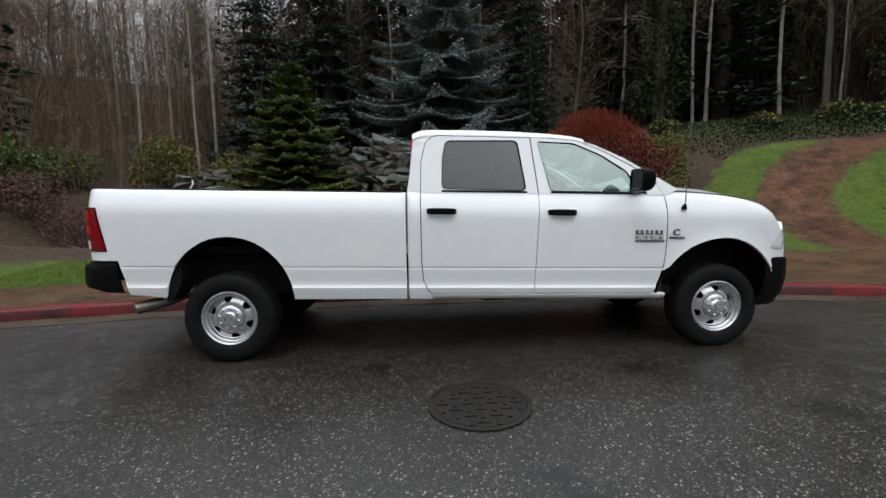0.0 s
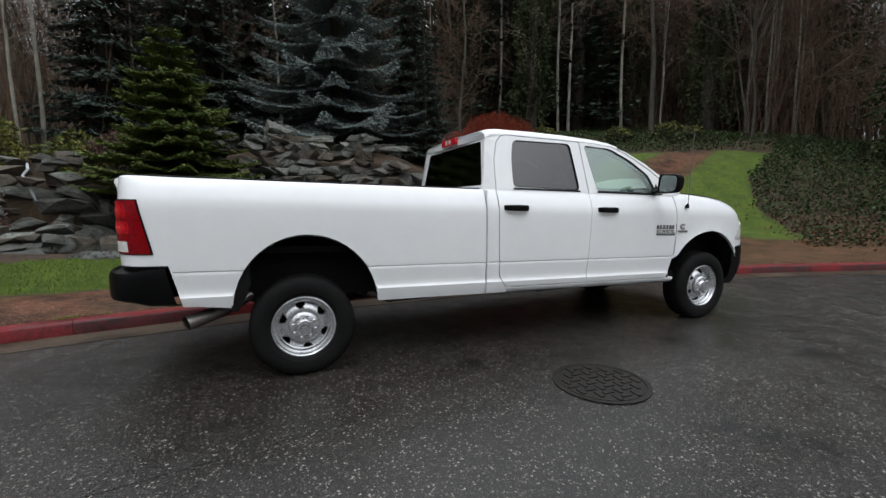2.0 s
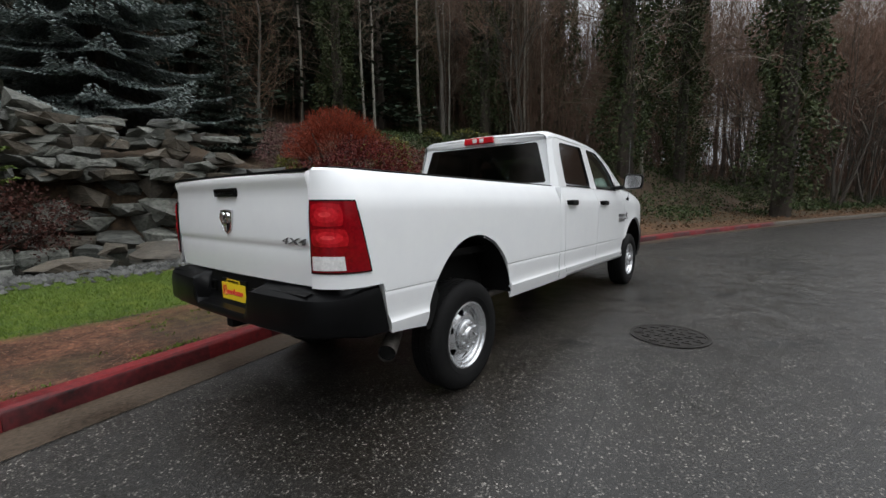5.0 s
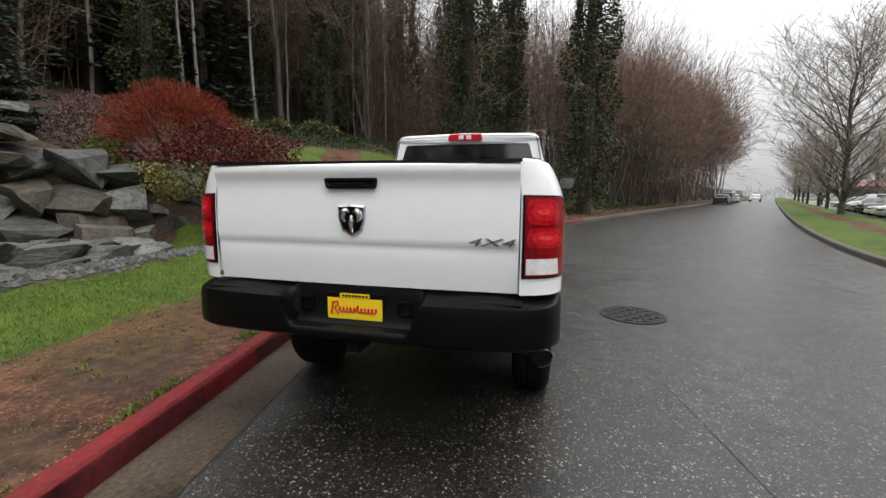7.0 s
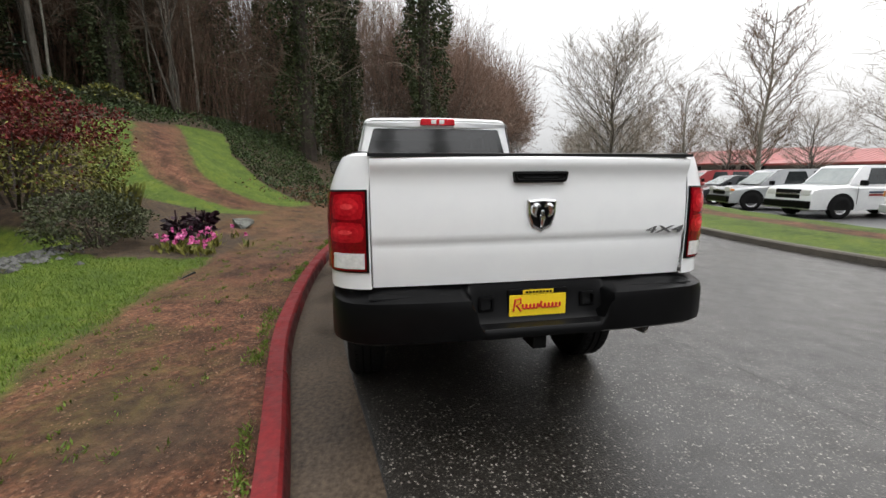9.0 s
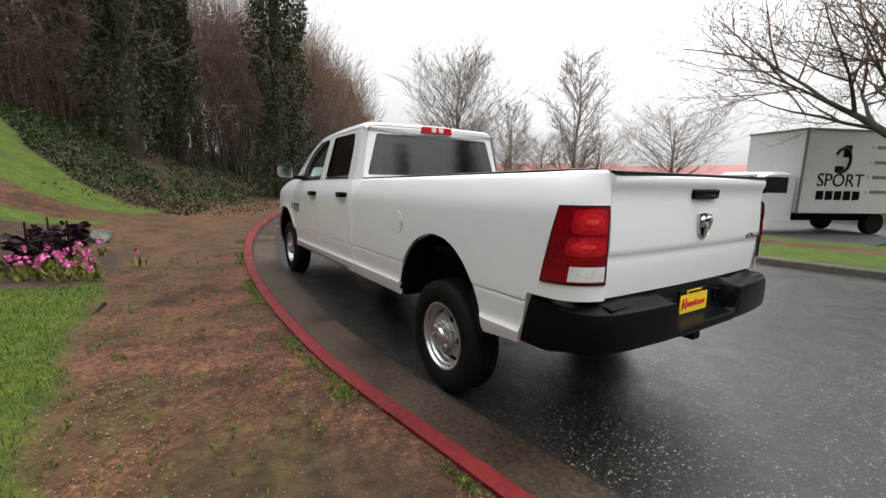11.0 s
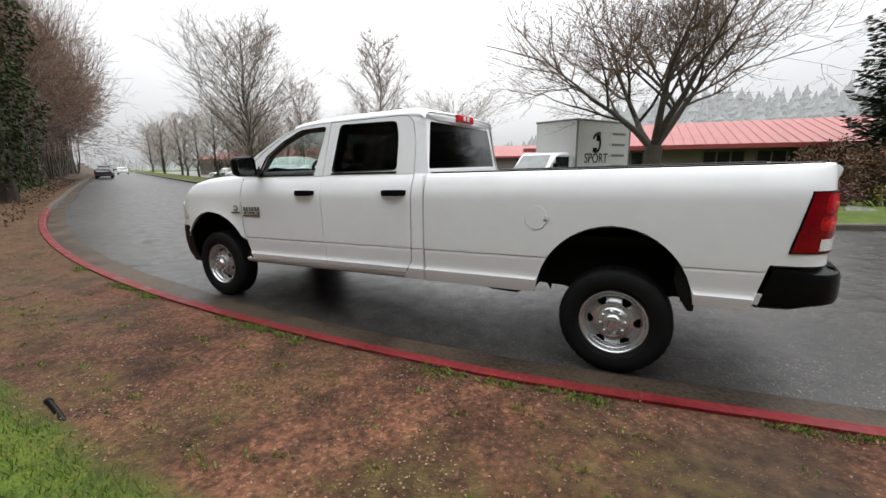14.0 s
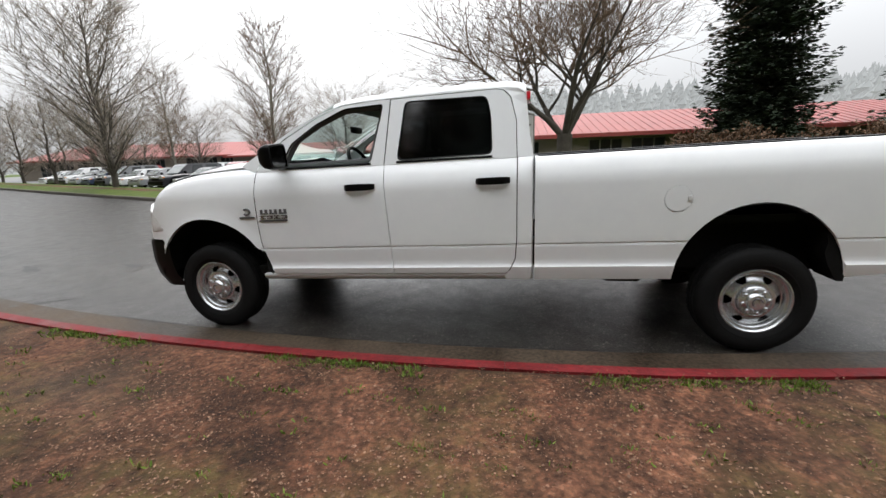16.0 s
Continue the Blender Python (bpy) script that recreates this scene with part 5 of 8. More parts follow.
# wheels
def build_wheel():
    root = new("wheel")
    R = 0.384
    bm = bmesh.new()
    lathe(bm, [(0.222, 0.085), (0.232, 0.100), (0.27, 0.117), (0.315, 0.122), (0.350, 0.114), (0.372, 0.098), (R - 0.003, 0.075), (R, 0.05), (R, 0.03), (R - 0.010, 0.028), (R - 0.010, 0.020), (R, 0.018), (R, -0.018), (R - 0.010, -0.020),
               (R - 0.010, -0.028), (R, -0.03), (R - 0.003, -0.075), (0.372, -0.098), (0.315, -0.122), (0.222, -0.09)], (0, 0, 0), "y", 72)
    for k in range(72):
        a = 2 * math.pi * k / 72
        for off in (0.058, -0.058):
            m = Matrix.Rotation(-a, 4, "Y") @ Matrix.Translation((R - 0.0005, off, 0)) @ Matrix.Rotation(0.35 if k % 2 else -0.35, 4, "X") @ Matrix.Diagonal((0.003, 0.040, 0.020, 1))
            bmesh.ops.create_cube(bm, size=1, matrix=m)
    tyre = part("tyre", bm, RUBBER, root, smooth=True)
    bm = bmesh.new()
    # raised sidewall band
    lathe(bm, [(0.262, 0.1155), (0.268, 0.1185), (0.276, 0.1185), (0.282, 0.1200)], (0, 0, 0), "y", 64)
    part("sidewall_rib", bm, RUBBER, tyre)
    # steel disc with slots
    bm = bmesh.new()
    n, slots = 96, 6
    prof = [(0.234, 0.086), (0.233, 0.104), (0.224, 0.107), (0.217, 0.102), (0.212, 0.088), (0.200, 0.084), (0.192, 0.078), (0.187, 0.050), (0.180, 0.046), (0.168, 0.052), (0.150, 0.066), (0.136, 0.073), (0.122, 0.075), (0.108, 0.072)]
    vs = []
    for rr, h in prof:
        vs.append([bm.verts.new((rr * math.cos(2 * math.pi * k / n), h, rr * math.sin(2 * math.pi * k / n))) for k in range(n)])
    per = n // slots
    for i in range(len(prof) - 1):
        for k in range(n):
            if i in (8, 9, 10) and (k % per) in ((5, 6, 7, 8, 9, 10) if i < 10 else (6, 7, 8, 9)):
                continue
            j = (k + 1) % n
            bm.faces.new((vs[i][k], vs[i][j], vs[i + 1][j], vs[i + 1][k]))
    lathe(bm, [(0.232, 0.100), (0.228, 0.02), (0.205, 0.0), (0.20, -0.09)], (0, 0, 0), "y", 48)
    ed = [e for e in bm.edges if e.is_boundary]
    res = bmesh.ops.extrude_edge_only(bm, edges=ed)
    for v in [g for g in res["geom"] if isinstance(g, bmesh.types.BMVert)]:
        v.co.y -= 0.012
    rim = part("rim", bm, STEEL, root, "silver steel rim", smooth=True, sharp=50)
    bm = bmesh.new()
    lathe(bm, [(0.21, -0.02), (0.0005, -0.02)], (0, 0, 0), "y", 32)
    part("brake_drum", bm, DARK, root)
    bm = bmesh.new()
    lathe(bm, [(0.110, 0.078), (0.108, 0.094), (0.098, 0.104), (0.080, 0.108), (0.066, 0.112), (0.058, 0.124), (0.052, 0.130), (0.0005, 0.132)], (0, 0, 0), "y", 48)
    cap = part("hub_cap", bm, STEEL, root, "silver centre cap", smooth=True)
    for k in range(8):
        a = 2 * math.pi * (k + 0.5) / 8
        bm = bmesh.new()
        lathe(bm, [(0.0135, 0.098), (0.0130, 0.116), (0.009, 0.120), (0.0005, 0.1205)], (0.083 * math.cos(a), 0, 0.083 * math.sin(a)), "y", 10)
        part("lug_nut", bm, STEEL, cap, smooth=True)
    bm = bmesh.new()
    for a in (0.6, 2.5):
        tube(bm, [(0.03 * math.cos(a + t), 0.132, 0.03 * math.sin(a + t)) for t in np.linspace(-0.9, 0.9, 6)], 0.005, 6)
    part("emblem_curl", bm, GUNMETAL, cap)
    return root


wheel = build_wheel()
WY = 0.806
spots = [(0.0, -WY, 180), (0.0, WY, 0), (4.303, -WY, 180), (4.303, WY, 0)]
for k, (wx, wy, turn) in enumerate(spots):
    m = pose(wx, wy, 0.384 if wx < 1 else 0.374, 0, 0, turn) @ pose(0, 0, 0, 0, 23 * k + 8, 0)
    if k == 0:
        first_pose = m
    else:
        w_copy = copy_thing(wheel, m)
        w_copy.parent = truck
wheel.matrix_basis = first_pose
wheel.parent = truck

# ---- plants and stones: builders ----
BARK_BROWN = mat("brown_bark", (0.028, 0.023, 0.017), (0.085, 0.072, 0.056), rough=0.9, scale=3, fine=30, bump=0.5)
BARK_GREY = mat("grey_bark", (0.045, 0.038, 0.030), (0.13, 0.115, 0.095), rough=0.9, scale=3, fine=30, bump=0.5)
BARK_PALE = mat("pale_bark", (0.13, 0.120, 0.095), (0.32, 0.300, 0.250), rough=0.85, scale=2, fine=22, bump=0.3)
BARK_DARK = mat("dark_bark", (0.022, 0.017, 0.013), (0.065, 0.050, 0.038), rough=0.9, scale=3, fine=25, bump=0.5)
TWIG = mat("brown_twigs", (0.082, 0.052, 0.032), (0.19, 0.128, 0.082), rough=0.9, bump=0.0)
TWIG_DARK = mat("dark_reddish_twigs", (0.070, 0.044, 0.031), (0.16, 0.104, 0.074), rough=0.95, bump=0.0, spec=0.2)
TWIG_ROSY = mat("rosy_twigs", (0.095, 0.055, 0.038), (0.22, 0.136, 0.094), rough=0.9, bump=0.0)
TWIG_GREY = mat("grey_brown_twigs", (0.17, 0.145, 0.115), (0.33, 0.285, 0.235), rough=0.9, bump=0.0)
TWIG_TAN = mat("tan_twigs", (0.09, 0.070, 0.048), (0.19, 0.155, 0.115), rough=0.9, bump=0.0)
NEEDLE_BLUE = leafy("blue_spruce_needles", (0.10, 0.122, 0.114), (0.29, 0.335, 0.322), 0.75)
NEEDLE_DARK = leafy("dark_needles", (0.022, 0.034, 0.022), (0.052, 0.072, 0.047), 0.8)
NEEDLE_GREEN = leafy("green_needles", (0.050, 0.078, 0.018), (0.165, 0.205, 0.052), 0.7)
NEEDLE_TEAL = leafy("grey_green_needles", (0.030, 0.042, 0.034), (0.090, 0.114, 0.094), 0.8)
IVY_LOW = leafy("ground_ivy_leaves", (0.012, 0.022, 0.007), (0.052, 0.076, 0.024), 0.5)
IVY = leafy("ivy_leaves", (0.018, 0.026, 0.010), (0.060, 0.074, 0.028), 0.6)
LEAF_GREEN = leafy("evergreen_leaves", (0.026, 0.044, 0.012), (0.12, 0.155, 0.045), 0.45)
LEAF_YELLOW = leafy("yellow_green_leaves", (0.048, 0.054, 0.012), (0.20, 0.19, 0.045), 0.5)
LEAF_MAROON = leafy("dark_red_leaves", (0.032, 0.005, 0.005), (0.12, 0.016, 0.013), 0.6)
LEAF_RUSSET = leafy("russet_leaves", (0.020, 0.008, 0.006), (0.070, 0.026, 0.019), 0.7)
LEAF_HEATH = leafy("heather_leaves", (0.060, 0.030, 0.030), (0.17, 0.095, 0.085), 0.7)
LEAF_DARK = leafy("dark_shrub_leaves", (0.016, 0.020, 0.009), (0.070, 0.080, 0.036), 0.5)
TWIG_RED = leafy("red_twigs", (0.075, 0.018, 0.011), (0.29, 0.052, 0.023), 0.7)
PETAL = leafy("pink_petals", (0.42, 0.05, 0.20), (0.75, 0.22, 0.45), 0.6)
KALE = leafy("purple_leaves", (0.010, 0.006, 0.008), (0.040, 0.018, 0.026), 0.5)
BLADE = leafy("grass_blades", (0.056, 0.096, 0.012), (0.125, 0.178, 0.029), 0.5)
CHIPS = leafy("bark_chip", (0.045, 0.022, 0.014), (0.27, 0.165, 0.11), 0.85)
LITTER = leafy("leaf_litter", (0.045, 0.027, 0.015), (0.17, 0.100, 0.060), 0.7)
CHIP = leafy("wood_chips", (0.045, 0.023, 0.014), (0.19, 0.108, 0.070), 0.8)
STONE = mat("grey_garden_stone", (0.020, 0.021, 0.017), (0.165, 0.168, 0.145), rough=0.70, scale=3.0, fine=13, bump=0.8, vary=0.5, dist=0.04)
STONE_WARM = mat("brown_garden_stone", (0.022, 0.018, 0.012), (0.095, 0.078, 0.056), rough=0.7, scale=3.2, fine=14, bump=0.8, vary=0.45, dist=0.04)
WATER = mat("dark_pond_water", (0.006, 0.008, 0.007), (0.014, 0.017, 0.014), rough=0.06, scale=1, fine=7, bump=0.10, dist=0.02, spec=0.5)
FALL = mat("falling_water", (0.30, 0.32, 0.33), (0.62, 0.64, 0.65), rough=0.3, scale=6, fine=40)
TIMBER = mat("dark_weathered_timber", (0.03, 0.024, 0.02), (0.09, 0.075, 0.06), rough=0.8, fine=40)


def quad_at(V, F, p, a, b):
    """A leaf: a four-cornered blade from p along a, half-width b."""
    k = len(V)
    V.extend((p, p + a * 0.5 + b, p + a, p + a * 0.5 - b))
    F.append((k, k + 1, k + 2, k + 3))


def rnd_dir(r):
    while True:
        v = Vector((r.uniform(-1, 1), r.uniform(-1, 1), r.uniform(-1, 1)))
        if 0.05 < v.length < 1:
            return v.normalized()


def stick(V, F, a, b, ra, rb, sides=3):
    """A tapered twig appended to raw lists."""
    d = (b - a)
    if d.length < 1e-6:
        return
    d = d.normalized()
    u = d.orthogonal().normalized()
    v = d.cross(u)
    k = len(V)
    if sides == 2:      # hair-thin twig: one sliver
        u = (u * math.cos(k) + v * math.sin(k)).normalized()
        V.extend((a - u * ra, a + u * ra, b + u * rb, b - u * rb))
        F.append((k, k + 1, k + 2, k + 3))
        return
    for p, r in ((a, ra), (b, rb)):
        for i in range(sides):
            t = 2 * math.pi * i / sides
            V.append(p + (u * math.cos(t) + v * math.sin(t)) * r)
    for i in range(sides):
        j = (i + 1) % sides
        F.append((k + i, k + j, k + sides + j, k + sides + i))


def conifer(name, label, height, radius, base, needles, seed, whorls=22, per=9, density=0.085, size=0.16, droop=0.25, shape=1.0, bark=None, group="", bough=0.0, lush=2, hang=0.45, even=0.0, lift=0.9):
    """A spruce or fir: trunk, boughs in whorls, sprays of needles with gaps between."""
    r = random.Random(seed)
    root = new(name)
    tagged(root, label, "tree", group)
    bm = bmesh.new()
    tube(bm, [(0, 0, -0.3), (0.03, 0, height * 0.5), (0, 0.02, height * 0.97)], [0.025 * height, 0.014 * height, 0.01], 9)
    part("trunk", bm, bark or BARK_DARK, root, smooth=True)
    V, F, BV, BF = [], [], [], []
    for w in range(whorls):
        t = (w + r.uniform(-0.3, 0.3) * (1 - even)) / whorls
        z = base + (height - base) * max(t, 0.0)
        L0 = radius * (1 - t) ** shape + 0.12
        for k in range(max(4, int(per * (1 - 0.45 * t)))):
            ang = 2 * math.pi * (k + r.random()) / max(4, int(per * (1 - 0.45 * t))) + w * 0.7
            L = L0 * r.uniform(0.68, 1.12)
            out = Vector((math.cos(ang), math.sin(ang), 0))
            side = Vector((-math.sin(ang), math.cos(ang), 0))
            dr = droop * r.uniform(0.6 + 0.3 * even, 1.4 - 0.3 * even)
            n = max(3, int(L / density))

            def at(s):
                return Vector((0, 0, z)) + out * (L * s) + Vector((0, 0, L * (-dr * s + (dr * lift + bough) * s * s * s)))
            stick(BV, BF, at(0), at(0.5), 0.022, 0.014)
            stick(BV, BF, at(0.5), at(0.95), 0.014, 0.006)
            for i in range(n):
                s = (i + 1) / n
                if s < 0.18:
                    continue
                p = at(s)
                wide = (0.45 * L * (1 - s) ** 0.7 + 0.10) * 0.75
                gap = (height - base) / whorls
                for sg in (-1, 1):
                    m = lush * max(1, int(wide / (size * 0.75)))
                    for q in range(m):
                        lat = wide * (q + r.random()) / m
                        pos = p + side * (sg * lat) + out * (-0.25 * lat + r.uniform(-0.05, 0.05)) + Vector((0, 0, -0.18 * lat - gap * hang * r.random() ** 2 + 0.04))
                        a = (out * r.uniform(0.5, 1.1) + side * (sg * r.uniform(0.2, 1.0)) + Vector((0, 0, r.uniform(-0.35, 0.28) - dr * (0.9 - lift)))).normalized() * size * r.uniform(0.7, 1.4)
                        nb = a.cross(Vector((r.uniform(-0.9, 0.9), r.uniform(-0.9, 0.9), 1))).normalized() * size * 0.26
                        quad_at(V, F, pos, a, nb)
    tagged(rawmesh("bough", BV, BF, BARK_DARK, root), kind="stuff")
    tagged(rawmesh("crown", V, F, needles, root), kind="stuff")
    return root


def bare_tree(name, label, height, seed, bark, twig, spread=0.5, trunk=0.022, fork=0.30, levels=5, stems=1, group="", up=0.35, kids=3, clear=0.3, width=None, fine=0.006):
    """A leafless tree: trunk and limbs, then branches and twigs that fork with a twist."""
    r = random.Random(seed)
    root = new(name)
    tagged(root, label, "tree", group)
    V, F, TV, TF = [], [], [], []

    def grow(p, d, length, rad, level):
        n = 3 if level < 3 else 2
        seg = length / n
        pts = [p]
        q, dd = p, d
        for i in range(n):
            dd = (dd + rnd_dir(r) * 0.16 + Vector((0, 0, up * 0.18))).normalized()
            q2 = q + dd * seg
            ra, rb = rad * (1 - 0.45 * i / n), rad * (1 - 0.45 * (i + 1) / n)
            if level <= 2:
                stick(V, F, q, q2, ra, rb, 6 if level < 2 else 3)
            else:
                stick(TV, TF, q, q2, max(ra, fine), max(rb, fine * 0.8), 3 if level == 3 and stems == 1 else 2)
            q = q2
            pts.append(q2)
        if level >= levels:
            return
        for k in range(kids + (1 if level in (1, 2) else 0)):
            s = r.uniform(0.35 if level else 0.6, 1.0)
            i = min(int(s * n), n - 1)
            a = pts[i].lerp(pts[i + 1], s * n - i)
            side = rnd_dir(r)
            side = (side - dd * side.dot(dd)).normalized()
            nd = (dd * (1 - spread * 0.6) + side * spread * r.uniform(0.7, 1.2) + Vector((0, 0, up * 0.4))).normalized()
            grow(a, nd, length * r.uniform(0.55, 0.80), rad * r.uniform(0.42, 0.6), level + 1)
        grow(q, dd, length * 0.72, rad * 0.52, level + 1)

    if stems == 1:
        top = Vector((r.uniform(-0.1, 0.1), r.uniform(-0.1, 0.1), height * clear))
        stick(V, F, Vector((0, 0, -0.3)), Vector((0, 0, 0.25)), trunk * height * 1.5, trunk * height * 1.1, 9)
        stick(V, F, Vector((0, 0, 0.25)), top, trunk * height * 1.1, trunk * height * 0.95, 9)
        for k in range(5):
            ang = 2 * math.pi * (k + r.uniform(-0.2, 0.2)) / 5
            lean = spread * r.uniform(0.5, 1.2)
            grow(top - Vector((0, 0, r.uniform(0, 0.1) * height * clear)), Vector((math.cos(ang) * lean, math.sin(ang) * lean, 1)).normalized(), height * fork, trunk * height * 0.44, 1)
    else:
        for k in range(stems):
            ang = 2 * math.pi * k / stems
            grow(Vector((0.1 * math.cos(ang), 0.1 * math.sin(ang), -0.2)), Vector((0.12 * math.cos(ang), 0.12 * math.sin(ang), 1)).normalized(), height * fork * 1.5, trunk * height * 0.6, 0)
    tall = max(p.z for p in TV)
    wide = sorted(math.hypot(p.x, p.y) for p in TV)[int(len(TV) * 0.97)]
    for p in V + TV:
        k = (width / 2 / wide) if width else 1.0
        hold = smooth01((p.z - 0.5) / (tall * 0.3))
        p.x, p.y = p.x * (1 + (k - 1) * hold), p.y * (1 + (k - 1) * hold)
        p.z *= height / tall
    tagged(rawmesh("limb", V, F, bark, root, smooth=True), kind="stuff")
    tagged(rawmesh("canopy", TV, TF, twig, root), kind="stuff")
    return root


def leader_tree(name, label, height, width, seed, bark, twig, boughs=58, low=0.10, trunk=0.013, steep=0.95, full=0.38, lead=1.0, group=""):
    """A leafless tree with one leader and many long rising boughs that end in hair-fine twigs."""
    r = random.Random(seed)
    root = new(name)
    tagged(root, label, "tree", group)
    V, F, TV, TF = [], [], [], []
    stem = [Vector((0, 0, -0.3))]
    for i in range(1, 9):
        stem.append(Vector((r.uniform(-0.012, 0.012) * height, r.uniform(-0.012, 0.012) * height, height * lead * i / 8)))
    for i in range(8):
        stick(V, F, stem[i], stem[i + 1], trunk * height * (1 - i / 8.3), trunk * height * (1 - (i + 1) / 8.3), 8)
    for k in range(boughs):
        s = low + (0.88 - low) * ((k + r.random()) / boughs) ** 1.35
        i = min(int(s * 8), 7)
        p = stem[i].lerp(stem[i + 1], s * 8 - i)
        ang = k * 2.4 + r.uniform(-0.5, 0.5)
        reach = width / 2 * (min(1, 0.62 + 0.38 * (s - low) / (full - low)) if s < full else max(0.10, 1 - ((s - full) / (1 - full)) ** 1.9)) * r.uniform(0.7, 1.08)
        L = reach / 0.72
        d = Vector((math.cos(ang), math.sin(ang), steep * r.uniform(0.6, 1.2))).normalized()
        rad = trunk * height * (0.12 + 0.22 * (1 - s)) * r.uniform(0.7, 1.1)
        q = p
        for j in range(5):
            d = (d + rnd_dir(r) * 0.12 + Vector((0, 0, 0.10))).normalized()
            q2 = q + d * L / 5
            stick(V if j < 3 else TV, F if j < 3 else TF, q, q2, max(rad * (1 - j / 5.4), 0.008), max(rad * (1 - (j + 1) / 5.4), 0.006), 4 if j < 3 else 3)
            for _ in range(1 if j == 0 else 4):
                b = q.lerp(q2, r.random())
                e = (d + rnd_dir(r) * 0.75 + Vector((0, 0, 0.15))).normalized()
                m = L * r.uniform(0.18, 0.40)
                c = b + e * m * 0.5
                f = c + (e + rnd_dir(r) * 0.3 + Vector((0, 0, 0.15))).normalized() * m * 0.5
                stick(TV, TF, b, c, 0.013, 0.009, 2)
                stick(TV, TF, c, f, 0.009, 0.004, 2)
                for _ in range(8):
                    t = r.uniform(0.1, 1)
                    g0 = b.lerp(c, t * 2) if t < 0.5 else c.lerp(f, t * 2 - 1)
                    stick(TV, TF, g0, g0 + (e + rnd_dir(r) * 0.8).normalized() * m * r.uniform(0.25, 0.5), 0.005, 0.0025, 2)
            q = q2
    tall = max(p.z for p in TV)
    wide = sorted(math.hypot(p.x, p.y) for p in TV)[int(len(TV) * 0.96)]
    for p in V + TV:
        p.x, p.y, p.z = p.x * width / 2 / wide, p.y * width / 2 / wide, p.z * height / tall
    tagged(rawmesh("limb", V, F, bark, root, smooth=True), kind="stuff")
    tagged(rawmesh("canopy", TV, TF, twig, root), kind="stuff")
    return root


def pole_tree(name, label, height, seed, bark, twig, limbs=26, reach=1.8, thick=0.11, lean=0.0, group="", start=0.25):
    """A slim woodland tree: one long stem with short ascending branches and twigs."""
    r = random.Random(seed)
    root = new(name)
    tagged(root, label, "tree", group)
    V, F, TV, TF = [], [], [], []
    pts = []
    off = Vector((0, 0, 0))
    for i in range(9):
        off = off + Vector((r.uniform(-0.12, 0.12) + lean * height / 9, r.uniform(-0.12, 0.12), 0))
        pts.append(Vector((off.x, off.y, height * i / 8 - (0.4 if i == 0 else 0))))
    for k in range(limbs):
        s = start + (1 - start) * (k + r.random()) / limbs
        i = min(int(s * 8), 7)
        p = pts[i].lerp(pts[i + 1], s * 8 - i)
        ang = r.uniform(0, 6.283)
        L = reach * (1.15 - 0.75 * s) * r.uniform(0.5, 1.2)
        d = Vector((math.cos(ang), math.sin(ang), r.uniform(0.35, 1.0))).normalized()
        q = p
        for j in range(3):
            d = (d + rnd_dir(r) * 0.2 + Vector((0, 0, 0.08))).normalized()
            q2 = q + d * L / 3
            stick(TV, TF, q, q2, 0.022 * (1 - j / 3.5), 0.022 * (1 - (j + 1) / 3.5), 2)
            for _ in range(5):
                e = (d + rnd_dir(r) * 0.9).normalized()
                b = q.lerp(q2, r.random())
                m = b + e * L * r.uniform(0.15, 0.4)
                stick(TV, TF, b, m, 0.009, 0.005, 2)
                for _ in range(1):
                    stick(TV, TF, b.lerp(m, r.uniform(0.4, 1)), m + (e + rnd_dir(r)).normalized() * L * 0.16, 0.006, 0.004, 2)
            q = q2
    bm = bmesh.new()
    tube(bm, pts, [thick * (1 - i / 8.6) for i in range(9)], 8)
    part("trunk", bm, bark, root, smooth=True)
    tagged(rawmesh("canopy", TV, TF, twig, root), kind="stuff")
    return root


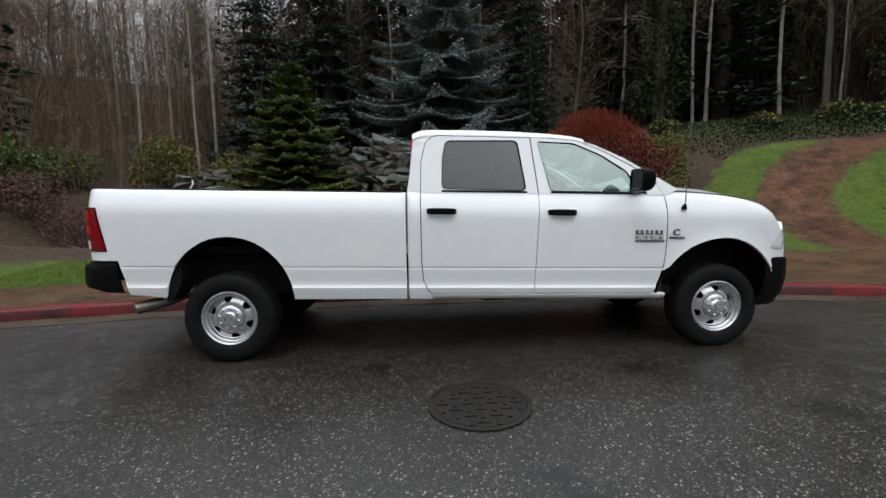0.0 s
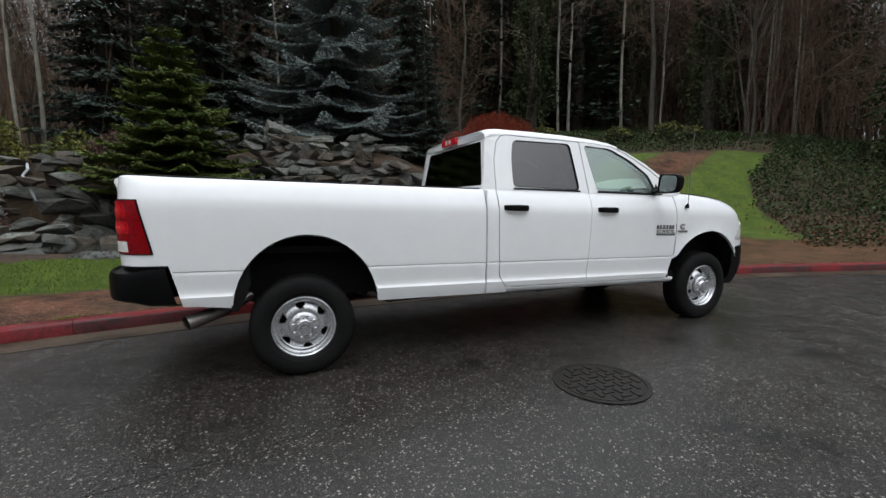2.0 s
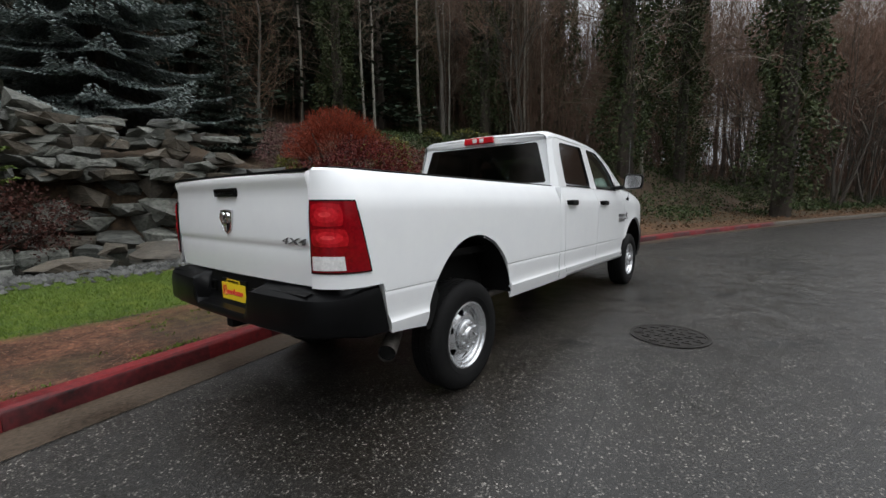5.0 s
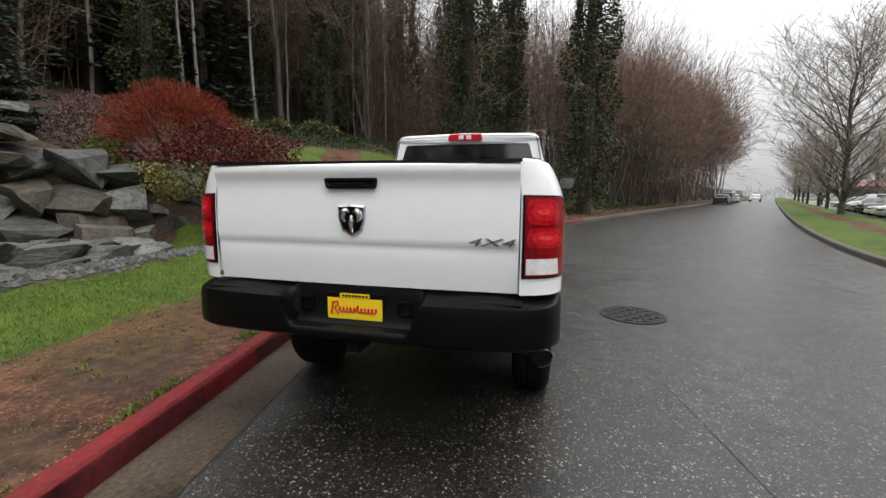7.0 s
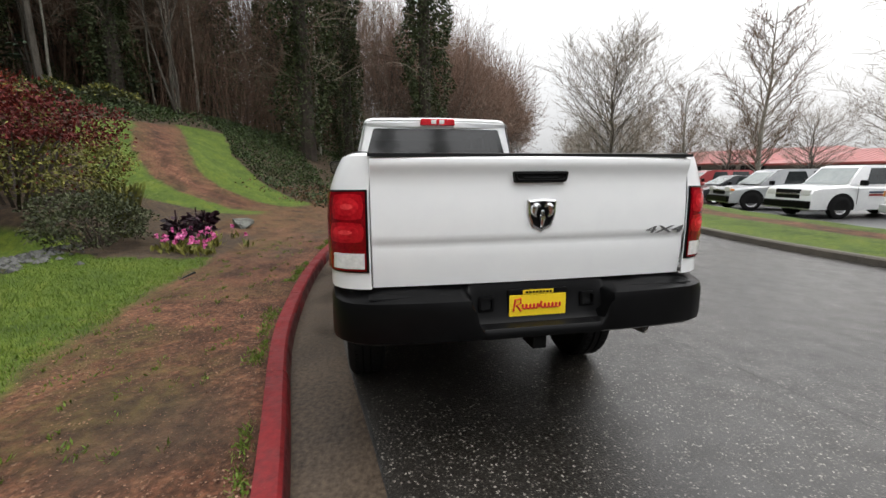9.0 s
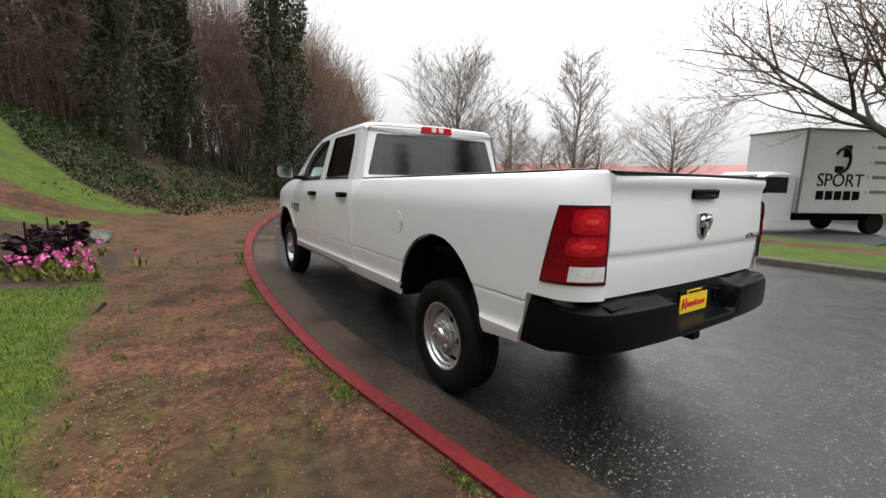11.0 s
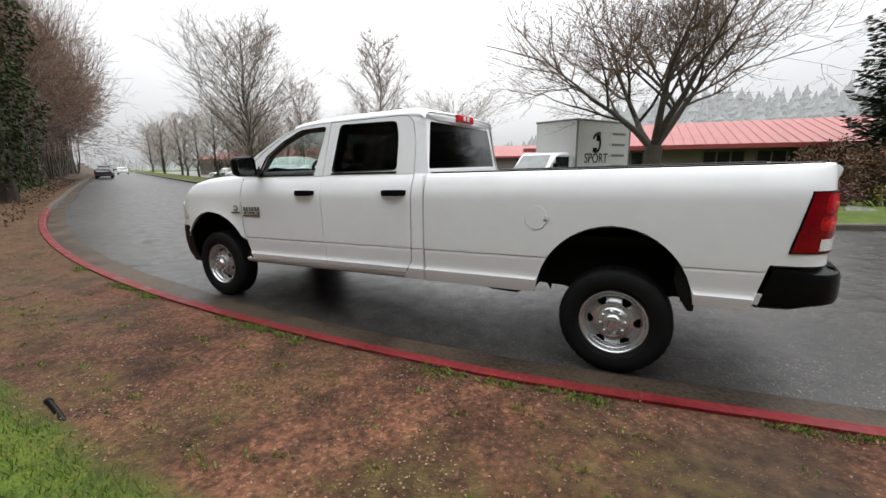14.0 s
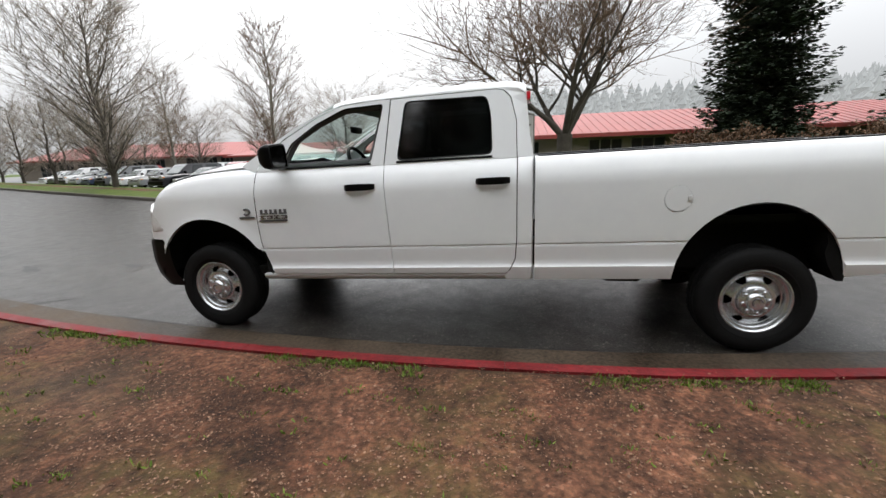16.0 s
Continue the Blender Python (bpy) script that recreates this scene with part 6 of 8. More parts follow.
def ivy_tree(name, label, height, radius, seed, leaves=9000, group=""):
    """A trunk wrapped in hanging ivy, uneven in outline."""
    r = random.Random(seed)
    root = new(name)
    tagged(root, label, "tree", group)
    bm = bmesh.new()
    tube(bm, [(0, 0, -0.4), (0.1, 0, height * 0.5), (0.0, 0.1, height)], [0.38, 0.28, 0.08], 9)
    part("trunk", bm, BARK_DARK, root, smooth=True)
    V, F = [], []
    for _ in range(leaves):
        t = r.random() ** 0.8
        z = height * (0.03 + 0.95 * t)
        ang = r.uniform(0, 6.283)
        wob = 0.62 + 0.75 * noise.noise(Vector((math.cos(ang) * 1.3 + seed, math.sin(ang) * 1.3, z * 0.55)))
        rad = radius * max(0.25, wob) * (1.05 - 0.55 * t) * r.uniform(0.72, 1.04)
        p = Vector((math.cos(ang) * rad, math.sin(ang) * rad, z))
        a = (Vector((math.cos(ang), math.sin(ang), -0.6)) + rnd_dir(r) * 0.9).normalized() * r.uniform(0.10, 0.20)
        quad_at(V, F, p, a, a.cross(rnd_dir(r)).normalized() * r.uniform(0.04, 0.07))
    tagged(rawmesh("ivy", V, F, IVY, root), kind="stuff")
    TV, TF = [], []
    for k in range(46):
        z = height * r.uniform(0.12, 1.0)
        ang = r.uniform(0, 6.283)
        p = Vector((0, 0, z))
        d = Vector((math.cos(ang), math.sin(ang), r.uniform(0.0, 0.5))).normalized()
        L = radius * r.uniform(1.1, 2.4)
        q = p
        for j in range(3):
            d = (d + rnd_dir(r) * 0.25).normalized()
            q2 = q + d * L / 3
            stick(TV, TF, q, q2, 0.035 - 0.010 * j, 0.026 - 0.009 * j)
            for _ in range(3):
                stick(TV, TF, q2, q2 + (d + rnd_dir(r)).normalized() * L * 0.3, 0.010, 0.004)
            q = q2
    tagged(rawmesh("bare_branch", TV, TF, TWIG_TAN, root), kind="stuff")
    return root


def shrub(name, label, rx, ry, rz, leaf, seed, count=2600, size=0.09, hollow=0.55, second=None, share=0.0, twigs=True, category="shrub"):
    """A bush: stems and a broken shell of leaves; a second leaf colour may take the top or the skirt."""
    r = random.Random(seed)
    root = new(name)
    tagged(root, label, category)
    V, F, V2, F2 = [], [], [], []
    for _ in range(count):
        d = rnd_dir(r)
        if d.z < -0.75:
            d.z = -d.z * 0.4
        lump = 0.84 + 0.34 * noise.noise(d * 2.1 + Vector((seed, 0, 0))) + 0.14 * noise.noise(d * 6 + Vector((0, seed, 0)))
        s = lump * (hollow + (1 - hollow) * r.random() ** 0.45)
        p = Vector((d.x * rx * s, d.y * ry * s, rz * ((0.42 + 0.58 * d.z * s) if d.z > 0 else (0.42 + 0.52 * d.z * s))))
        if p.z < 0.02:
            p.z = r.uniform(0.02, 0.15)
        a = (d * 0.8 + rnd_dir(r)).normalized() * size * r.uniform(0.6, 1.4)
        b = a.cross(rnd_dir(r)).normalized() * size * 0.30
        pick = second and ((d.z > 0.15 and r.random() < share) or r.random() < share * 0.12)
        quad_at(V2 if pick else V, F2 if pick else F, p, a, b)
    tagged(rawmesh("foliage", V, F, leaf, root), kind="stuff")
    if second and V2:
        tagged(rawmesh("top_foliage", V2, F2, second, root), kind="stuff")
    if twigs:
        TV, TF = [], []
        for k in range(26):
            d = rnd_dir(r)
            d.z = abs(d.z) + 0.3
            d.normalize()
            q = Vector((d.x * rx * 0.12, d.y * ry * 0.12, -0.05))
            e = Vector((d.x * rx, d.y * ry, rz * (0.3 + 0.6 * d.z))) * r.uniform(0.7, 0.95)
            m = q.lerp(e, 0.5) + rnd_dir(r) * 0.1 * rx
            stick(TV, TF, q, m, 0.014 * rx, 0.010 * rx)
            stick(TV, TF, m, e, 0.010 * rx, 0.004 * rx)
        tagged(rawmesh("stem", TV, TF, BARK_DARK, root), kind="stuff")
    return root


def twig_dome(name, label, radius, low, top, seed, count=6500):
    """A leafless dome of fine red shoots on a short branching trunk."""
    r = random.Random(seed)
    root = new(name)
    tagged(root, label, "shrub")
    TV, TF = [], []
    for k in range(9):
        ang = 2 * math.pi * k / 9 + r.uniform(-0.2, 0.2)
        q = Vector((0.1 * math.cos(ang), 0.1 * math.sin(ang), -0.2))
        m = Vector((radius * 0.35 * math.cos(ang), radius * 0.35 * math.sin(ang), low * 0.8))
        e = Vector((radius * 0.75 * math.cos(ang), radius * 0.75 * math.sin(ang), low + (top - low) * 0.4))
        stick(TV, TF, q, m, 0.09, 0.06, 5)
        stick(TV, TF, m, e, 0.06, 0.02, 4)
    tagged(rawmesh("trunk", TV, TF, BARK_GREY, root), kind="stuff")
    V, F = [], []
    for _ in range(count):
        d = rnd_dir(r)
        d.z = abs(d.z)
        lump = 0.9 + 0.16 * noise.noise(d * 3 + Vector((seed, 0, 0)))
        s = lump * r.uniform(0.55, 1.0)
        p = Vector((d.x * radius * s, d.y * radius * s, low + (top - low) * (0.05 + 0.95 * d.z * s)))
        a = (d * Vector((1, 1, 0.5)).length + Vector((0, 0, 0.5)) + rnd_dir(r) * 0.8).normalized() * r.uniform(0.06, 0.15)
        quad_at(V, F, p, a, a.cross(rnd_dir(r)).normalized() * 0.008)
    tagged(rawmesh("crown", V, F, TWIG_RED, root), kind="stuff")
    return root


def stone_mesh(seed):
    """A broken angular stone of about unit size: the hull of scattered points, its edges knocked off."""
    r = random.Random(seed)
    bm = bmesh.new()
    for _ in range(15):
        d = Vector((r.uniform(-1, 1), r.uniform(-1, 1), r.uniform(-1, 1)))
        d = d / max(abs(d.x), abs(d.y), abs(d.z)) * r.uniform(0.40, 0.52)
        bm.verts.new(d * (1 - 0.18 * r.random()))
    hull = bmesh.ops.convex_hull(bm, input=bm.verts)
    bmesh.ops.delete(bm, geom=[v for v in bm.verts if not v.link_faces], context="VERTS")
    bmesh.ops.subdivide_edges(bm, edges=list(bm.edges), cuts=1, use_grid_fill=True)
    for v in bm.verts:
        n = noise.noise_vector(v.co * 3.1 + Vector((seed * 1.7, 0, seed)))
        v.co = v.co * 0.97 + n * 0.050 + noise.noise_vector(v.co * 8 + Vector((0, seed, 0))) * 0.018
    me = bpy.data.meshes.new("stone")
    finish(me, bm, False)
    return me


STONES = {m.name: [stone_mesh(k + (0 if m is STONE else 20)) for k in range(7)] for m in (STONE, STONE_WARM)}
for m in (STONE, STONE_WARM):
    for me in STONES[m.name]:
        me.materials.append(m)


def stone(parent, at, size, r, warm=0.25, tilt=18, name="stone"):
    me = r.choice(STONES[(STONE_WARM if r.random() < warm else STONE).name])
    ob = new(name, me)
    ob.matrix_basis = pose(*at, r.uniform(-tilt, tilt), r.uniform(-tilt, tilt), r.uniform(0, 360)) @ Matrix.Diagonal((*size, 1))
    if parent:
        ob.parent = parent
    return ob


# ---- the garden ----
r = random.Random(21)

# rock walls round the pond: courses of big broken stones, set back as they rise
wall = tagged(new("rock_wall"), "dry-stacked wall of grey broken boulders behind the pond", "rock wall", kind="structure")
LINE = [(-8.0, 11.2, 1.6), (-5.0, 12.6, 2.2), (-2.4, 12.8, 2.6), (0.0, 12.9, 2.0), (2.0, 12.1, 2.1), (3.6, 11.1, 2.3), (5.0, 9.9, 2.35), (6.3, 8.6, 1.7)]
for (ax, ay, ah), (bx, by, bh) in zip(LINE, LINE[1:]):
    L = math.hypot(bx - ax, by - ay)
    nx, ny = -(by - ay) / L, (bx - ax) / L
    blocks = ax >= 1.9                                                   # big blocks nearest the lawn
    for course in range(3 if blocks else 5):
        s = r.uniform(0, 0.3)
        while s < L:
            w = r.uniform(0.85, 1.35) if blocks else r.uniform(0.6, 1.6)
            t = (s + w / 2) / L
            h = ah + (bh - ah) * min(t, 1)
            ch = h / (2.75 if blocks else 4.6)
            x, y = ax + (bx - ax) * t, ay + (by - ay) * t
            back = course * 0.30 + r.uniform(-0.10, 0.16)
            stone(wall, (x + nx * back, y + ny * back, 0.22 + course * ch + r.uniform(-0.06, 0.06)), (w * 1.35, r.uniform(1.1, 1.6), ch * (r.uniform(1.25, 1.55) if blocks else r.uniform(1.35, 1.8))), r, 0.18, 14 if blocks else 9)
            s += w * r.uniform(0.82, 0.98)
# upper tier with flat capstones and the standing slab
upper = tagged(new("rock_wall"), "upper terrace of flat grey stones with a standing slab", "rock wall", kind="structure")
for k in range(104):
    t = r.random()
    course = k % 6
    x = -2.2 + 6.4 * t
    z = 2.15 + 0.31 * course - 0.5 * max(0, t - 0.75)
    y = wall_y(x) + 0.30 + 0.14 * course + r.uniform(-0.10, 0.10)
    stone(upper, (x, y, z), (r.uniform(0.6, 1.4), r.uniform(0.7, 1.0), r.uniform(0.34, 0.48)), r, 0.35, 5)
slab = new("stone", STONES[STONE.name][2])
slab.matrix_basis = pose(0.20, 13.75, 4.10, 4, 8, 20) @ Matrix.Diagonal((1.25, 0.6, 1.15, 1))
slab.parent = upper
# cascade of flat steps with thin falls
cascade = tagged(new("cascade"), "stepped cascade of flat stones with thin white water", "waterfall", kind="structure")
for k in range(74):
    t = k / 73
    x, y, z = -6.7 + 0.7 * t + r.uniform(-1.3, 1.3), 13.0 - 5.2 * t, 2.75 - 2.4 * t + r.uniform(-0.12, 0.16)
    if 8.6 < y < 12.3 and r.random() < 0.86:
        continue
    stone(cascade, (x, y, z), (r.uniform(0.5, 1.1), r.uniform(0.5, 0.9), r.uniform(0.2, 0.38)), r, 0.3, 8)
bm = bmesh.new()
for dx in (0.0, 0.03):
    tube(bm, [(-6.70 + dx, 11.62, 2.43), (-6.64 + dx, 11.48, 2.25), (-6.76 + dx, 11.44, 2.06), (-6.63 + dx, 11.36, 1.86), (-6.53 + dx, 11.30, 1.58), (-6.44 + dx, 11.24, 1.36)], [0.010, 0.024, 0.016, 0.026, 0.018, 0.008], 6)
part("fall", bm, FALL, cascade, smooth=True)
# pond edge: low stones and pebbles
edge = tagged(new("pond_edging"), "low flat stones round the pond's edge", "edging", kind="structure")
for k in range(64):
    a = 2 * math.pi * k / 64
    x, y = -3.0 + 7.0 * math.cos(a) + r.uniform(-0.2, 0.2), 8.0 + 2.75 * math.sin(a) + r.uniform(-0.2, 0.2)
    stone(edge, (x, y, 0.16), (r.uniform(0.6, 1.25), r.uniform(0.5, 0.9), r.uniform(0.25, 0.5)), r, 0.35, 8)
for x, y, w, h in ((2.6, 7.6, 1.5, 0.5), (3.7, 7.2, 1.2, 0.5), (1.2, 8.0, 1.6, 0.6), (-0.6, 7.2, 1.6, 0.5), (-2.0, 6.9, 1.5, 0.45), (4.3, 8.6, 1.3, 0.9), (-1.9, 5.9, 1.7, 0.35), (-3.4, 5.9, 1.3, 0.4), (-4.6, 6.1, 1.0, 0.4)):
    stone(edge, (x, y, 0.2), (w, w * 0.7, h), r, 0.4, 8)
stone(None, (7.2, 3.55, ground_z(7.2, 3.55) + 0.05), (0.55, 0.45, 0.35), r, 0.0, 6, "boulder")
tagged(bpy.context.scene.objects["boulder"], "pale rounded boulder beside the flower bed", "boulder")
V, F = [], []
for k in range(2600):
    x = r.uniform(-3.5, 4.4)
    y = 5.35 + 0.10 * max(0, x - 1) + r.gauss(0, 0.28)
    z = ground_z(x, y) + 0.01
    s = r.uniform(0.025, 0.075)
    k0 = len(V)
    for q in range(5):
        a = 2 * math.pi * q / 5 + r.uniform(-0.3, 0.3)
        V.append(Vector((x + s * math.cos(a), y + s * math.sin(a), z)))
    V.append(Vector((x + r.uniform(-0.3, 0.3) * s, y, z + s * r.uniform(0.5, 0.9))))
    for q in range(5):
        F.append((k0 + q, k0 + (q + 1) % 5, k0 + 5))
tagged(rawmesh("pebbles", V, F, leafy("pebble", (0.02, 0.02, 0.018), (0.105, 0.105, 0.098), 0.6)), "grey river pebbles along the pond's lawn edge", "pebbles", kind="stuff")
bm = bmesh.new()
bmesh.ops.create_circle(bm, cap_ends=True, segments=48, radius=1, matrix=Matrix.Translation((-3.0, 8.0, 0.14)) @ Matrix.Diagonal((7.6, 3.1, 1, 1)))
tagged(part("water", bm, WATER), "dark still pond water between stones", "water", kind="structure")


def put(ob, x, y, rz=0, dz=0.0, scale=1.0):
    ob.matrix_basis = pose(x, y, ground_z(x, y) + dz, 0, 0, rz) @ Matrix.Diagonal((scale, scale, scale, 1))
    return ob


def copies(ob, spots, dz=0.0):
    """The first spot takes the original; the others copies that share its meshes."""
    for k, (x, y, rz, sc) in enumerate(spots):
        m = pose(x, y, ground_z(x, y) + dz, 0, 0, rz)
        if k == 0:
            ob.matrix_basis = m @ Matrix.Diagonal((sc, sc, sc, 1))
        else:
            c = copy_thing(ob, m)
            c.scale = (sc, sc, sc)


put(conifer("spruce", "big blue spruce with frosted layered boughs", 15, 4.7, 2.1, NEEDLE_BLUE, 3, whorls=13, per=13, density=0.10, size=0.14, droop=0.55, shape=0.8, bough=0.15, lush=4, hang=0.03, even=0.7, lift=0.35), 3.1, 18.9)
put(conifer("spruce", "young green spruce above the pond stones", 6.9, 2.6, 1.9, NEEDLE_GREEN, 4, whorls=12, per=15, shape=0.85, density=0.06, size=0.11, droop=0.40, bough=0.10, lush=6, hang=0.10, even=0.75, lift=0.40), -3.2, 12.4, dz=0.3)
put(conifer("spruce", "grey-green spruce beside the red maple", 7.4, 2.1, 0.4, NEEDLE_TEAL, 5, whorls=15, per=10, density=0.09, size=0.15, droop=0.1, lush=2, hang=0.2, even=0.7), 7.4, 17.3)
dark = conifer("fir", "tall dark fir at the wood's edge", 17, 3.1, 0.5, NEEDLE_TEAL, 6, whorls=22, per=11, density=0.14, size=0.22, droop=0.55, hang=0.15, even=0.6, bough=0.08, lift=0.35, group="dark firs", lush=3)
copies(dark, [(-6.9, 19.6, 0, 1.0), (-3.4, 20.6, 80, 1.05), (-1.0, 23.5, 200, 1.1), (8.6, 23.5, 40, 0.95), (0.8, 26, 10, 1.2), (-5.4, 23.4, 130, 1.15), (-2.4, 26.5, 250, 1.2), (2.8, 24.0, 320, 1.0)])
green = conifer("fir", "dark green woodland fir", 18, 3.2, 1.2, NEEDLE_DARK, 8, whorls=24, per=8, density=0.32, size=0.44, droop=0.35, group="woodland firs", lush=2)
spots = []
for k in range(32):
    x = r.uniform(6, 46)
    y = kerb_y(x) + r.uniform(27, 46)
    spots.append((x, y, r.uniform(0, 360), r.uniform(0.75, 1.35)))
for k in range(16):
    x = r.uniform(12, 44)
    spots.append((x, kerb_y(x) + r.uniform(22, 32), r.uniform(0, 360), r.uniform(1.0, 1.5)))
for k in range(9):
    x = -16 - 3.2 * k
    spots.append((x, kerb_y(x) + r.uniform(12, 24), r.uniform(0, 360), r.uniform(0.7, 1.0)))
spots = [q for q in spots if q[0] < 0 or not 0.22 < math.atan2(q[1] + 1, q[0] + 3) < 0.37]
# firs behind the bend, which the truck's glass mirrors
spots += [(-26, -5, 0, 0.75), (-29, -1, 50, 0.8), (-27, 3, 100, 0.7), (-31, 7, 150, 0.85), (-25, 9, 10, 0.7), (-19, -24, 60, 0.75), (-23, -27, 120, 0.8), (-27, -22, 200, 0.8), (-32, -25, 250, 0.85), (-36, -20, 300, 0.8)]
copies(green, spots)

put(twig_dome("maple", "dome-shaped shrub of fine red leafless shoots", 2.05, 1.2, 3.25, 9, 26000), 7.6, 9.9)
put(shrub("shrub", "broad shrub with dark red tops and yellow-green skirts", 2.6, 2.2, 2.65, LEAF_YELLOW, 11, 14500, 0.075, 0.6, LEAF_MAROON, 0.97), 6.85, 7.6, dz=-0.1)
put(shrub("shrub", "small yellow-leaved shrub above the rock wall", 0.62, 0.55, 1.05, LEAF_YELLOW, 13, 1100, 0.09), 6.27, 11.0, dz=-0.05)
put(shrub("shrub", "low grey-green mounded shrub in the bed", 0.98, 0.90, 0.95, LEAF_DARK, 14, 5200, 0.05, 0.6), 4.45, 4.95)
put(shrub("shrub", "dark evergreen rhododendron by the pond", 1.6, 1.5, 2.4, LEAF_GREEN, 15, 3600, 0.14), -12.6, 10.6)
put(shrub("shrub", "yellow-green rhododendron above the cascade", 1.45, 1.35, 2.5, LEAF_YELLOW, 16, 4200, 0.12, 0.55, LEAF_GREEN, 0.25), -9.0, 14.0)
put(shrub("shrub", "brownish shrub beside the cascade", 0.9, 0.9, 1.2, LEAF_HEATH, 17, 1500, 0.09), -5.0, 13.2, dz=0.8)
for k, (x, y, s) in enumerate(((-7.5, 9.7, 1.25), (-8.9, 9.4, 1.45), (-10.4, 9.0, 1.35), (-11.8, 8.6, 1.3))):
    put(shrub("heather", "mound of pinkish-brown heather on the pond bank", 0.95 * s, 0.8 * s, 1.15 * s, LEAF_HEATH, 30 + k, 3400, 0.07, 0.6, category="heather"), x, y, dz=-0.1)
put(shrub("shrub", "wide brownish-red weeping shrub behind the pond", 2.5, 1.3, 2.0, LEAF_RUSSET, 18, 7000, 0.08, 0.6), -1.7, 10.9, dz=0.1)
for k, (x, y, s) in enumerate(((18.4, 11.7, 0.8), (19.6, 11.3, 0.6), (15.4, 11.9, 0.65), (12.9, 14.6, 0.6), (-12.5, 12.5, 1.2), (2.2, 16.6, 0.6))):
    put(shrub("rhododendron", "glossy green rhododendron under the trees", 1.2 * s, 1.1 * s, 1.25 * s, LEAF_DARK, 50 + k, 900, 0.14, 0.5, LEAF_YELLOW, 0.5), x, y)

for k, (x, y, s, c) in enumerate(((-6.3, 14.8, 1.15, LEAF_YELLOW), (-12.6, 13.2, 1.2, LEAF_GREEN), (-4.6, 15.0, 1.0, LEAF_DARK), (-14.5, 13.0, 1.4, LEAF_GREEN), (-17.5, 15.5, 1.4, LEAF_DARK), (-21.0, 14.0, 1.5, LEAF_DARK))):
    put(shrub("rhododendron", "leafy rhododendron at the wood's edge", 1.3 * s, 1.2 * s, 1.5 * s, c, 150 + k, 2000, 0.13, 0.5, LEAF_GREEN, 0.35), x, y)
put(shrub("shrub", "rounded golden-green evergreen shrub beside the red dome", 1.0, 0.95, 2.2, LEAF_YELLOW, 20, 6500, 0.07, 0.62), 9.8, 9.3)
put(shrub("shrub", "wide pinkish-brown leafless shrub beside the red dome", 1.5, 1.2, 2.3, LEAF_HEATH, 19, 4200, 0.08, 0.6), 7.6, 12.9, dz=0.1)

# flower bed by the footpath
bed = thing("flower_bed_plant", "clump of pink flowers over low green leaves", "flowers", at=(0, 0, 0))
V, F, GV, GF = [], [], [], []
for k in range(34):
    x, y = 4.75 + r.gauss(0, 0.50), 3.56 + r.gauss(0, 0.22)
    z = ground_z(x, y)
    head = Vector((x, y, z + r.uniform(0.16, 0.34)))
    for _ in range(10):
        a = (rnd_dir(r) + Vector((0, 0, 0.4))).normalized() * 0.055
        quad_at(V, F, head, a, a.cross(rnd_dir(r)).normalized() * 0.022)
    for _ in range(9):
        b = Vector((x + r.uniform(-0.12, 0.12), y + r.uniform(-0.12, 0.12), z + 0.01))
        a = (rnd_dir(r) * 0.7 + Vector((0, 0, 1))).normalized() * r.uniform(0.1, 0.2)
        quad_at(GV, GF, b, a, a.cross(rnd_dir(r)).normalized() * 0.022)
tagged(rawmesh("bloom", V, F, PETAL, bed), kind="stuff")
tagged(rawmesh("foliage", GV, GF, LEAF_YELLOW, bed), kind="stuff")
for k, (x, y) in enumerate(((5.15, 3.6), (4.85, 3.95), (5.45, 3.85))):
    kale = thing("ornamental_kale", "tall dark purple frilled kale plant in the bed", "plant", "kale plants", at=(x, y, ground_z(x, y)))
    V, F = [], []
    for _ in range(130):
        t = r.random()
        ang = r.uniform(0, 6.283)
        p = Vector((0.16 * t * math.cos(ang), 0.16 * t * math.sin(ang), 0.08 + 0.36 * r.random() + (0.12 if k == 0 else 0)))
        a = (Vector((math.cos(ang), math.sin(ang), 0.2)) + rnd_dir(r) * 0.6).normalized() * 0.13
        quad_at(V, F, p, a, a.cross(rnd_dir(r)).normalized() * 0.04)
    tagged(rawmesh("foliage", V, F, KALE, kale), kind="stuff")
    SV, SF = [], []
    stick(SV, SF, Vector((0, 0, -0.02)), Vector((0, 0, 0.6)), 0.02, 0.012, 5)
    rawmesh("stem", SV, SF, KALE, kale)
tuft = thing("ornamental_grass", "clump of arching yellow-green ornamental grass", "plant", at=(5.5, 5.1, ground_z(5.5, 5.1)))
V, F = [], []
for _ in range(420):
    ang = r.uniform(0, 6.283)
    b = Vector((0.12 * r.random() * math.cos(ang), 0.12 * r.random() * math.sin(ang), 0))
    m = b + Vector((0.22 * math.cos(ang), 0.22 * math.sin(ang), 0.6)) * r.uniform(0.9, 1.6)
    w = Vector((-math.sin(ang), math.cos(ang), 0)) * 0.008
    e = m + Vector((0.35 * math.cos(ang), 0.35 * math.sin(ang), 0.05)) * r.uniform(0.4, 1)
    k0 = len(V)
    V.extend((b - w, b + w, m + w, m - w, e))
    F.extend(((k0, k0 + 1, k0 + 2, k0 + 3), (k0 + 3, k0 + 2, k0 + 4)))
tagged(rawmesh("foliage", V, F, LEAF_YELLOW, tuft), kind="stuff")
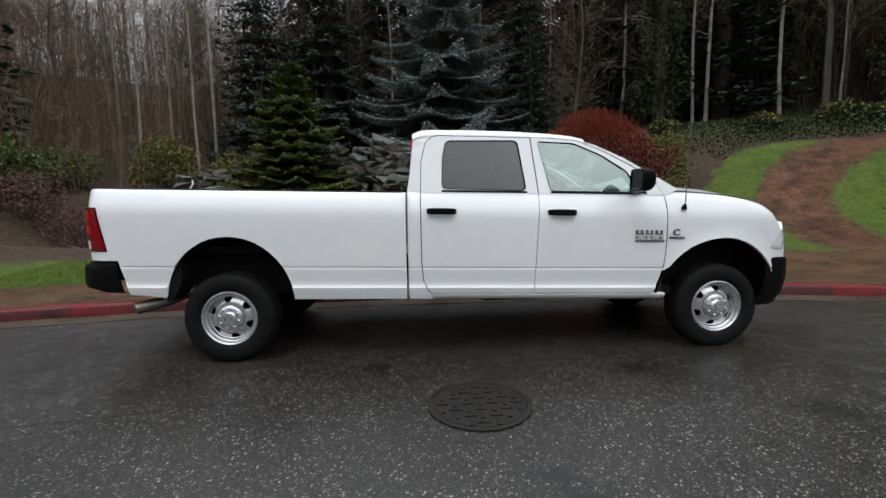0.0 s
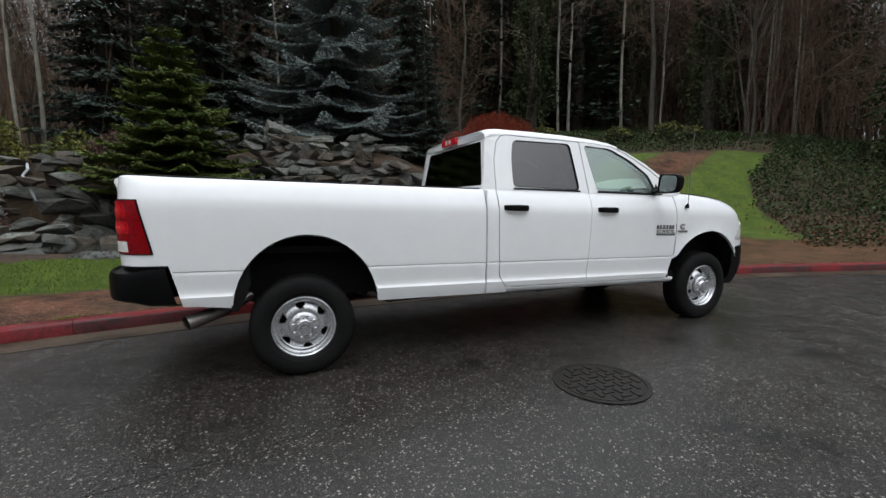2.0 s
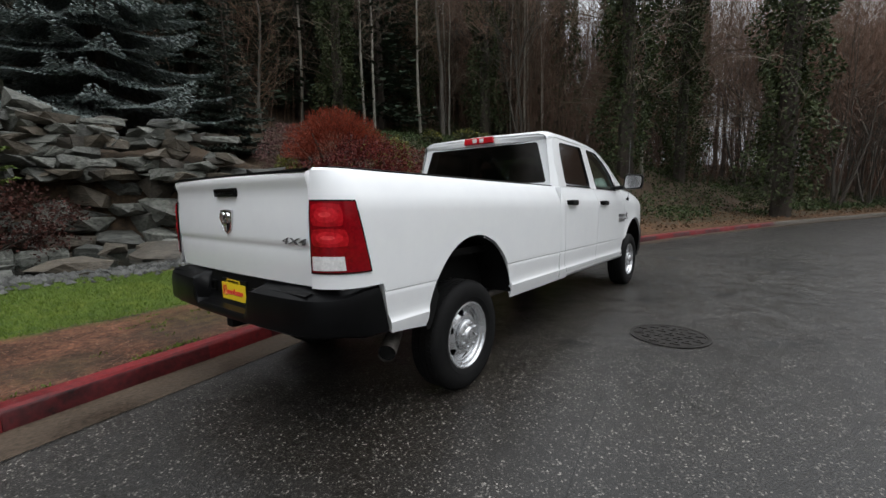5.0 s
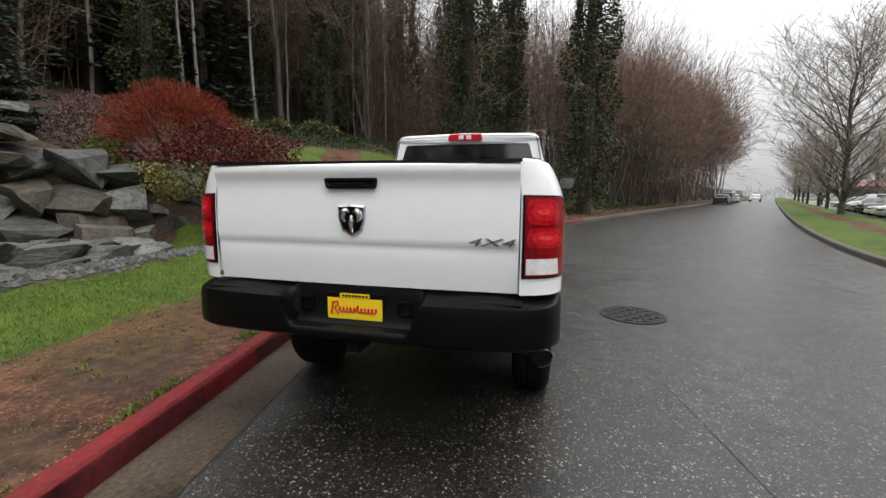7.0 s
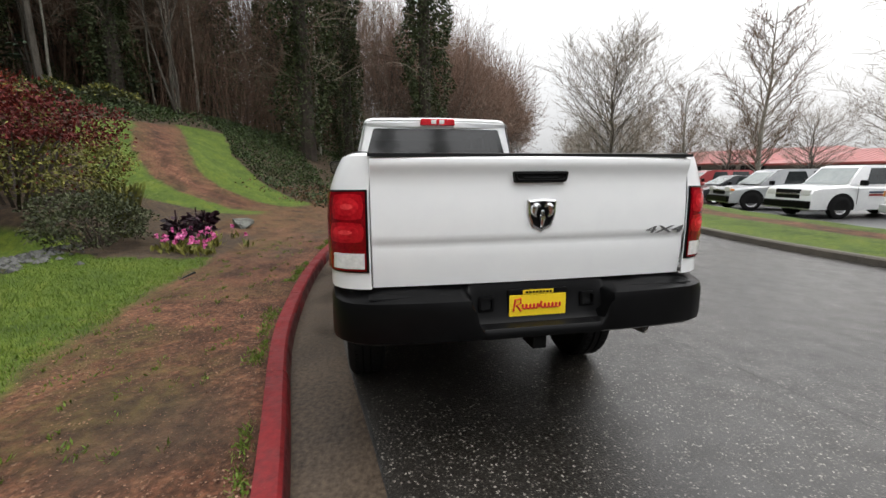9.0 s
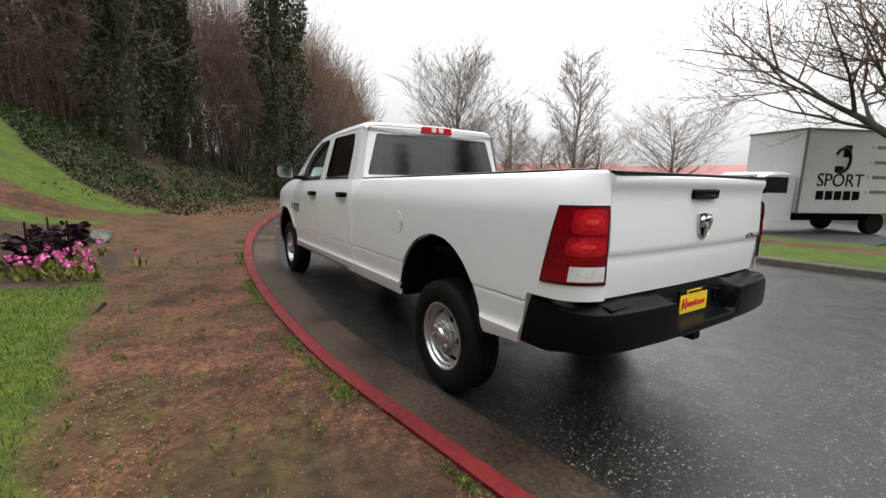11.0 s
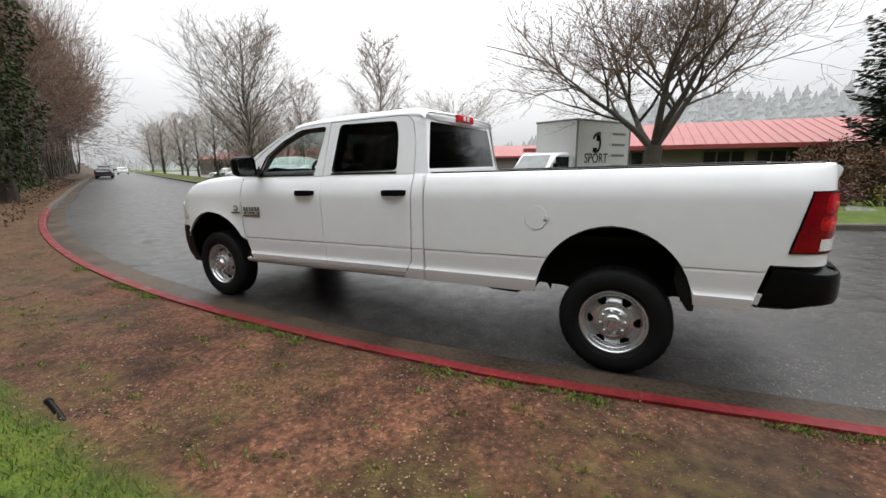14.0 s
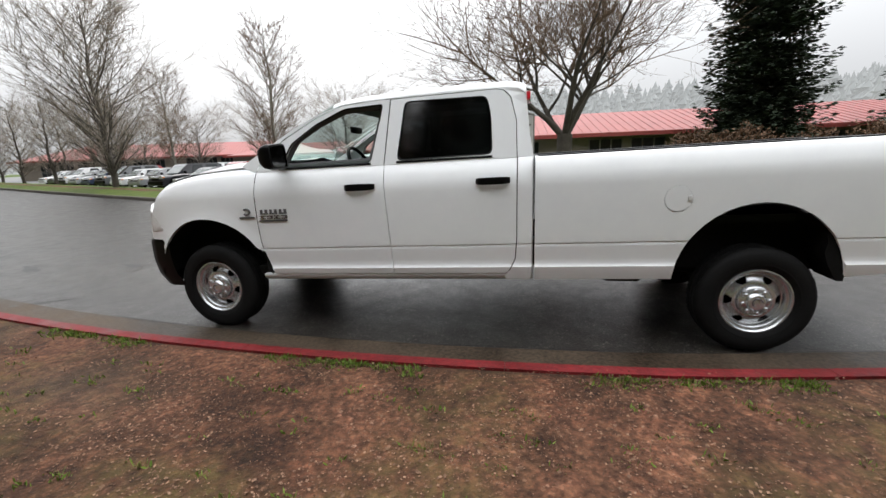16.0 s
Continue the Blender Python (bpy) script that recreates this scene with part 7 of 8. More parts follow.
# timber bench above the wall
bench = thing("garden_bench", "dark weathered timber bench above the rock wall", "bench", at=(8.0, 12.0, ground_z(8.0, 12.0)), rz=35)
for z, y0 in ((0.45, 0.0), (0.80, 0.28), (0.95, 0.28)):
    part("board", boxed(-0.85, 0.85, y0 - 0.06, y0 + 0.10, z, z + 0.07, 0.01), TIMBER, bench)
for x in (-0.75, 0.75):
    part("leg", boxed(x - 0.05, x + 0.05, -0.02, 0.08, -0.1, 0.45), TIMBER, bench)
    part("back_post", boxed(x - 0.05, x + 0.05, 0.24, 0.34, -0.1, 1.05), TIMBER, bench)

# ---- the wood on the slope ----
alder = pole_tree("alder", "slim leafless woodland tree with a pale stem", 17, 41, BARK_PALE, TWIG_TAN, 30, 2.4, 0.085, group="woodland trees")
alder2 = pole_tree("alder", "slim leafless woodland tree with a grey stem", 15, 42, BARK_GREY, TWIG, 38, 2.8, 0.14, 0.015, group="woodland trees")
alder3 = pole_tree("alder", "leaning leafless woodland tree", 13, 43, BARK_PALE, TWIG_TAN, 30, 2.2, 0.09, 0.05, group="woodland trees")
thick = pole_tree("alder", "twiggy brown woodland tree", 11, 44, BARK_GREY, TWIG, 60, 3.0, 0.10, group="woodland trees", start=0.05)
s1, s2, s3, s4 = [], [], [], []
for k in range(66):
    x = r.uniform(-40, 2)
    y = kerb_y(x) + r.uniform(17, 48)
    (s1, s2, s3, s4)[r.choice((0, 0, 1, 1, 2, 3))].append((x, y, r.uniform(0, 360), r.uniform(0.8, 1.3)))
for k in range(56):
    x = r.uniform(4, 62)
    y = kerb_y(x) + r.uniform(21 if x < 28 else 9, 42)
    (s1, s2, s3, s4)[r.choice((0, 1, 1, 2, 3, 3))].append((x, y, r.uniform(0, 360), r.uniform(0.8, 1.3)))
s5, s6 = [], []
for k in range(64):
    x = 32 + 78 * ((k + r.random()) / 64) ** 1.25
    y = kerb_y(x) + (r.uniform(3.5, 8) if k % 2 else r.uniform(8, 20))
    (s5, s6)[k % 3 == 0].append((x, y, r.uniform(0, 360), r.uniform(0.85, 1.2)))
for k in range(16):
    x = r.uniform(-38, 0)
    s5.append((x, kerb_y(x) + r.uniform(20, 44), r.uniform(0, 360), r.uniform(0.65, 0.95)))
for k in range(14):
    x = r.uniform(20, 48)
    s5.append((x, kerb_y(x) + r.uniform(13, 32), r.uniform(0, 360), r.uniform(0.8, 1.1)))
for k in range(9):
    x = 33 + 4.2 * k
    (s5, s6)[k % 2].append((x, kerb_y(x) + r.uniform(2.6, 4.2), r.uniform(0, 360), r.uniform(1.0, 1.2)))
for k in range(20):
    x = r.uniform(24, 60)
    y = kerb_y(x) + r.uniform(8, 26)
    (s1, s2)[k % 2].append((x, y, r.uniform(0, 360), r.uniform(0.9, 1.2)))
for k in range(14):
    x = r.uniform(-30, -14)
    y = kerb_y(x) + r.uniform(9, 17)
    s3.append((x, y, r.uniform(0, 360), r.uniform(0.6, 0.9)))
s1 = [(26.6, 12.0, 10, 0.8), (27.2, 11.0, 80, 0.75), (27.6, 12.6, 150, 0.85), (28.3, 11.4, 220, 0.8), (26.9, 13.3, 300, 0.8), (-11.3, 16.4, 0, 0.95), (-8.9, 16.6, 120, 0.8), (-10.7, 18.0, 60, 0.9), (-8.7, 17.8, 200, 1.0), (-13.2, 17.6, 280, 1.0), (20.7, 17.1, 0, 1.15), (17.1, 18.9, 50, 1.1), (14.5, 22, 200, 1.15)] + s1
s3 = [(17.65, 18.4, 20, 1.2)] + s3
hazel = bare_tree("hazel", "spreading reddish-brown leafless tree by the road", 17.0, 45, BARK_BROWN, TWIG_ROSY, spread=0.6, trunk=0.008, fork=0.30, levels=4, stems=4, up=0.22, kids=3, width=10.0, fine=0.011, group="roadside trees")
hazel3 = bare_tree("hazel", "leafless roadside tree far along the road", 16.0, 47, BARK_GREY, TWIG_ROSY, spread=0.65, trunk=0.008, fork=0.32, levels=3, stems=5, up=0.2, kids=4, width=10.0, fine=0.022, group="roadside trees")
hazel2 = bare_tree("hazel", "arching twiggy leafless tree by the road", 13.5, 46, BARK_BROWN, TWIG_ROSY, spread=0.75, trunk=0.008, fork=0.30, levels=4, stems=4, up=0.12, kids=3, width=11.0, fine=0.011, group="roadside trees")
s7 = [(x, y, rz, sc * 1.25) for x, y, rz, sc in s5 + s6 if x > 60]
s5, s6 = [[(x, y, rz, sc * (1.18 if x > 44 else 1.0)) for x, y, rz, sc in q if x <= 60] for q in (s5, s6)]
for ob, spots in ((alder, s1), (alder2, s2), (alder3, s3), (thick, s4), (hazel, s5), (hazel2, s6), (hazel3, s7)):
    copies(ob, spots)
ivy = ivy_tree("ivy_tree", "tall tree trunk wrapped in dark ivy", 17, 1.9, 61, 17000, group="ivy-clad trees")
copies(ivy, [(23.5, -3.05, 0, 1.15), (22.4, 3.8, 70, 1.15), (26.2, 1.75, 260, 0.9), (30.5, 10.9, 140, 1.15), (24.6, 14.2, 200, 1.05), (33.0, 7.4, 310, 1.1), (36.0, 2.3, 30, 0.8), (15.5, 19.5, 40, 0.95), (24.0, 19.8, 100, 1.0), (31.5, 14.4, 20, 1.1)])

# undergrowth: ivy and salal leaves over the bank, brown litter under the trees, thin brush
V, F, LV, LF, BV, BF = [], [], [], [], [], []
for _ in range(60000):
    x = r.uniform(12, 34)
    lo = interp(LAWN_LOW, x)
    y = lo + (r.uniform(-4.2, 0.3) if r.random() < 0.45 else r.uniform(2, 12))
    v = y - kerb_y(x)
    if v < 2.4 or (path_dist(x, y) < 1.2 and y < interp(LAWN_TOP, x)) or cover(x, y)[0] > 0.05:
        continue
    p = Vector((x, y, ground_z(x, y) + r.uniform(0.0, 0.38) * (0.5 + 0.8 * abs(bumpy(x, y, 0.6, 8)))))
    a = (rnd_dir(r) + Vector((0, 0, 0.4))).normalized() * r.uniform(0.045, 0.105)
    if v < 5.2 and r.random() < 0.6:
        quad_at(LV, LF, p + Vector((0, 0, -0.1)), a, a.cross(rnd_dir(r)).normalized() * 0.05)
    else:
        quad_at(V, F, p, a, a.cross(rnd_dir(r)).normalized() * 0.04)
for _ in range(24000):
    x = r.uniform(16, 46)
    v = 2.2 + 13 * r.random() ** 1.2
    y = kerb_y(x) + v
    if path_dist(x, y) < 1.2 or cover(x, y)[0] > 0.4 or bumpy(x, y, 0.35, 21) < -0.18:
        continue
    p = Vector((x, y, ground_z(x, y) + r.uniform(0.0, 0.55) * (0.4 + 0.9 * abs(bumpy(x, y, 0.5, 8)))))
    a = (rnd_dir(r) + Vector((0, 0, 0.4))).normalized() * r.uniform(0.07, 0.16)
    quad_at(V, F, p, a, a.cross(rnd_dir(r)).normalized() * 0.042)
tagged(rawmesh("ground_ivy", V, F, IVY_LOW), "dark ivy and salal covering the wooded bank", "ground cover", kind="stuff")
for _ in range(6000):
    x = r.uniform(13, 60)
    y = kerb_y(x) + r.uniform(0.5, 6)
    p = Vector((x, y, ground_z(x, y) + r.uniform(0.005, 0.05)))
    a = (rnd_dir(r) * Vector((1, 1, 0.3)).length).normalized() * r.uniform(0.06, 0.14)
    quad_at(LV, LF, p, a, a.cross(rnd_dir(r)).normalized() * 0.035)
for _ in range(2600):
    x = r.uniform(9, 27)
    y = kerb_y(x) + 0.2 + 3.6 * r.random() ** 1.4
    if path_dist(x, y) < 0.9 or cover(x, y)[0] > 0.4:
        continue
    p = Vector((x, y, ground_z(x, y) + r.uniform(0.004, 0.03)))
    ang = r.uniform(0, 6.283)
    a = Vector((math.cos(ang), math.sin(ang), r.uniform(-0.1, 0.2))) * r.uniform(0.02, 0.05)
    quad_at(LV, LF, p, a, a.cross(Vector((r.uniform(-0.5, 0.5), r.uniform(-0.5, 0.5), 1))).normalized() * 0.016)
tagged(rawmesh("leaf_litter", LV, LF, LITTER), "brown fallen leaves along the wood's edge", "leaf litter", kind="stuff")

# bark chips scattered in drifts over the worn strip behind the kerb
rc = random.Random(41)
CV, CF = [], []
while len(CF) < 15000:
    x, v = rc.uniform(-3.5, 9.5), rc.uniform(0.08, 1.75)
    y = kerb_y(x) + v
    drift = 0.35 + 1.1 * bumpy(x, y, 1.1, 31) + 0.5 * bumpy(x, y, 4.0, 32)
    if rc.random() > drift or cover(x, y)[1] < 0.5:
        continue
    ang, size = rc.uniform(0, 6.283), rc.uniform(0.005, 0.016)
    a = Vector((math.cos(ang), math.sin(ang), rc.uniform(-0.3, 0.3))) * size
    b = a.cross(Vector((rc.uniform(-0.5, 0.5), rc.uniform(-0.5, 0.5), 1))).normalized() * size * rc.uniform(0.3, 0.7)
    quad_at(CV, CF, Vector((x, y, ground_z(x, y) + rc.uniform(0.004, 0.010))), a, b)
tagged(rawmesh("bark_chips", CV, CF, CHIPS), "loose reddish bark chips on the worn strip behind the kerb", "bark chips", kind="stuff")

# the turf's cut edge: a thin broken line of dark bare soil
SOIL = mat("dark_bare_soil", (0.006, 0.004, 0.003), (0.030, 0.020, 0.013), rough=0.9, scale=6, fine=40, bump=0.5)
EV, EF = [], []
x, last = -3.4, None
while x < -0.4:
    y = kerb_y(x) + 1.60 + 0.15 * smooth01((x - 3.4) / 3) + 0.22 * smooth01((-0.3 - x) / 2.2) + 0.10 * bumpy(x, 0, 2.2, 1) + 0.05 * bumpy(x, 3, 7, 2)
    half_w = 0.018 * max(0.0, 0.35 + 1.6 * bumpy(x, 0, 2.6, 51) + 0.5 * bumpy(x, 0, 9.0, 52))
    k0 = len(EV)
    EV += [Vector((x, y - half_w, ground_z(x, y - half_w) + 0.004)), Vector((x, y, ground_z(x, y) + 0.006)), Vector((x, y + half_w, ground_z(x, y + half_w) + 0.006))]
    if last is not None and half_w > 0.004:
        EF += [(last, k0, k0 + 1, last + 1), (last + 1, k0 + 1, k0 + 2, last + 2)]
    last = k0
    x += 0.04
tagged(rawmesh("soil_edge", EV, EF, SOIL), "dark crumbling soil along the lawn's cut edge", "soil", kind="stuff")


def thicket(count, x0, x1, v0, v1, h0, h1, lean):
    """Tall brush: thin stems that fork into hair-fine twigs."""
    for _ in range(count):
        x = r.uniform(x0, x1)
        y = kerb_y(x) + r.uniform(v0, v1)
        p = Vector((x, y, ground_z(x, y) - 0.05))
        h = r.uniform(h0, h1)
        mid = p + Vector((r.uniform(-0.13, 0.13) * h, r.uniform(-0.13, 0.13) * h, h * 0.55))
        top = mid + Vector((r.uniform(-0.15, 0.15) * h, (r.uniform(-0.15, 0.15) - lean) * h, h * 0.45))
        stick(BV, BF, p, mid, 0.0015 * h + 0.006, 0.001 * h + 0.005, 2)
        stick(BV, BF, mid, top, 0.001 * h + 0.005, 0.004, 2)
        for q in range(9):
            t = r.uniform(0.25, 1)
            b = p.lerp(mid, t / 0.55) if t < 0.55 else mid.lerp(top, (t - 0.55) / 0.45)
            e = (rnd_dir(r) * 0.9 + Vector((0, -lean, 0.6))).normalized() * h * r.uniform(0.10, 0.26)
            stick(BV, BF, b, b + e, 0.008, 0.004, 2)
            if q % 2:
                stick(BV, BF, b + e * 0.5, b + e * 0.5 + (e.normalized() + rnd_dir(r) * 0.8).normalized() * h * 0.1, 0.007, 0.004, 2)


thicket(3400, -42, -7, 18, 46, 3, 12, 0.0)
thicket(700, -7, 4, 29, 46, 4, 12, 0.0)
thicket(700, -34, -9, 12, 20, 2, 5, 0.0)
tagged(rawmesh("brush", BV, BF, TWIG), "brown leafless brush under the pale-stemmed trees", "undergrowth", kind="stuff")
BV, BF = [], []
thicket(2200, 6, 60, 22, 46, 3, 9, 0.0)
thicket(3000, 36, 98, 5, 17, 2, 10, 0.12)
thicket(500, 24, 36, 9, 18, 2, 8, 0.05)
thicket(2000, 26, 44, 17, 34, 5, 13, 0.0)
tagged(rawmesh("brush", BV, BF, TWIG_DARK), "dark reddish-brown leafless brush under the ivy-clad trees", "undergrowth", kind="stuff")

# ---- across the road: street trees, car park, buildings, far hills ----
def far_ground(x, y):
    return far_z(x, max(0.01, far_kerb_y(x) - KERB_W - y))


def put_far(ob, x, y, rz=0, scale=1.0):
    ob.matrix_basis = pose(x, y, far_ground(x, y), 0, 0, rz) @ Matrix.Diagonal((scale, scale, scale, 1))
    return ob


NEEDLE_CEDAR = leafy("cedar_sprays", (0.010, 0.016, 0.010), (0.050, 0.068, 0.042), 0.7)
LOT = mat("car_park_asphalt", (0.045, 0.045, 0.046), (0.095, 0.095, 0.095), rough=0.45, scale=0.6, fine=60, bump=0.3)
verts, faces = [], []
lx = spread(1.0, 140, 1.0, 60, 2.0, 1.3)
for x in lx:
    y = far_kerb_y(x) - 5.2
    verts += [(x, y, -0.26), (x, y, -0.205), (x, y - 60, -0.205)]
for i in range(len(lx) - 1):
    for k in range(2):
        a = i * 3 + k
        faces.append((a, a + 1, a + 4, a + 3))
tagged(rawmesh("pavement", verts, faces, LOT), "wet grey asphalt car park behind the verge", "car park", kind="structure")

plane_tree = bare_tree("street_tree", "wide multi-limbed leafless tree on the verge", 10.8, 71, BARK_BROWN, TWIG, spread=0.68, trunk=0.028, fork=0.30, levels=6, up=0.28, kids=3, clear=0.24, width=11.8)
put_far(plane_tree, 0.2, -14.5, 20)
oval = leader_tree("street_tree", "tall leafless street tree with fine upright branches", 13.2, 9.8, 72, BARK_GREY, TWIG_GREY, trunk=0.010, boughs=92, low=0.06, steep=1.5, full=0.34, group="street trees")
put_far(oval, 27.5, -18.2, 0)
small_oval = leader_tree("street_tree", "leafless street tree further along the verge", 13.2, 9.0, 172, BARK_BROWN, TWIG_GREY, boughs=44, low=0.08, steep=1.2, full=0.36, group="street trees")
put_far(small_oval, 37.5, far_kerb_y(37.5) - 7.5, 0, 0.6)
for x, sc, rz, off in ((42, 0.62, 60, 3.5), (47, 0.75, 130, 9), (55, 0.7, 210, 4), (60, 0.8, 250, 10), (66, 0.75, 300, 3.5), (76, 0.8, 20, 6), (88, 0.85, 90, 3.5), (102, 0.9, 150, 5), (118, 1.0, 10, 4)):
    y = far_kerb_y(x) - off
    c = copy_thing(small_oval, pose(x, y, far_ground(x, y), 0, 0, rz))
    c.scale = (sc, sc, sc)
slim = leader_tree("birch", "slender leafless birch with fine branches", 12.0, 5.4, 73, BARK_PALE, TWIG, boughs=52, low=0.14, trunk=0.011, steep=1.3, full=0.4, group="car-park birches")
put_far(slim, 18.0, -21.6, 0, 0.93)
for x, y, sc, rz in ((34.0, -30.0, 0.9, 150), (48.0, -36.0, 0.95, 30)):
    c = copy_thing(slim, pose(x, y, far_ground(x, y), 0, 0, rz))
    c.scale = (sc, sc, sc)
round_tree = leader_tree("park_tree", "round-headed leafless tree by the building", 11.7, 12.0, 74, BARK_GREY, TWIG_GREY, boughs=56, low=0.16, trunk=0.016, steep=0.85, full=0.5, lead=0.9, group="park trees")
put_far(round_tree, 20.7, -39.0, 0)
for x, y, sc, rz in ((33.0, -44.0, 0.9, 70), (46.0, -47.0, 1.0, 200), (58.0, -50.0, 1.0, 320)):
    c = copy_thing(round_tree, pose(x, y, far_ground(x, y), 0, 0, rz))
    c.scale = (sc, sc, sc)
put_far(conifer("cedar", "broad dark green cedar beside the car park", 18.0, 2.9, 0.3, NEEDLE_CEDAR, 75, whorls=36, per=16, density=0.20, size=0.30, droop=0.40, shape=0.36, lush=4, hang=0.8), -10.8, -23.3)
for x, y, sc, rz in ((-30.0, -24.0, 0.85, 190), (-36.0, -14.0, 0.8, 310), (-41.0, -22.0, 0.9, 10)):
    c = copy_thing(green, pose(x, y, far_ground(x, y), 0, 0, rz))
    c.scale = (sc, sc, sc)
for k, (x, y, s) in enumerate(((-4.5, -11.8, 0.8), (-6.5, -12.2, 1.0), (-9.0, -12.4, 0.9), (-3.0, -13.5, 0.7), (-12.0, -12.5, 1.1))):
    sh = shrub("shrub", "low yellow-brown shrub on the far verge", 1.0 * s, 0.8 * s, 0.9 * s, LEAF_YELLOW if k % 2 else LEAF_HEATH, 80 + k, 900, 0.08)
    put_far(sh, x, y)
for k, (x, y, s) in enumerate(((-5.0, -15.2, 1.0), (-7.2, -16.0, 1.25), (-9.4, -15.4, 1.1), (-6.0, -18.0, 1.3), (-12.4, -16.5, 1.2))):
    put_far(shrub("shrub", "tall brown leafless shrub behind the far verge", 1.3 * s, 1.1 * s, 2.1 * s, LITTER, 280 + k, 3200, 0.13, 0.4), x, y)
for k in range(9):
    st = stone(None, (-1.5 - 1.1 * k + r.uniform(-0.3, 0.3), -11.0 + r.uniform(-0.5, 0.5), 0.05), (r.uniform(0.6, 1.2), 0.7, 0.5), r, 0.2, 8, "boulder")
    tagged(st, "grey boulder on the far verge", "boulder", "verge boulders")

# long low buildings with red metal roofs
ROOF_RED = mat("red_metal_roof", (0.22, 0.040, 0.034), (0.31, 0.065, 0.055), rough=0.45, scale=0.8, fine=8, bump=0.05)
WALL_TAN = mat("tan_wall", (0.19, 0.165, 0.135), (0.27, 0.235, 0.19), rough=0.85, scale=0.5, fine=14)
WINDOW = mat("dark_window", (0.012, 0.015, 0.016), (0.03, 0.035, 0.036), rough=0.08, bump=0.0)
# pale base colour imitates the sky reflected in parked vehicles' windscreens
SCREEN = mat("painted_sky_windscreen", (0.10, 0.12, 0.115), (0.17, 0.195, 0.185), rough=0.08, bump=0.0, spec=1.0)
FRAME = mat("grey_window_frame", (0.14, 0.13, 0.12), (0.2, 0.19, 0.17), rough=0.6, bump=0.0)


def building(x, y, rz, length, depth, eave, ridge):
    """A single-storey block: walls, overhanging hipped seam roof, fascia, window bays."""
    b = thing("building", "low tan office building with a red seamed metal roof", "building", "low buildings", at=(x, y, -0.3), rz=rz)
    part("wall", boxed(-length / 2, length / 2, -depth / 2, depth / 2, 0, eave), WALL_TAN, b)
    bm = bmesh.new()
    o = 0.9
    L, D = length / 2 + o, depth / 2 + o
    lo = [bm.verts.new(p) for p in ((-L, D, eave - 0.05), (L, D, eave - 0.05), (L, -D, eave - 0.05), (-L, -D, eave - 0.05))]
    hi = [bm.verts.new(p) for p in ((-L + D, 0.01, ridge), (L - D, 0.01, ridge))]
    bm.faces.new((lo[0], lo[1], hi[1], hi[0]))
    bm.faces.new((lo[2], lo[3], hi[0], hi[1]))
    bm.faces.new((lo[1], lo[2], hi[1]))
    bm.faces.new((lo[3], lo[0], hi[0]))
    bm.faces.new(lo[::-1])
    roof = part("roof", bm, ROOF_RED, b)
    slope = (ridge - eave) / D
    bm = bmesh.new()
    n = int(2 * (L - D) / 0.55)
    for k in range(n + 1):
        xx = -(L - D) + 2 * (L - D) * k / n
        a, c = Vector((xx, D - 0.02, eave - 0.02)), Vector((xx, 0.1, ridge - 0.1 * slope + 0.02))
        tube(bm, [a, c], 0.022, 4, cap=False)
    tagged(part("seam", bm, ROOF_RED, roof), kind="stuff")
    bm = bmesh.new()
    box(bm, -L, L, D - 0.02, D + 0.05, eave - 0.25, eave + 0.0)
    part("fascia", bm, ROOF_RED, roof)
    k = 0
    xx = -length / 2 + 1.0
    while xx + 2.2 < length / 2:
        if k % 4 != 3:
            win = part("window", boxed(xx, xx + 2.2, depth / 2 + 0.004, depth / 2 + 0.05, 0.55, eave - 0.35), FRAME, b)
            for q in range(3):
                part("pane", boxed(xx + 0.06 + q * 0.71, xx + 0.68 + q * 0.71, depth / 2 + 0.04, depth / 2 + 0.06, 0.62, eave - 0.42), WINDOW, win)
        xx += 2.7
        k += 1
    return b


building(-12.0, -33.0, 4, 40, 12, 2.75, 4.5)
building(27.0, -58.0, 8, 34, 12, 2.7, 4.3)
building(62.0, -62.0, 20, 44, 13, 3.1, 5.4)


# parked vehicles
CAR_PAINTS = {n: mat(n + "_car_paint", a, b, rough=0.3, scale=2, fine=9, bump=0.0, coat=0.8) for n, a, b in (
    ("white", (0.70, 0.71, 0.72), (0.78, 0.79, 0.79)), ("silver", (0.30, 0.31, 0.32), (0.38, 0.39, 0.40)), ("dark", (0.015, 0.016, 0.02), (0.03, 0.03, 0.035)),
    ("red", (0.22, 0.012, 0.012), (0.32, 0.02, 0.02)), ("blue", (0.03, 0.045, 0.09), (0.05, 0.07, 0.13)), ("grey", (0.09, 0.095, 0.10), (0.14, 0.145, 0.15)))}
BOX_WHITE = mat("box_panel", (0.50, 0.50, 0.49), (0.62, 0.62, 0.60), rough=0.5, scale=0.7, fine=10, bump=0.03)
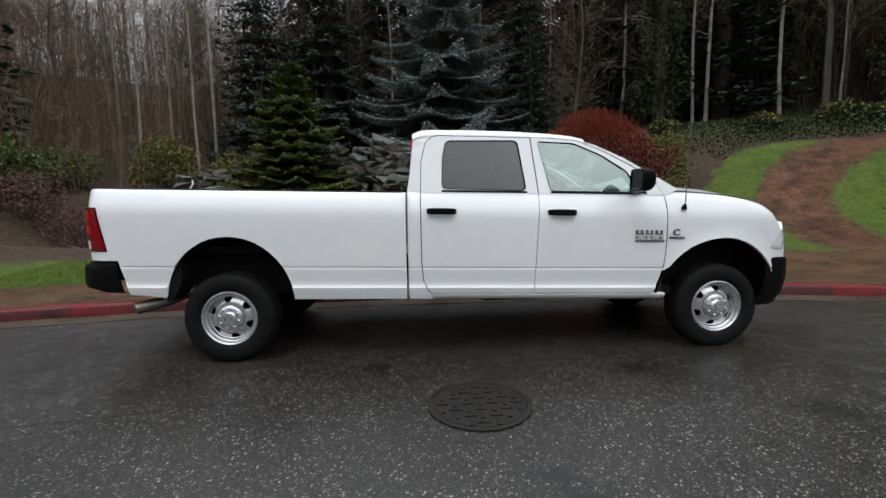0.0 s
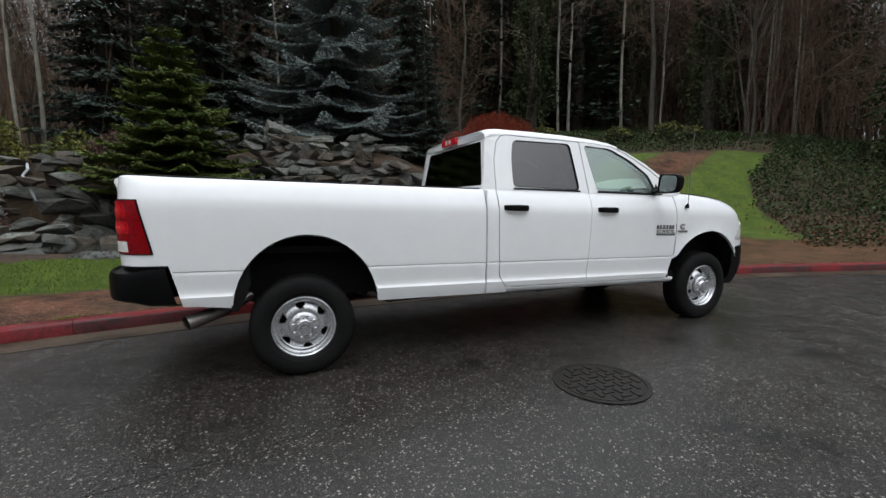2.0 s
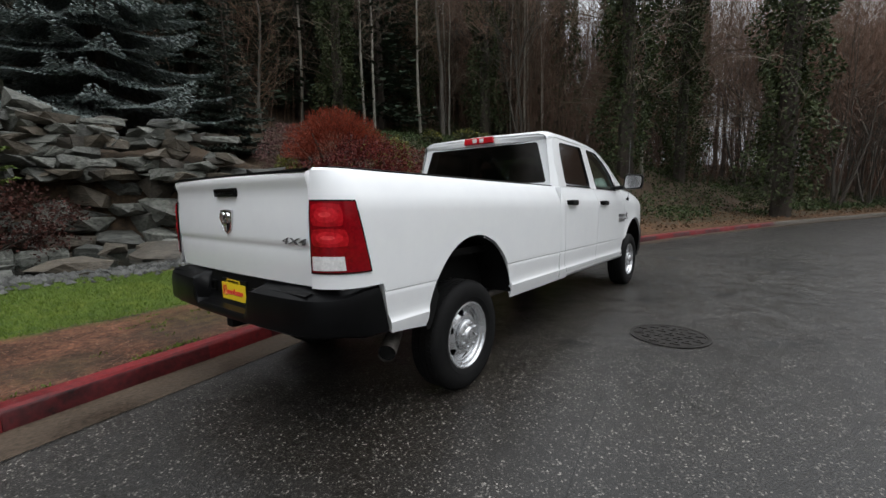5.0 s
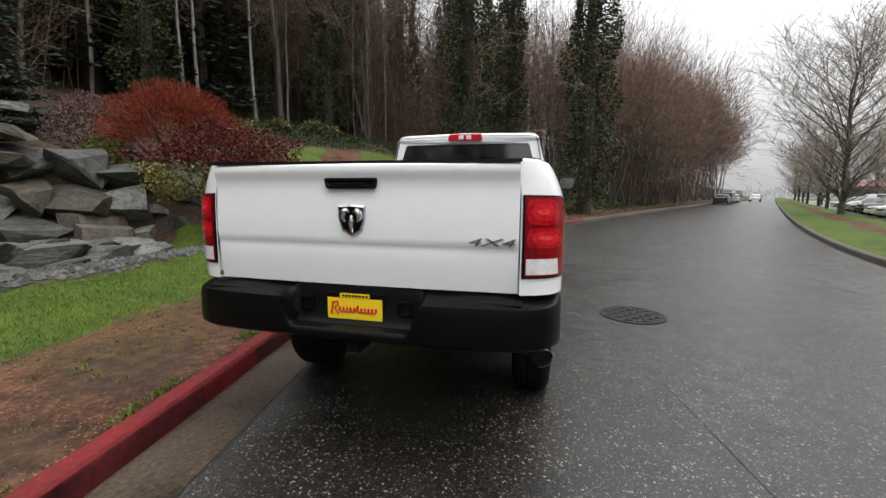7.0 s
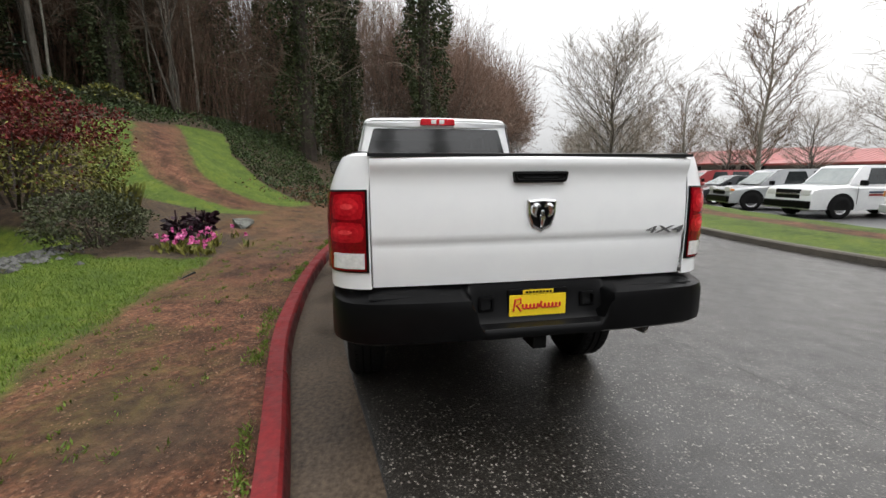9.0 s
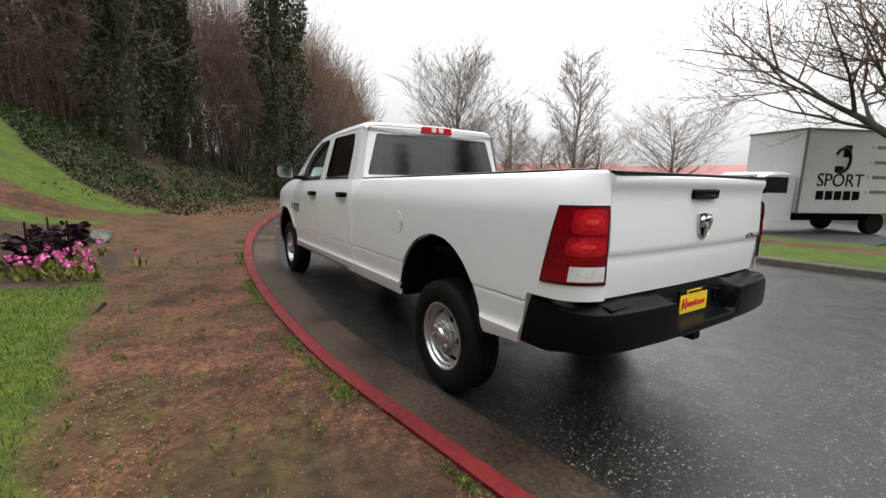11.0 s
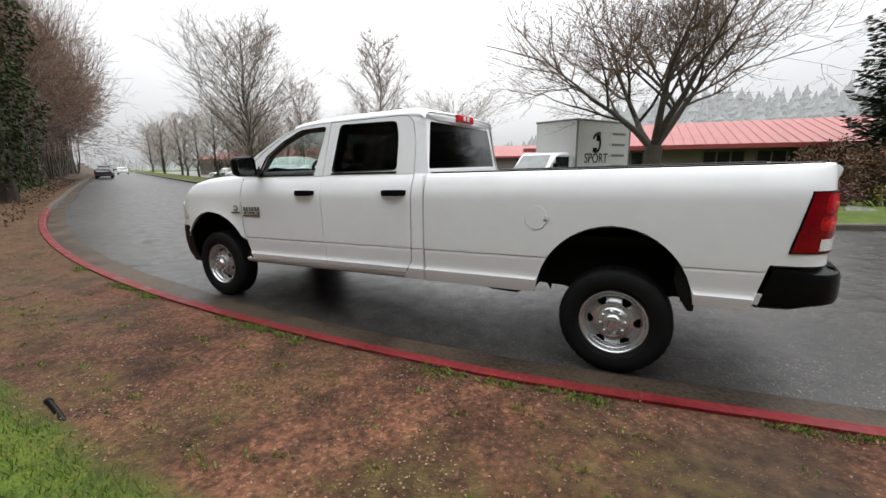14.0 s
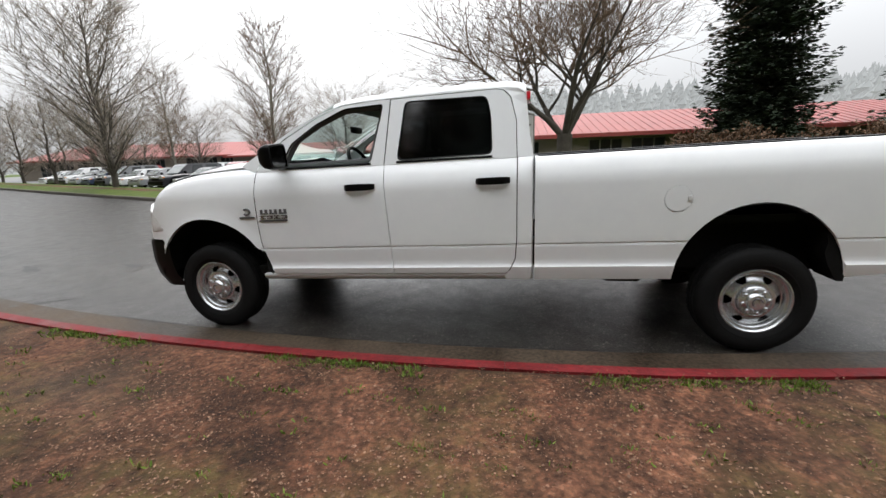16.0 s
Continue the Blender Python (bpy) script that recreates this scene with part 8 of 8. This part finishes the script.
SHAPES = {  # lower body line and glasshouse line: (x, z) with x from tail to nose
    "suv": (4.6, 1.85, [(-2.3, 0.55), (-2.3, 0.95), (-2.2, 1.05), (0.95, 1.05), (1.35, 1.02), (2.1, 0.92), (2.28, 0.75), (2.3, 0.5)], [(-2.2, 1.05), (-2.0, 1.66), (-1.8, 1.72), (0.1, 1.72), (0.45, 1.66), (1.15, 1.05)]),
    "sedan": (4.6, 1.8, [(-2.3, 0.5), (-2.28, 0.9), (-2.1, 0.98), (-1.2, 0.98), (0.9, 0.95), (1.3, 0.92), (2.15, 0.78), (2.3, 0.6), (2.3, 0.45)], [(-1.55, 0.98), (-0.85, 1.40), (-0.5, 1.45), (0.2, 1.44), (0.5, 1.40), (1.2, 0.95)]),
    "pickup": (5.6, 1.95, [(-2.8, 0.6), (-2.8, 1.15), (-2.75, 1.2), (-0.6, 1.2), (-0.6, 1.12), (1.2, 1.12), (1.5, 1.16), (2.55, 1.10), (2.72, 1.05), (2.80, 0.92), (2.8, 0.55)], [(-0.58, 1.12), (-0.45, 1.76), (-0.25, 1.82), (0.7, 1.82), (0.95, 1.77), (1.5, 1.12)]),
    "van": (5.2, 1.95, [(-2.6, 0.5), (-2.6, 1.1), (1.5, 1.1), (1.9, 1.05), (2.5, 0.9), (2.6, 0.55)], [(-2.58, 1.1), (-2.5, 1.95), (-2.3, 2.02), (0.9, 2.02), (1.2, 1.95), (1.85, 1.1)]),
}


def parked(kind, paint, x, y, rz, z=-0.205, mark=False):
    """A parked vehicle: lofted body, glass, bumpers, lamps and four wheels."""
    L, W, low, top = SHAPES[kind]
    cat = {"suv": "car", "sedan": "car", "pickup": "pickup truck", "van": "van"}[kind]
    label = {"suv": f"{paint} sport utility car parked in the car park", "sedan": f"{paint} saloon car parked in the car park", "pickup": f"{paint} pickup truck parked behind the verge", "van": f"{paint} van parked behind the verge"}[kind]
    car = thing("parked_" + cat.replace(" ", "_"), label, cat, "parked vehicles", at=(x, y, z), rz=rz)
    h = W / 2
    tall = kind in ("pickup", "van", "suv")
    zb, zt = min(p[1] for p in top), max(p[1] for p in top)
    bm = bmesh.new()
    rows = []
    for px, pz in low:
        rows.append([(px, -h * 0.97, 0.32), (px, -h, 0.55 if pz > 0.6 else pz), (px, -h * 0.985, pz - 0.08 if pz > 0.7 else pz), (px, -h * 0.90, pz), (px, h * 0.90, pz), (px, h * 0.985, pz - 0.08 if pz > 0.7 else pz), (px, h, 0.55 if pz > 0.6 else pz), (px, h * 0.97, 0.32)])
    vs = grid(bm, rows)
    bm.faces.new(vs[0]), bm.faces.new(vs[-1][::-1])
    body = part("body", bm, CAR_PAINTS[paint], car, smooth=True)
    bm = bmesh.new()
    rows = []
    zb, zt = min(p[1] for p in top), max(p[1] for p in top)
    for px, pz in top:
        w = h * (0.93 - 0.17 * (pz - zb) / (zt - zb))
        rows.append([(px, -w, pz), (px, w, pz)])
    grid(bm, rows)
    part("roof", bm, CAR_PAINTS[paint], car, smooth=True)
    for s in (-1, 1):
        bm = bmesh.new()
        holed(bm, top, [], lambda a, b: (a, s * h * (0.93 - 0.17 * (b - zb) / (zt - zb)), b))
        part("cabin_side", bm, CAR_PAINTS[paint], car)
        xs0, xs1 = top[0][0], top[-1][0]
        for f0, f1 in ((0.10, 0.40), (0.44, 0.68)) if kind != "pickup" else ((0.18, 0.62),):
            bm = bmesh.new()
            a0, a1 = xs0 + (xs1 - xs0) * f0, xs0 + (xs1 - xs0) * f1
            zt2 = zt - 0.10
            sh = 0.12
            holed(bm, [(a0 - 0.02, zb + 0.06), (a1 + (0.16 if f1 > 0.6 else 0), zb + 0.06), (a1 - sh * 0.4, zt2), (a0 + sh, zt2)], [], lambda a, b: (a, s * (h * (0.93 - 0.17 * (b - zb) / (zt - zb)) + 0.008), b))
            part("side_window", bm, WINDOW, car)
        bm = bmesh.new()
        lz = 0.80 if tall else 0.66
        box(bm, L / 2 - 0.14, L / 2 + 0.015, s * h * 0.73 - 0.18, s * h * 0.73 + 0.18, lz, lz + (0.20 if tall else 0.13), 0.03)
        lamp_ob = part("headlight", bm, CLEAR_LENS, car)
        part("turn_light", boxed(L / 2 - 0.18, L / 2 - 0.03, s * h * 0.965 - 0.02, s * h * 0.965 + 0.02, lz + 0.03, lz + 0.11, 0.012), AMBER, lamp_ob)
        part("door_mirror", boxed(top[-1][0] - 0.42, top[-1][0] - 0.30, s * (h + 0.10) - 0.11, s * (h + 0.10) + 0.11, zb + 0.02, zb + 0.20, 0.03), BLACK, car)
        seam = top[-1][0] - 0.30
        for sx in ((seam, seam - 1.15) if kind in ("pickup", "van") else (seam, seam - 1.0, seam - 1.95)):
            part("door_seam", boxed(sx - 0.006, sx + 0.006, s * h * 0.999 - 0.004, s * h * 0.999 + 0.004, 0.50, zb - 0.05), GAP, car)
        bm = bmesh.new()
        box(bm, -L / 2 - 0.01, -L / 2 + 0.1, s * h * 0.82 - 0.10, s * h * 0.82 + 0.10, 0.75, 0.98, 0.02)
        part("tail_light", bm, RED_LENS, car)
        for wx in (-L * 0.29, L * 0.31):
            bm = bmesh.new()
            wr = 0.39 if tall else 0.335
            lathe(bm, [(wr * 0.6, 0.03), (wr * 0.9, 0.035), (wr, 0.02), (wr, -0.1), (wr * 0.9, -0.18)], (wx, s * (h - 0.02), wr), "y", 24)
            if s < 0:
                for v in bm.verts:
                    v.co.y = 2 * s * (h - 0.02) - v.co.y
            tyre = part("tyre", bm, RUBBER, car, smooth=True)
            bm = bmesh.new()
            lathe(bm, [(wr * 0.61, 0.02), (wr * 0.5, 0.0), (wr * 0.2, 0.015), (0.001, 0.02)], (wx, s * (h - 0.02), wr), "y", 20)
            if s < 0:
                for v in bm.verts:
                    v.co.y = 2 * s * (h - 0.02) - v.co.y
            part("rim", bm, STEEL, tyre, smooth=True)
            # flat dark disc on the body side paints the wheel arch's shaded hollow
            bm = bmesh.new()
            lathe(bm, [(wr * 1.22, 0.024), (0.0005, 0.024)], (wx, s * h, wr * 1.04), "y", 28)
            for v in bm.verts:
                v.co.y = s * (h + 0.004) - (0.0 if s > 0 else 0.0)
                v.co.z = max(v.co.z, 0.31)
            part("arch_dark_disc", bm, DARK, car)
    for a, b, nm in ((top[-2], top[-1], "windscreen"), (top[1], top[0], "rear_window")):
        bm = bmesh.new()
        d = 0.015 if nm == "windscreen" else -0.015
        w0, w1 = h * 0.70, h * 0.86
        bm.faces.new([bm.verts.new(p) for p in ((a[0] + d, -w0, a[1] - 0.02), (a[0] + d, w0, a[1] - 0.02), (b[0] + d, w1, b[1] + 0.05), (b[0] + d, -w1, b[1] + 0.05))])
        part(nm, bm, SCREEN if nm == "windscreen" else WINDOW, car)
    for xx in (-L / 2 - 0.03, L / 2 - 0.02):
        part("bumper", boxed(xx - 0.03, xx + 0.10, -h * 0.97, h * 0.97, 0.36, 0.62 if tall else 0.56, 0.04), BLACK if kind != "sedan" else CAR_PAINTS[paint], car)
    part("number_plate", boxed(L / 2 + 0.04, L / 2 + 0.075, -0.15, 0.15, 0.45, 0.53), BOX_WHITE, car)
    g0, g1 = (0.68, 1.0) if tall else (0.60, 0.76)
    grille = part("grille", boxed(L / 2 - 0.05, L / 2 + 0.012, -h * 0.52, h * 0.52, g0, min(g1, low[-2][1] + 0.10), 0.02), DARK, car)
    part("grille_bar", boxed(L / 2 - 0.02, L / 2 + 0.03, -h * 0.52, h * 0.52, (g0 + g1) / 2 - 0.03, (g0 + g1) / 2 + 0.03, 0.01), CHROME, grille)
    if mark:
        bm = bmesh.new()
        box(bm, 0.30, 0.80, h * 0.985, h * 1.004, 0.88, 0.94)
        part("door_stripe", bm, CAR_PAINTS["blue"], car)
        part("door_stripe", boxed(0.30, 0.80, h * 0.985, h * 1.004, 0.79, 0.85), CAR_PAINTS["red"], car)
    return car


def stall(x, back=7.6):
    return far_kerb_y(x) - back


parked("pickup", "white", 9.3, stall(9.3, 8.9), 82, mark=True)
for k, (kind, paint) in enumerate((("suv", "silver"), ("sedan", "dark"), ("suv", "red"), ("sedan", "grey"), ("suv", "dark"), ("sedan", "silver"), ("sedan", "white"), ("suv", "grey"), ("sedan", "blue"), ("sedan", "silver"), ("suv", "white"), ("sedan", "dark"), ("sedan", "white"))):
    parked(kind, paint, 12.4 + 3.3 * k, stall(12.4 + 3.3 * k), 72)
for k, (kind, paint) in enumerate((("suv", "white"), ("sedan", "silver"), ("sedan", "grey"), ("suv", "red"), ("sedan", "white"), ("sedan", "dark"))):
    parked(kind, paint, 30 + 5.2 * k, far_kerb_y(30 + 5.2 * k) - 15.5, 240)
for k, (kind, paint) in enumerate((("sedan", "dark"), ("suv", "silver"), ("sedan", "white"))):
    xx = 66 + 7 * k
    parked(kind, paint, xx, kerb_y(xx) - 1.5, -27, z=0.0)
xx = 96
parked("sedan", "white", xx, kerb_y(xx) - 4.0, 153, z=0.0)

# box truck with a lettered side
lorry = thing("box_truck", "white box truck with black markings on its side", "box truck", at=(3.2, -15.5, -0.205), rz=65)
part("cargo_box", boxed(-4.3, 0, -2.3, 0, 0.75, 3.55, 0.03), BOX_WHITE, lorry)
part("roof_rail", boxed(-4.32, 0.02, -2.32, 0.02, 3.50, 3.58), FRAME, lorry)
for a, b in ((0.0, 0.05), (-4.35, -4.3)):
    part("corner_post", boxed(a - 0.02, b, -0.03, 0.02, 0.75, 3.55), FRAME, lorry)
bm = bmesh.new()
rows = []
for px, pz in ((0.05, 0.5), (0.05, 2.05), (0.35, 2.15), (1.1, 2.12), (1.25, 2.05), (1.85, 1.38), (2.0, 1.34), (2.9, 1.22), (3.02, 1.14), (3.06, 0.8), (3.06, 0.5)):
    rows.append([(px, -2.15, 0.45), (px, -2.15, max(0.5, pz - 0.1)), (px, -2.0, pz), (px, -0.3, pz), (px, -0.15, max(0.5, pz - 0.1)), (px, -0.15, 0.45)])
grid(bm, rows)
part("cab", bm, CAR_PAINTS["white"], lorry, smooth=True)
bm = bmesh.new()
bm.faces.new([bm.verts.new(p) for p in ((1.29, -1.92, 2.03), (1.29, -0.38, 2.03), (1.83, -0.28, 1.44), (1.83, -2.02, 1.44))])
part("windscreen", bm, SCREEN, lorry)
part("side_window", boxed(0.35, 1.25, -0.155, -0.142, 1.42, 1.95), WINDOW, lorry)
part("door_mirror", boxed(1.35, 1.47, -0.12, 0.10, 1.40, 1.68, 0.03), BLACK, lorry)
for yy in (-2.0, -0.3):
    lamp_ob = part("headlight", boxed(2.98, 3.09, yy - 0.14, yy + 0.14, 0.88, 1.08, 0.02), CLEAR_LENS, lorry)
    part("turn_light", boxed(2.92, 3.085, yy + (0.15 if yy > -1 else -0.23), yy + (0.23 if yy > -1 else -0.15), 0.90, 1.06, 0.015), AMBER, lamp_ob)
grille = part("grille", boxed(3.0, 3.075, -1.8, -0.5, 0.80, 1.10, 0.01), DARK, lorry)
part("grille_bar", boxed(3.04, 3.10, -1.8, -0.5, 0.93, 0.98, 0.008), CAR_PAINTS["white"], grille)
part("bumper", boxed(3.02, 3.18, -2.18, -0.12, 0.46, 0.70, 0.04), CAR_PAINTS["silver"], lorry)
part("number_plate", boxed(3.17, 3.20, -1.3, -1.0, 0.52, 0.62), FRAME, lorry)
for wx in (-3.4, 2.1):
    for yy in (-0.28, -2.02):
        bm = bmesh.new()
        lathe(bm, [(0.001, 0.14), (0.22, 0.14), (0.38, 0.12), (0.40, 0.0), (0.38, -0.12), (0.001, -0.14)], (wx, yy, 0.40), "y", 24)
        part("wheel", bm, RUBBER, lorry, smooth=True)
part("chassis", boxed(-4.2, 2.2, -1.6, -0.7, 0.45, 0.75), DARK, lorry)
lettering("lettering", "SPORT", 0.62, 0.006, Matrix.Translation((-1.50, 0.006, 1.86)) @ Matrix(((-1, 0, 0, 0), (0, 0, 1, 0), (0, 1, 0, 0), (0, 0, 0, 1))), BLACK, lorry, "black block lettering")
for z in (1.22,):
    bm = bmesh.new()
    for k in range(5):
        box(bm, -2.35 + 0.36 * k, -2.07 + 0.36 * k, 0.0, 0.010, z, z + 0.30)
    part("print_bar", bm, BLACK, lorry)
bm = bmesh.new()
tube(bm, [(-1.45 + 0.30 * math.cos(a), 0.01, 2.55 + 0.40 * math.sin(a)) for a in np.linspace(0.5, 5.2, 12)], 0.05, 6)
box(bm, -1.75, -1.45, 0.0, 0.012, 2.65, 3.05)
box(bm, -1.55, -1.20, 0.0, 0.012, 2.15, 2.35)
part("emblem", bm, BLACK, lorry)
for k, z in enumerate((2.95, 2.45, 1.95, 1.45)):
    bm = bmesh.new()
    box(bm, -3.9, -2.75, 0.0, 0.008, z, z + 0.11)
    box(bm, -2.62, -2.56, 0.0, 0.008, z + 0.03, z + 0.08)
    part("print_bar", bm, FRAME, lorry)

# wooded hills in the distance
HILL = leafy("haze_glow_trees", (0.09, 0.10, 0.10), (0.15, 0.16, 0.16), 1.0)
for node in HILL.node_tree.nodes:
    if node.type == "BSDF_PRINCIPLED":      # the trees' own faint glow stands in for haze
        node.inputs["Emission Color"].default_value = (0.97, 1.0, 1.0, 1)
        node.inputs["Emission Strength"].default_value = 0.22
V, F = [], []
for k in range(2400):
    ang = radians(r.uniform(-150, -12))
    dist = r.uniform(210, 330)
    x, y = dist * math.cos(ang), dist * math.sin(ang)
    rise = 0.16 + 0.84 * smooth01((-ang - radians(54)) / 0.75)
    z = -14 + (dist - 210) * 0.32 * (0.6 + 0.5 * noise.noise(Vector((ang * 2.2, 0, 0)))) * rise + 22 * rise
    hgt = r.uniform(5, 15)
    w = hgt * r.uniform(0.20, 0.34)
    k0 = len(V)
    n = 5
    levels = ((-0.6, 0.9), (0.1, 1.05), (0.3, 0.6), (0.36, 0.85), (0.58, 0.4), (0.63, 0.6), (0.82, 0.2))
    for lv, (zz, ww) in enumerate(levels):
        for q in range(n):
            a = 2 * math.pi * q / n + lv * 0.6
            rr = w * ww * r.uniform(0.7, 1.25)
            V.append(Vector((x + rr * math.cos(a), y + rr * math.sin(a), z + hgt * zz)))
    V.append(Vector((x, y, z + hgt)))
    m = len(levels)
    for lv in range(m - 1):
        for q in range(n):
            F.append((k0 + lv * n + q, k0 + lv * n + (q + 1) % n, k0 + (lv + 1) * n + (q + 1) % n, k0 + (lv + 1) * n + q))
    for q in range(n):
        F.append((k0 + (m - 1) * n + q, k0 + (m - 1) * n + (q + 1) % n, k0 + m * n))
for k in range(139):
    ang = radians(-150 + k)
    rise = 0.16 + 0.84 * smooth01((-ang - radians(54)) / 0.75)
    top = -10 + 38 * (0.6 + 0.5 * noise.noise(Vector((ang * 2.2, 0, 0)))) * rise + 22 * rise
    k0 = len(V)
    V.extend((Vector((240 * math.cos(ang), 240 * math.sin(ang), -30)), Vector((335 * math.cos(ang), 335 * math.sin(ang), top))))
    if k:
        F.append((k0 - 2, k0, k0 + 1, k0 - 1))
tagged(rawmesh("backdrop", V, F, HILL), "conifer hills beyond the buildings, their haze put in as a faint glow", "hills", kind="structure")

# ---- small ground cover near the path ----
g = random.Random(99)
V, F = [], []
count = 0
while count < 60000:
    x = g.uniform(-5.5, 5.2)
    y = kerb_y(x) + g.uniform(1.4, 4.3)
    if g.random() > cover(x, y)[0]:
        count += 0.15
        continue
    count += 1
    z = ground_z(x, y) - 0.004
    h = g.uniform(0.018, 0.050)
    a = g.uniform(0, 6.283)
    w = Vector((math.cos(a), math.sin(a), 0)) * g.uniform(0.0022, 0.0045)
    b = Vector((x, y, z))
    t = b + Vector((g.uniform(-0.7, 0.7) * h, g.uniform(-0.7, 0.7) * h, h))
    k = len(V)
    V.extend((b - w, b + w, t))
    F.append((k, k + 1, k + 2))
tagged(rawmesh("grass", V, F, BLADE), "short green lawn grass beside the footpath", "grass", kind="stuff")

# end of a black irrigation pipe lying in the lawn's edge
bm = bmesh.new()
PIPE_RUN = [(2.95, 3.035, ground_z(2.95, 3.035) + 0.006), (2.85, 3.05, ground_z(2.85, 3.05) + 0.003), (2.72, 3.07, ground_z(2.72, 3.07) - 0.004), (2.62, 3.085, ground_z(2.62, 3.085) - 0.012)]
tube(bm, PIPE_RUN, [0.018, 0.018, 0.018, 0.018], 12)
hose = part("irrigation_pipe", bm, BLACK, smooth=True)
tagged(hose, "short black plastic irrigation pipe lying in the lawn's edge", "pipe")
bm = bmesh.new()
tube(bm, [(2.951, 3.0348, PIPE_RUN[0][2]), (2.925, 3.0388, PIPE_RUN[0][2] - 0.0016)], [0.022, 0.022], 12)
part("collar", bm, RUBBER, hose, "thick rubber collar at the pipe's open end", smooth=True)

# tufts of weeds and grass along the back of the kerb and over the path
V, F = [], []
for c in range(470):
    if c < 350:
        x = g.uniform(-3.0, 7.0)
        y = kerb_y(x) + KERB_W + abs(g.gauss(0, 0.05)) + 0.01
    else:
        x = g.uniform(-1.5, 6.0)
        y = kerb_y(x) + g.uniform(0.4, 1.6)
    if bumpy(x, 0, 0.9, 12) < -0.05 and c < 350:
        continue
    for _ in range(g.randint(8, 22)):
        p = Vector((x + g.gauss(0, 0.04), y + abs(g.gauss(0, 0.025)), ground_z(x, y) - 0.004))
        h = g.uniform(0.010, 0.048)
        a = (rnd_dir(g) + Vector((0, 0, 1.2))).normalized() * h
        quad_at(V, F, p, a, a.cross(rnd_dir(g)).normalized() * g.uniform(0.002, 0.006))
tagged(rawmesh("weeds", V, F, BLADE), "small green weeds along the back of the kerb", "weeds", kind="stuff")

# wood chips and leaf scraps on the footpath
V, F = [], []
for _ in range(42000):
    x = g.uniform(-4.5, 9.0)
    y = kerb_y(x) + KERB_W + g.uniform(0.02, 1.75)
    dens = 0.35 + 0.9 * smooth01(bumpy(x, y, 1.1, 14) + 0.45)
    if g.random() > dens:
        continue
    p = Vector((x, y, ground_z(x, y) + g.uniform(0.001, 0.006)))
    a = Vector((g.uniform(-1, 1), g.uniform(-1, 1), g.uniform(-0.2, 0.35))).normalized() * g.uniform(0.005, 0.010 + 0.020 * g.random() ** 3)
    quad_at(V, F, p, a, a.cross(Vector((g.uniform(-0.3, 0.3), g.uniform(-0.3, 0.3), 1))).normalized() * g.uniform(0.0015, 0.005))
tagged(rawmesh("wood_chips", V, F, CHIP), "reddish-brown wood chips strewn over the footpath", "wood chips", kind="stuff")
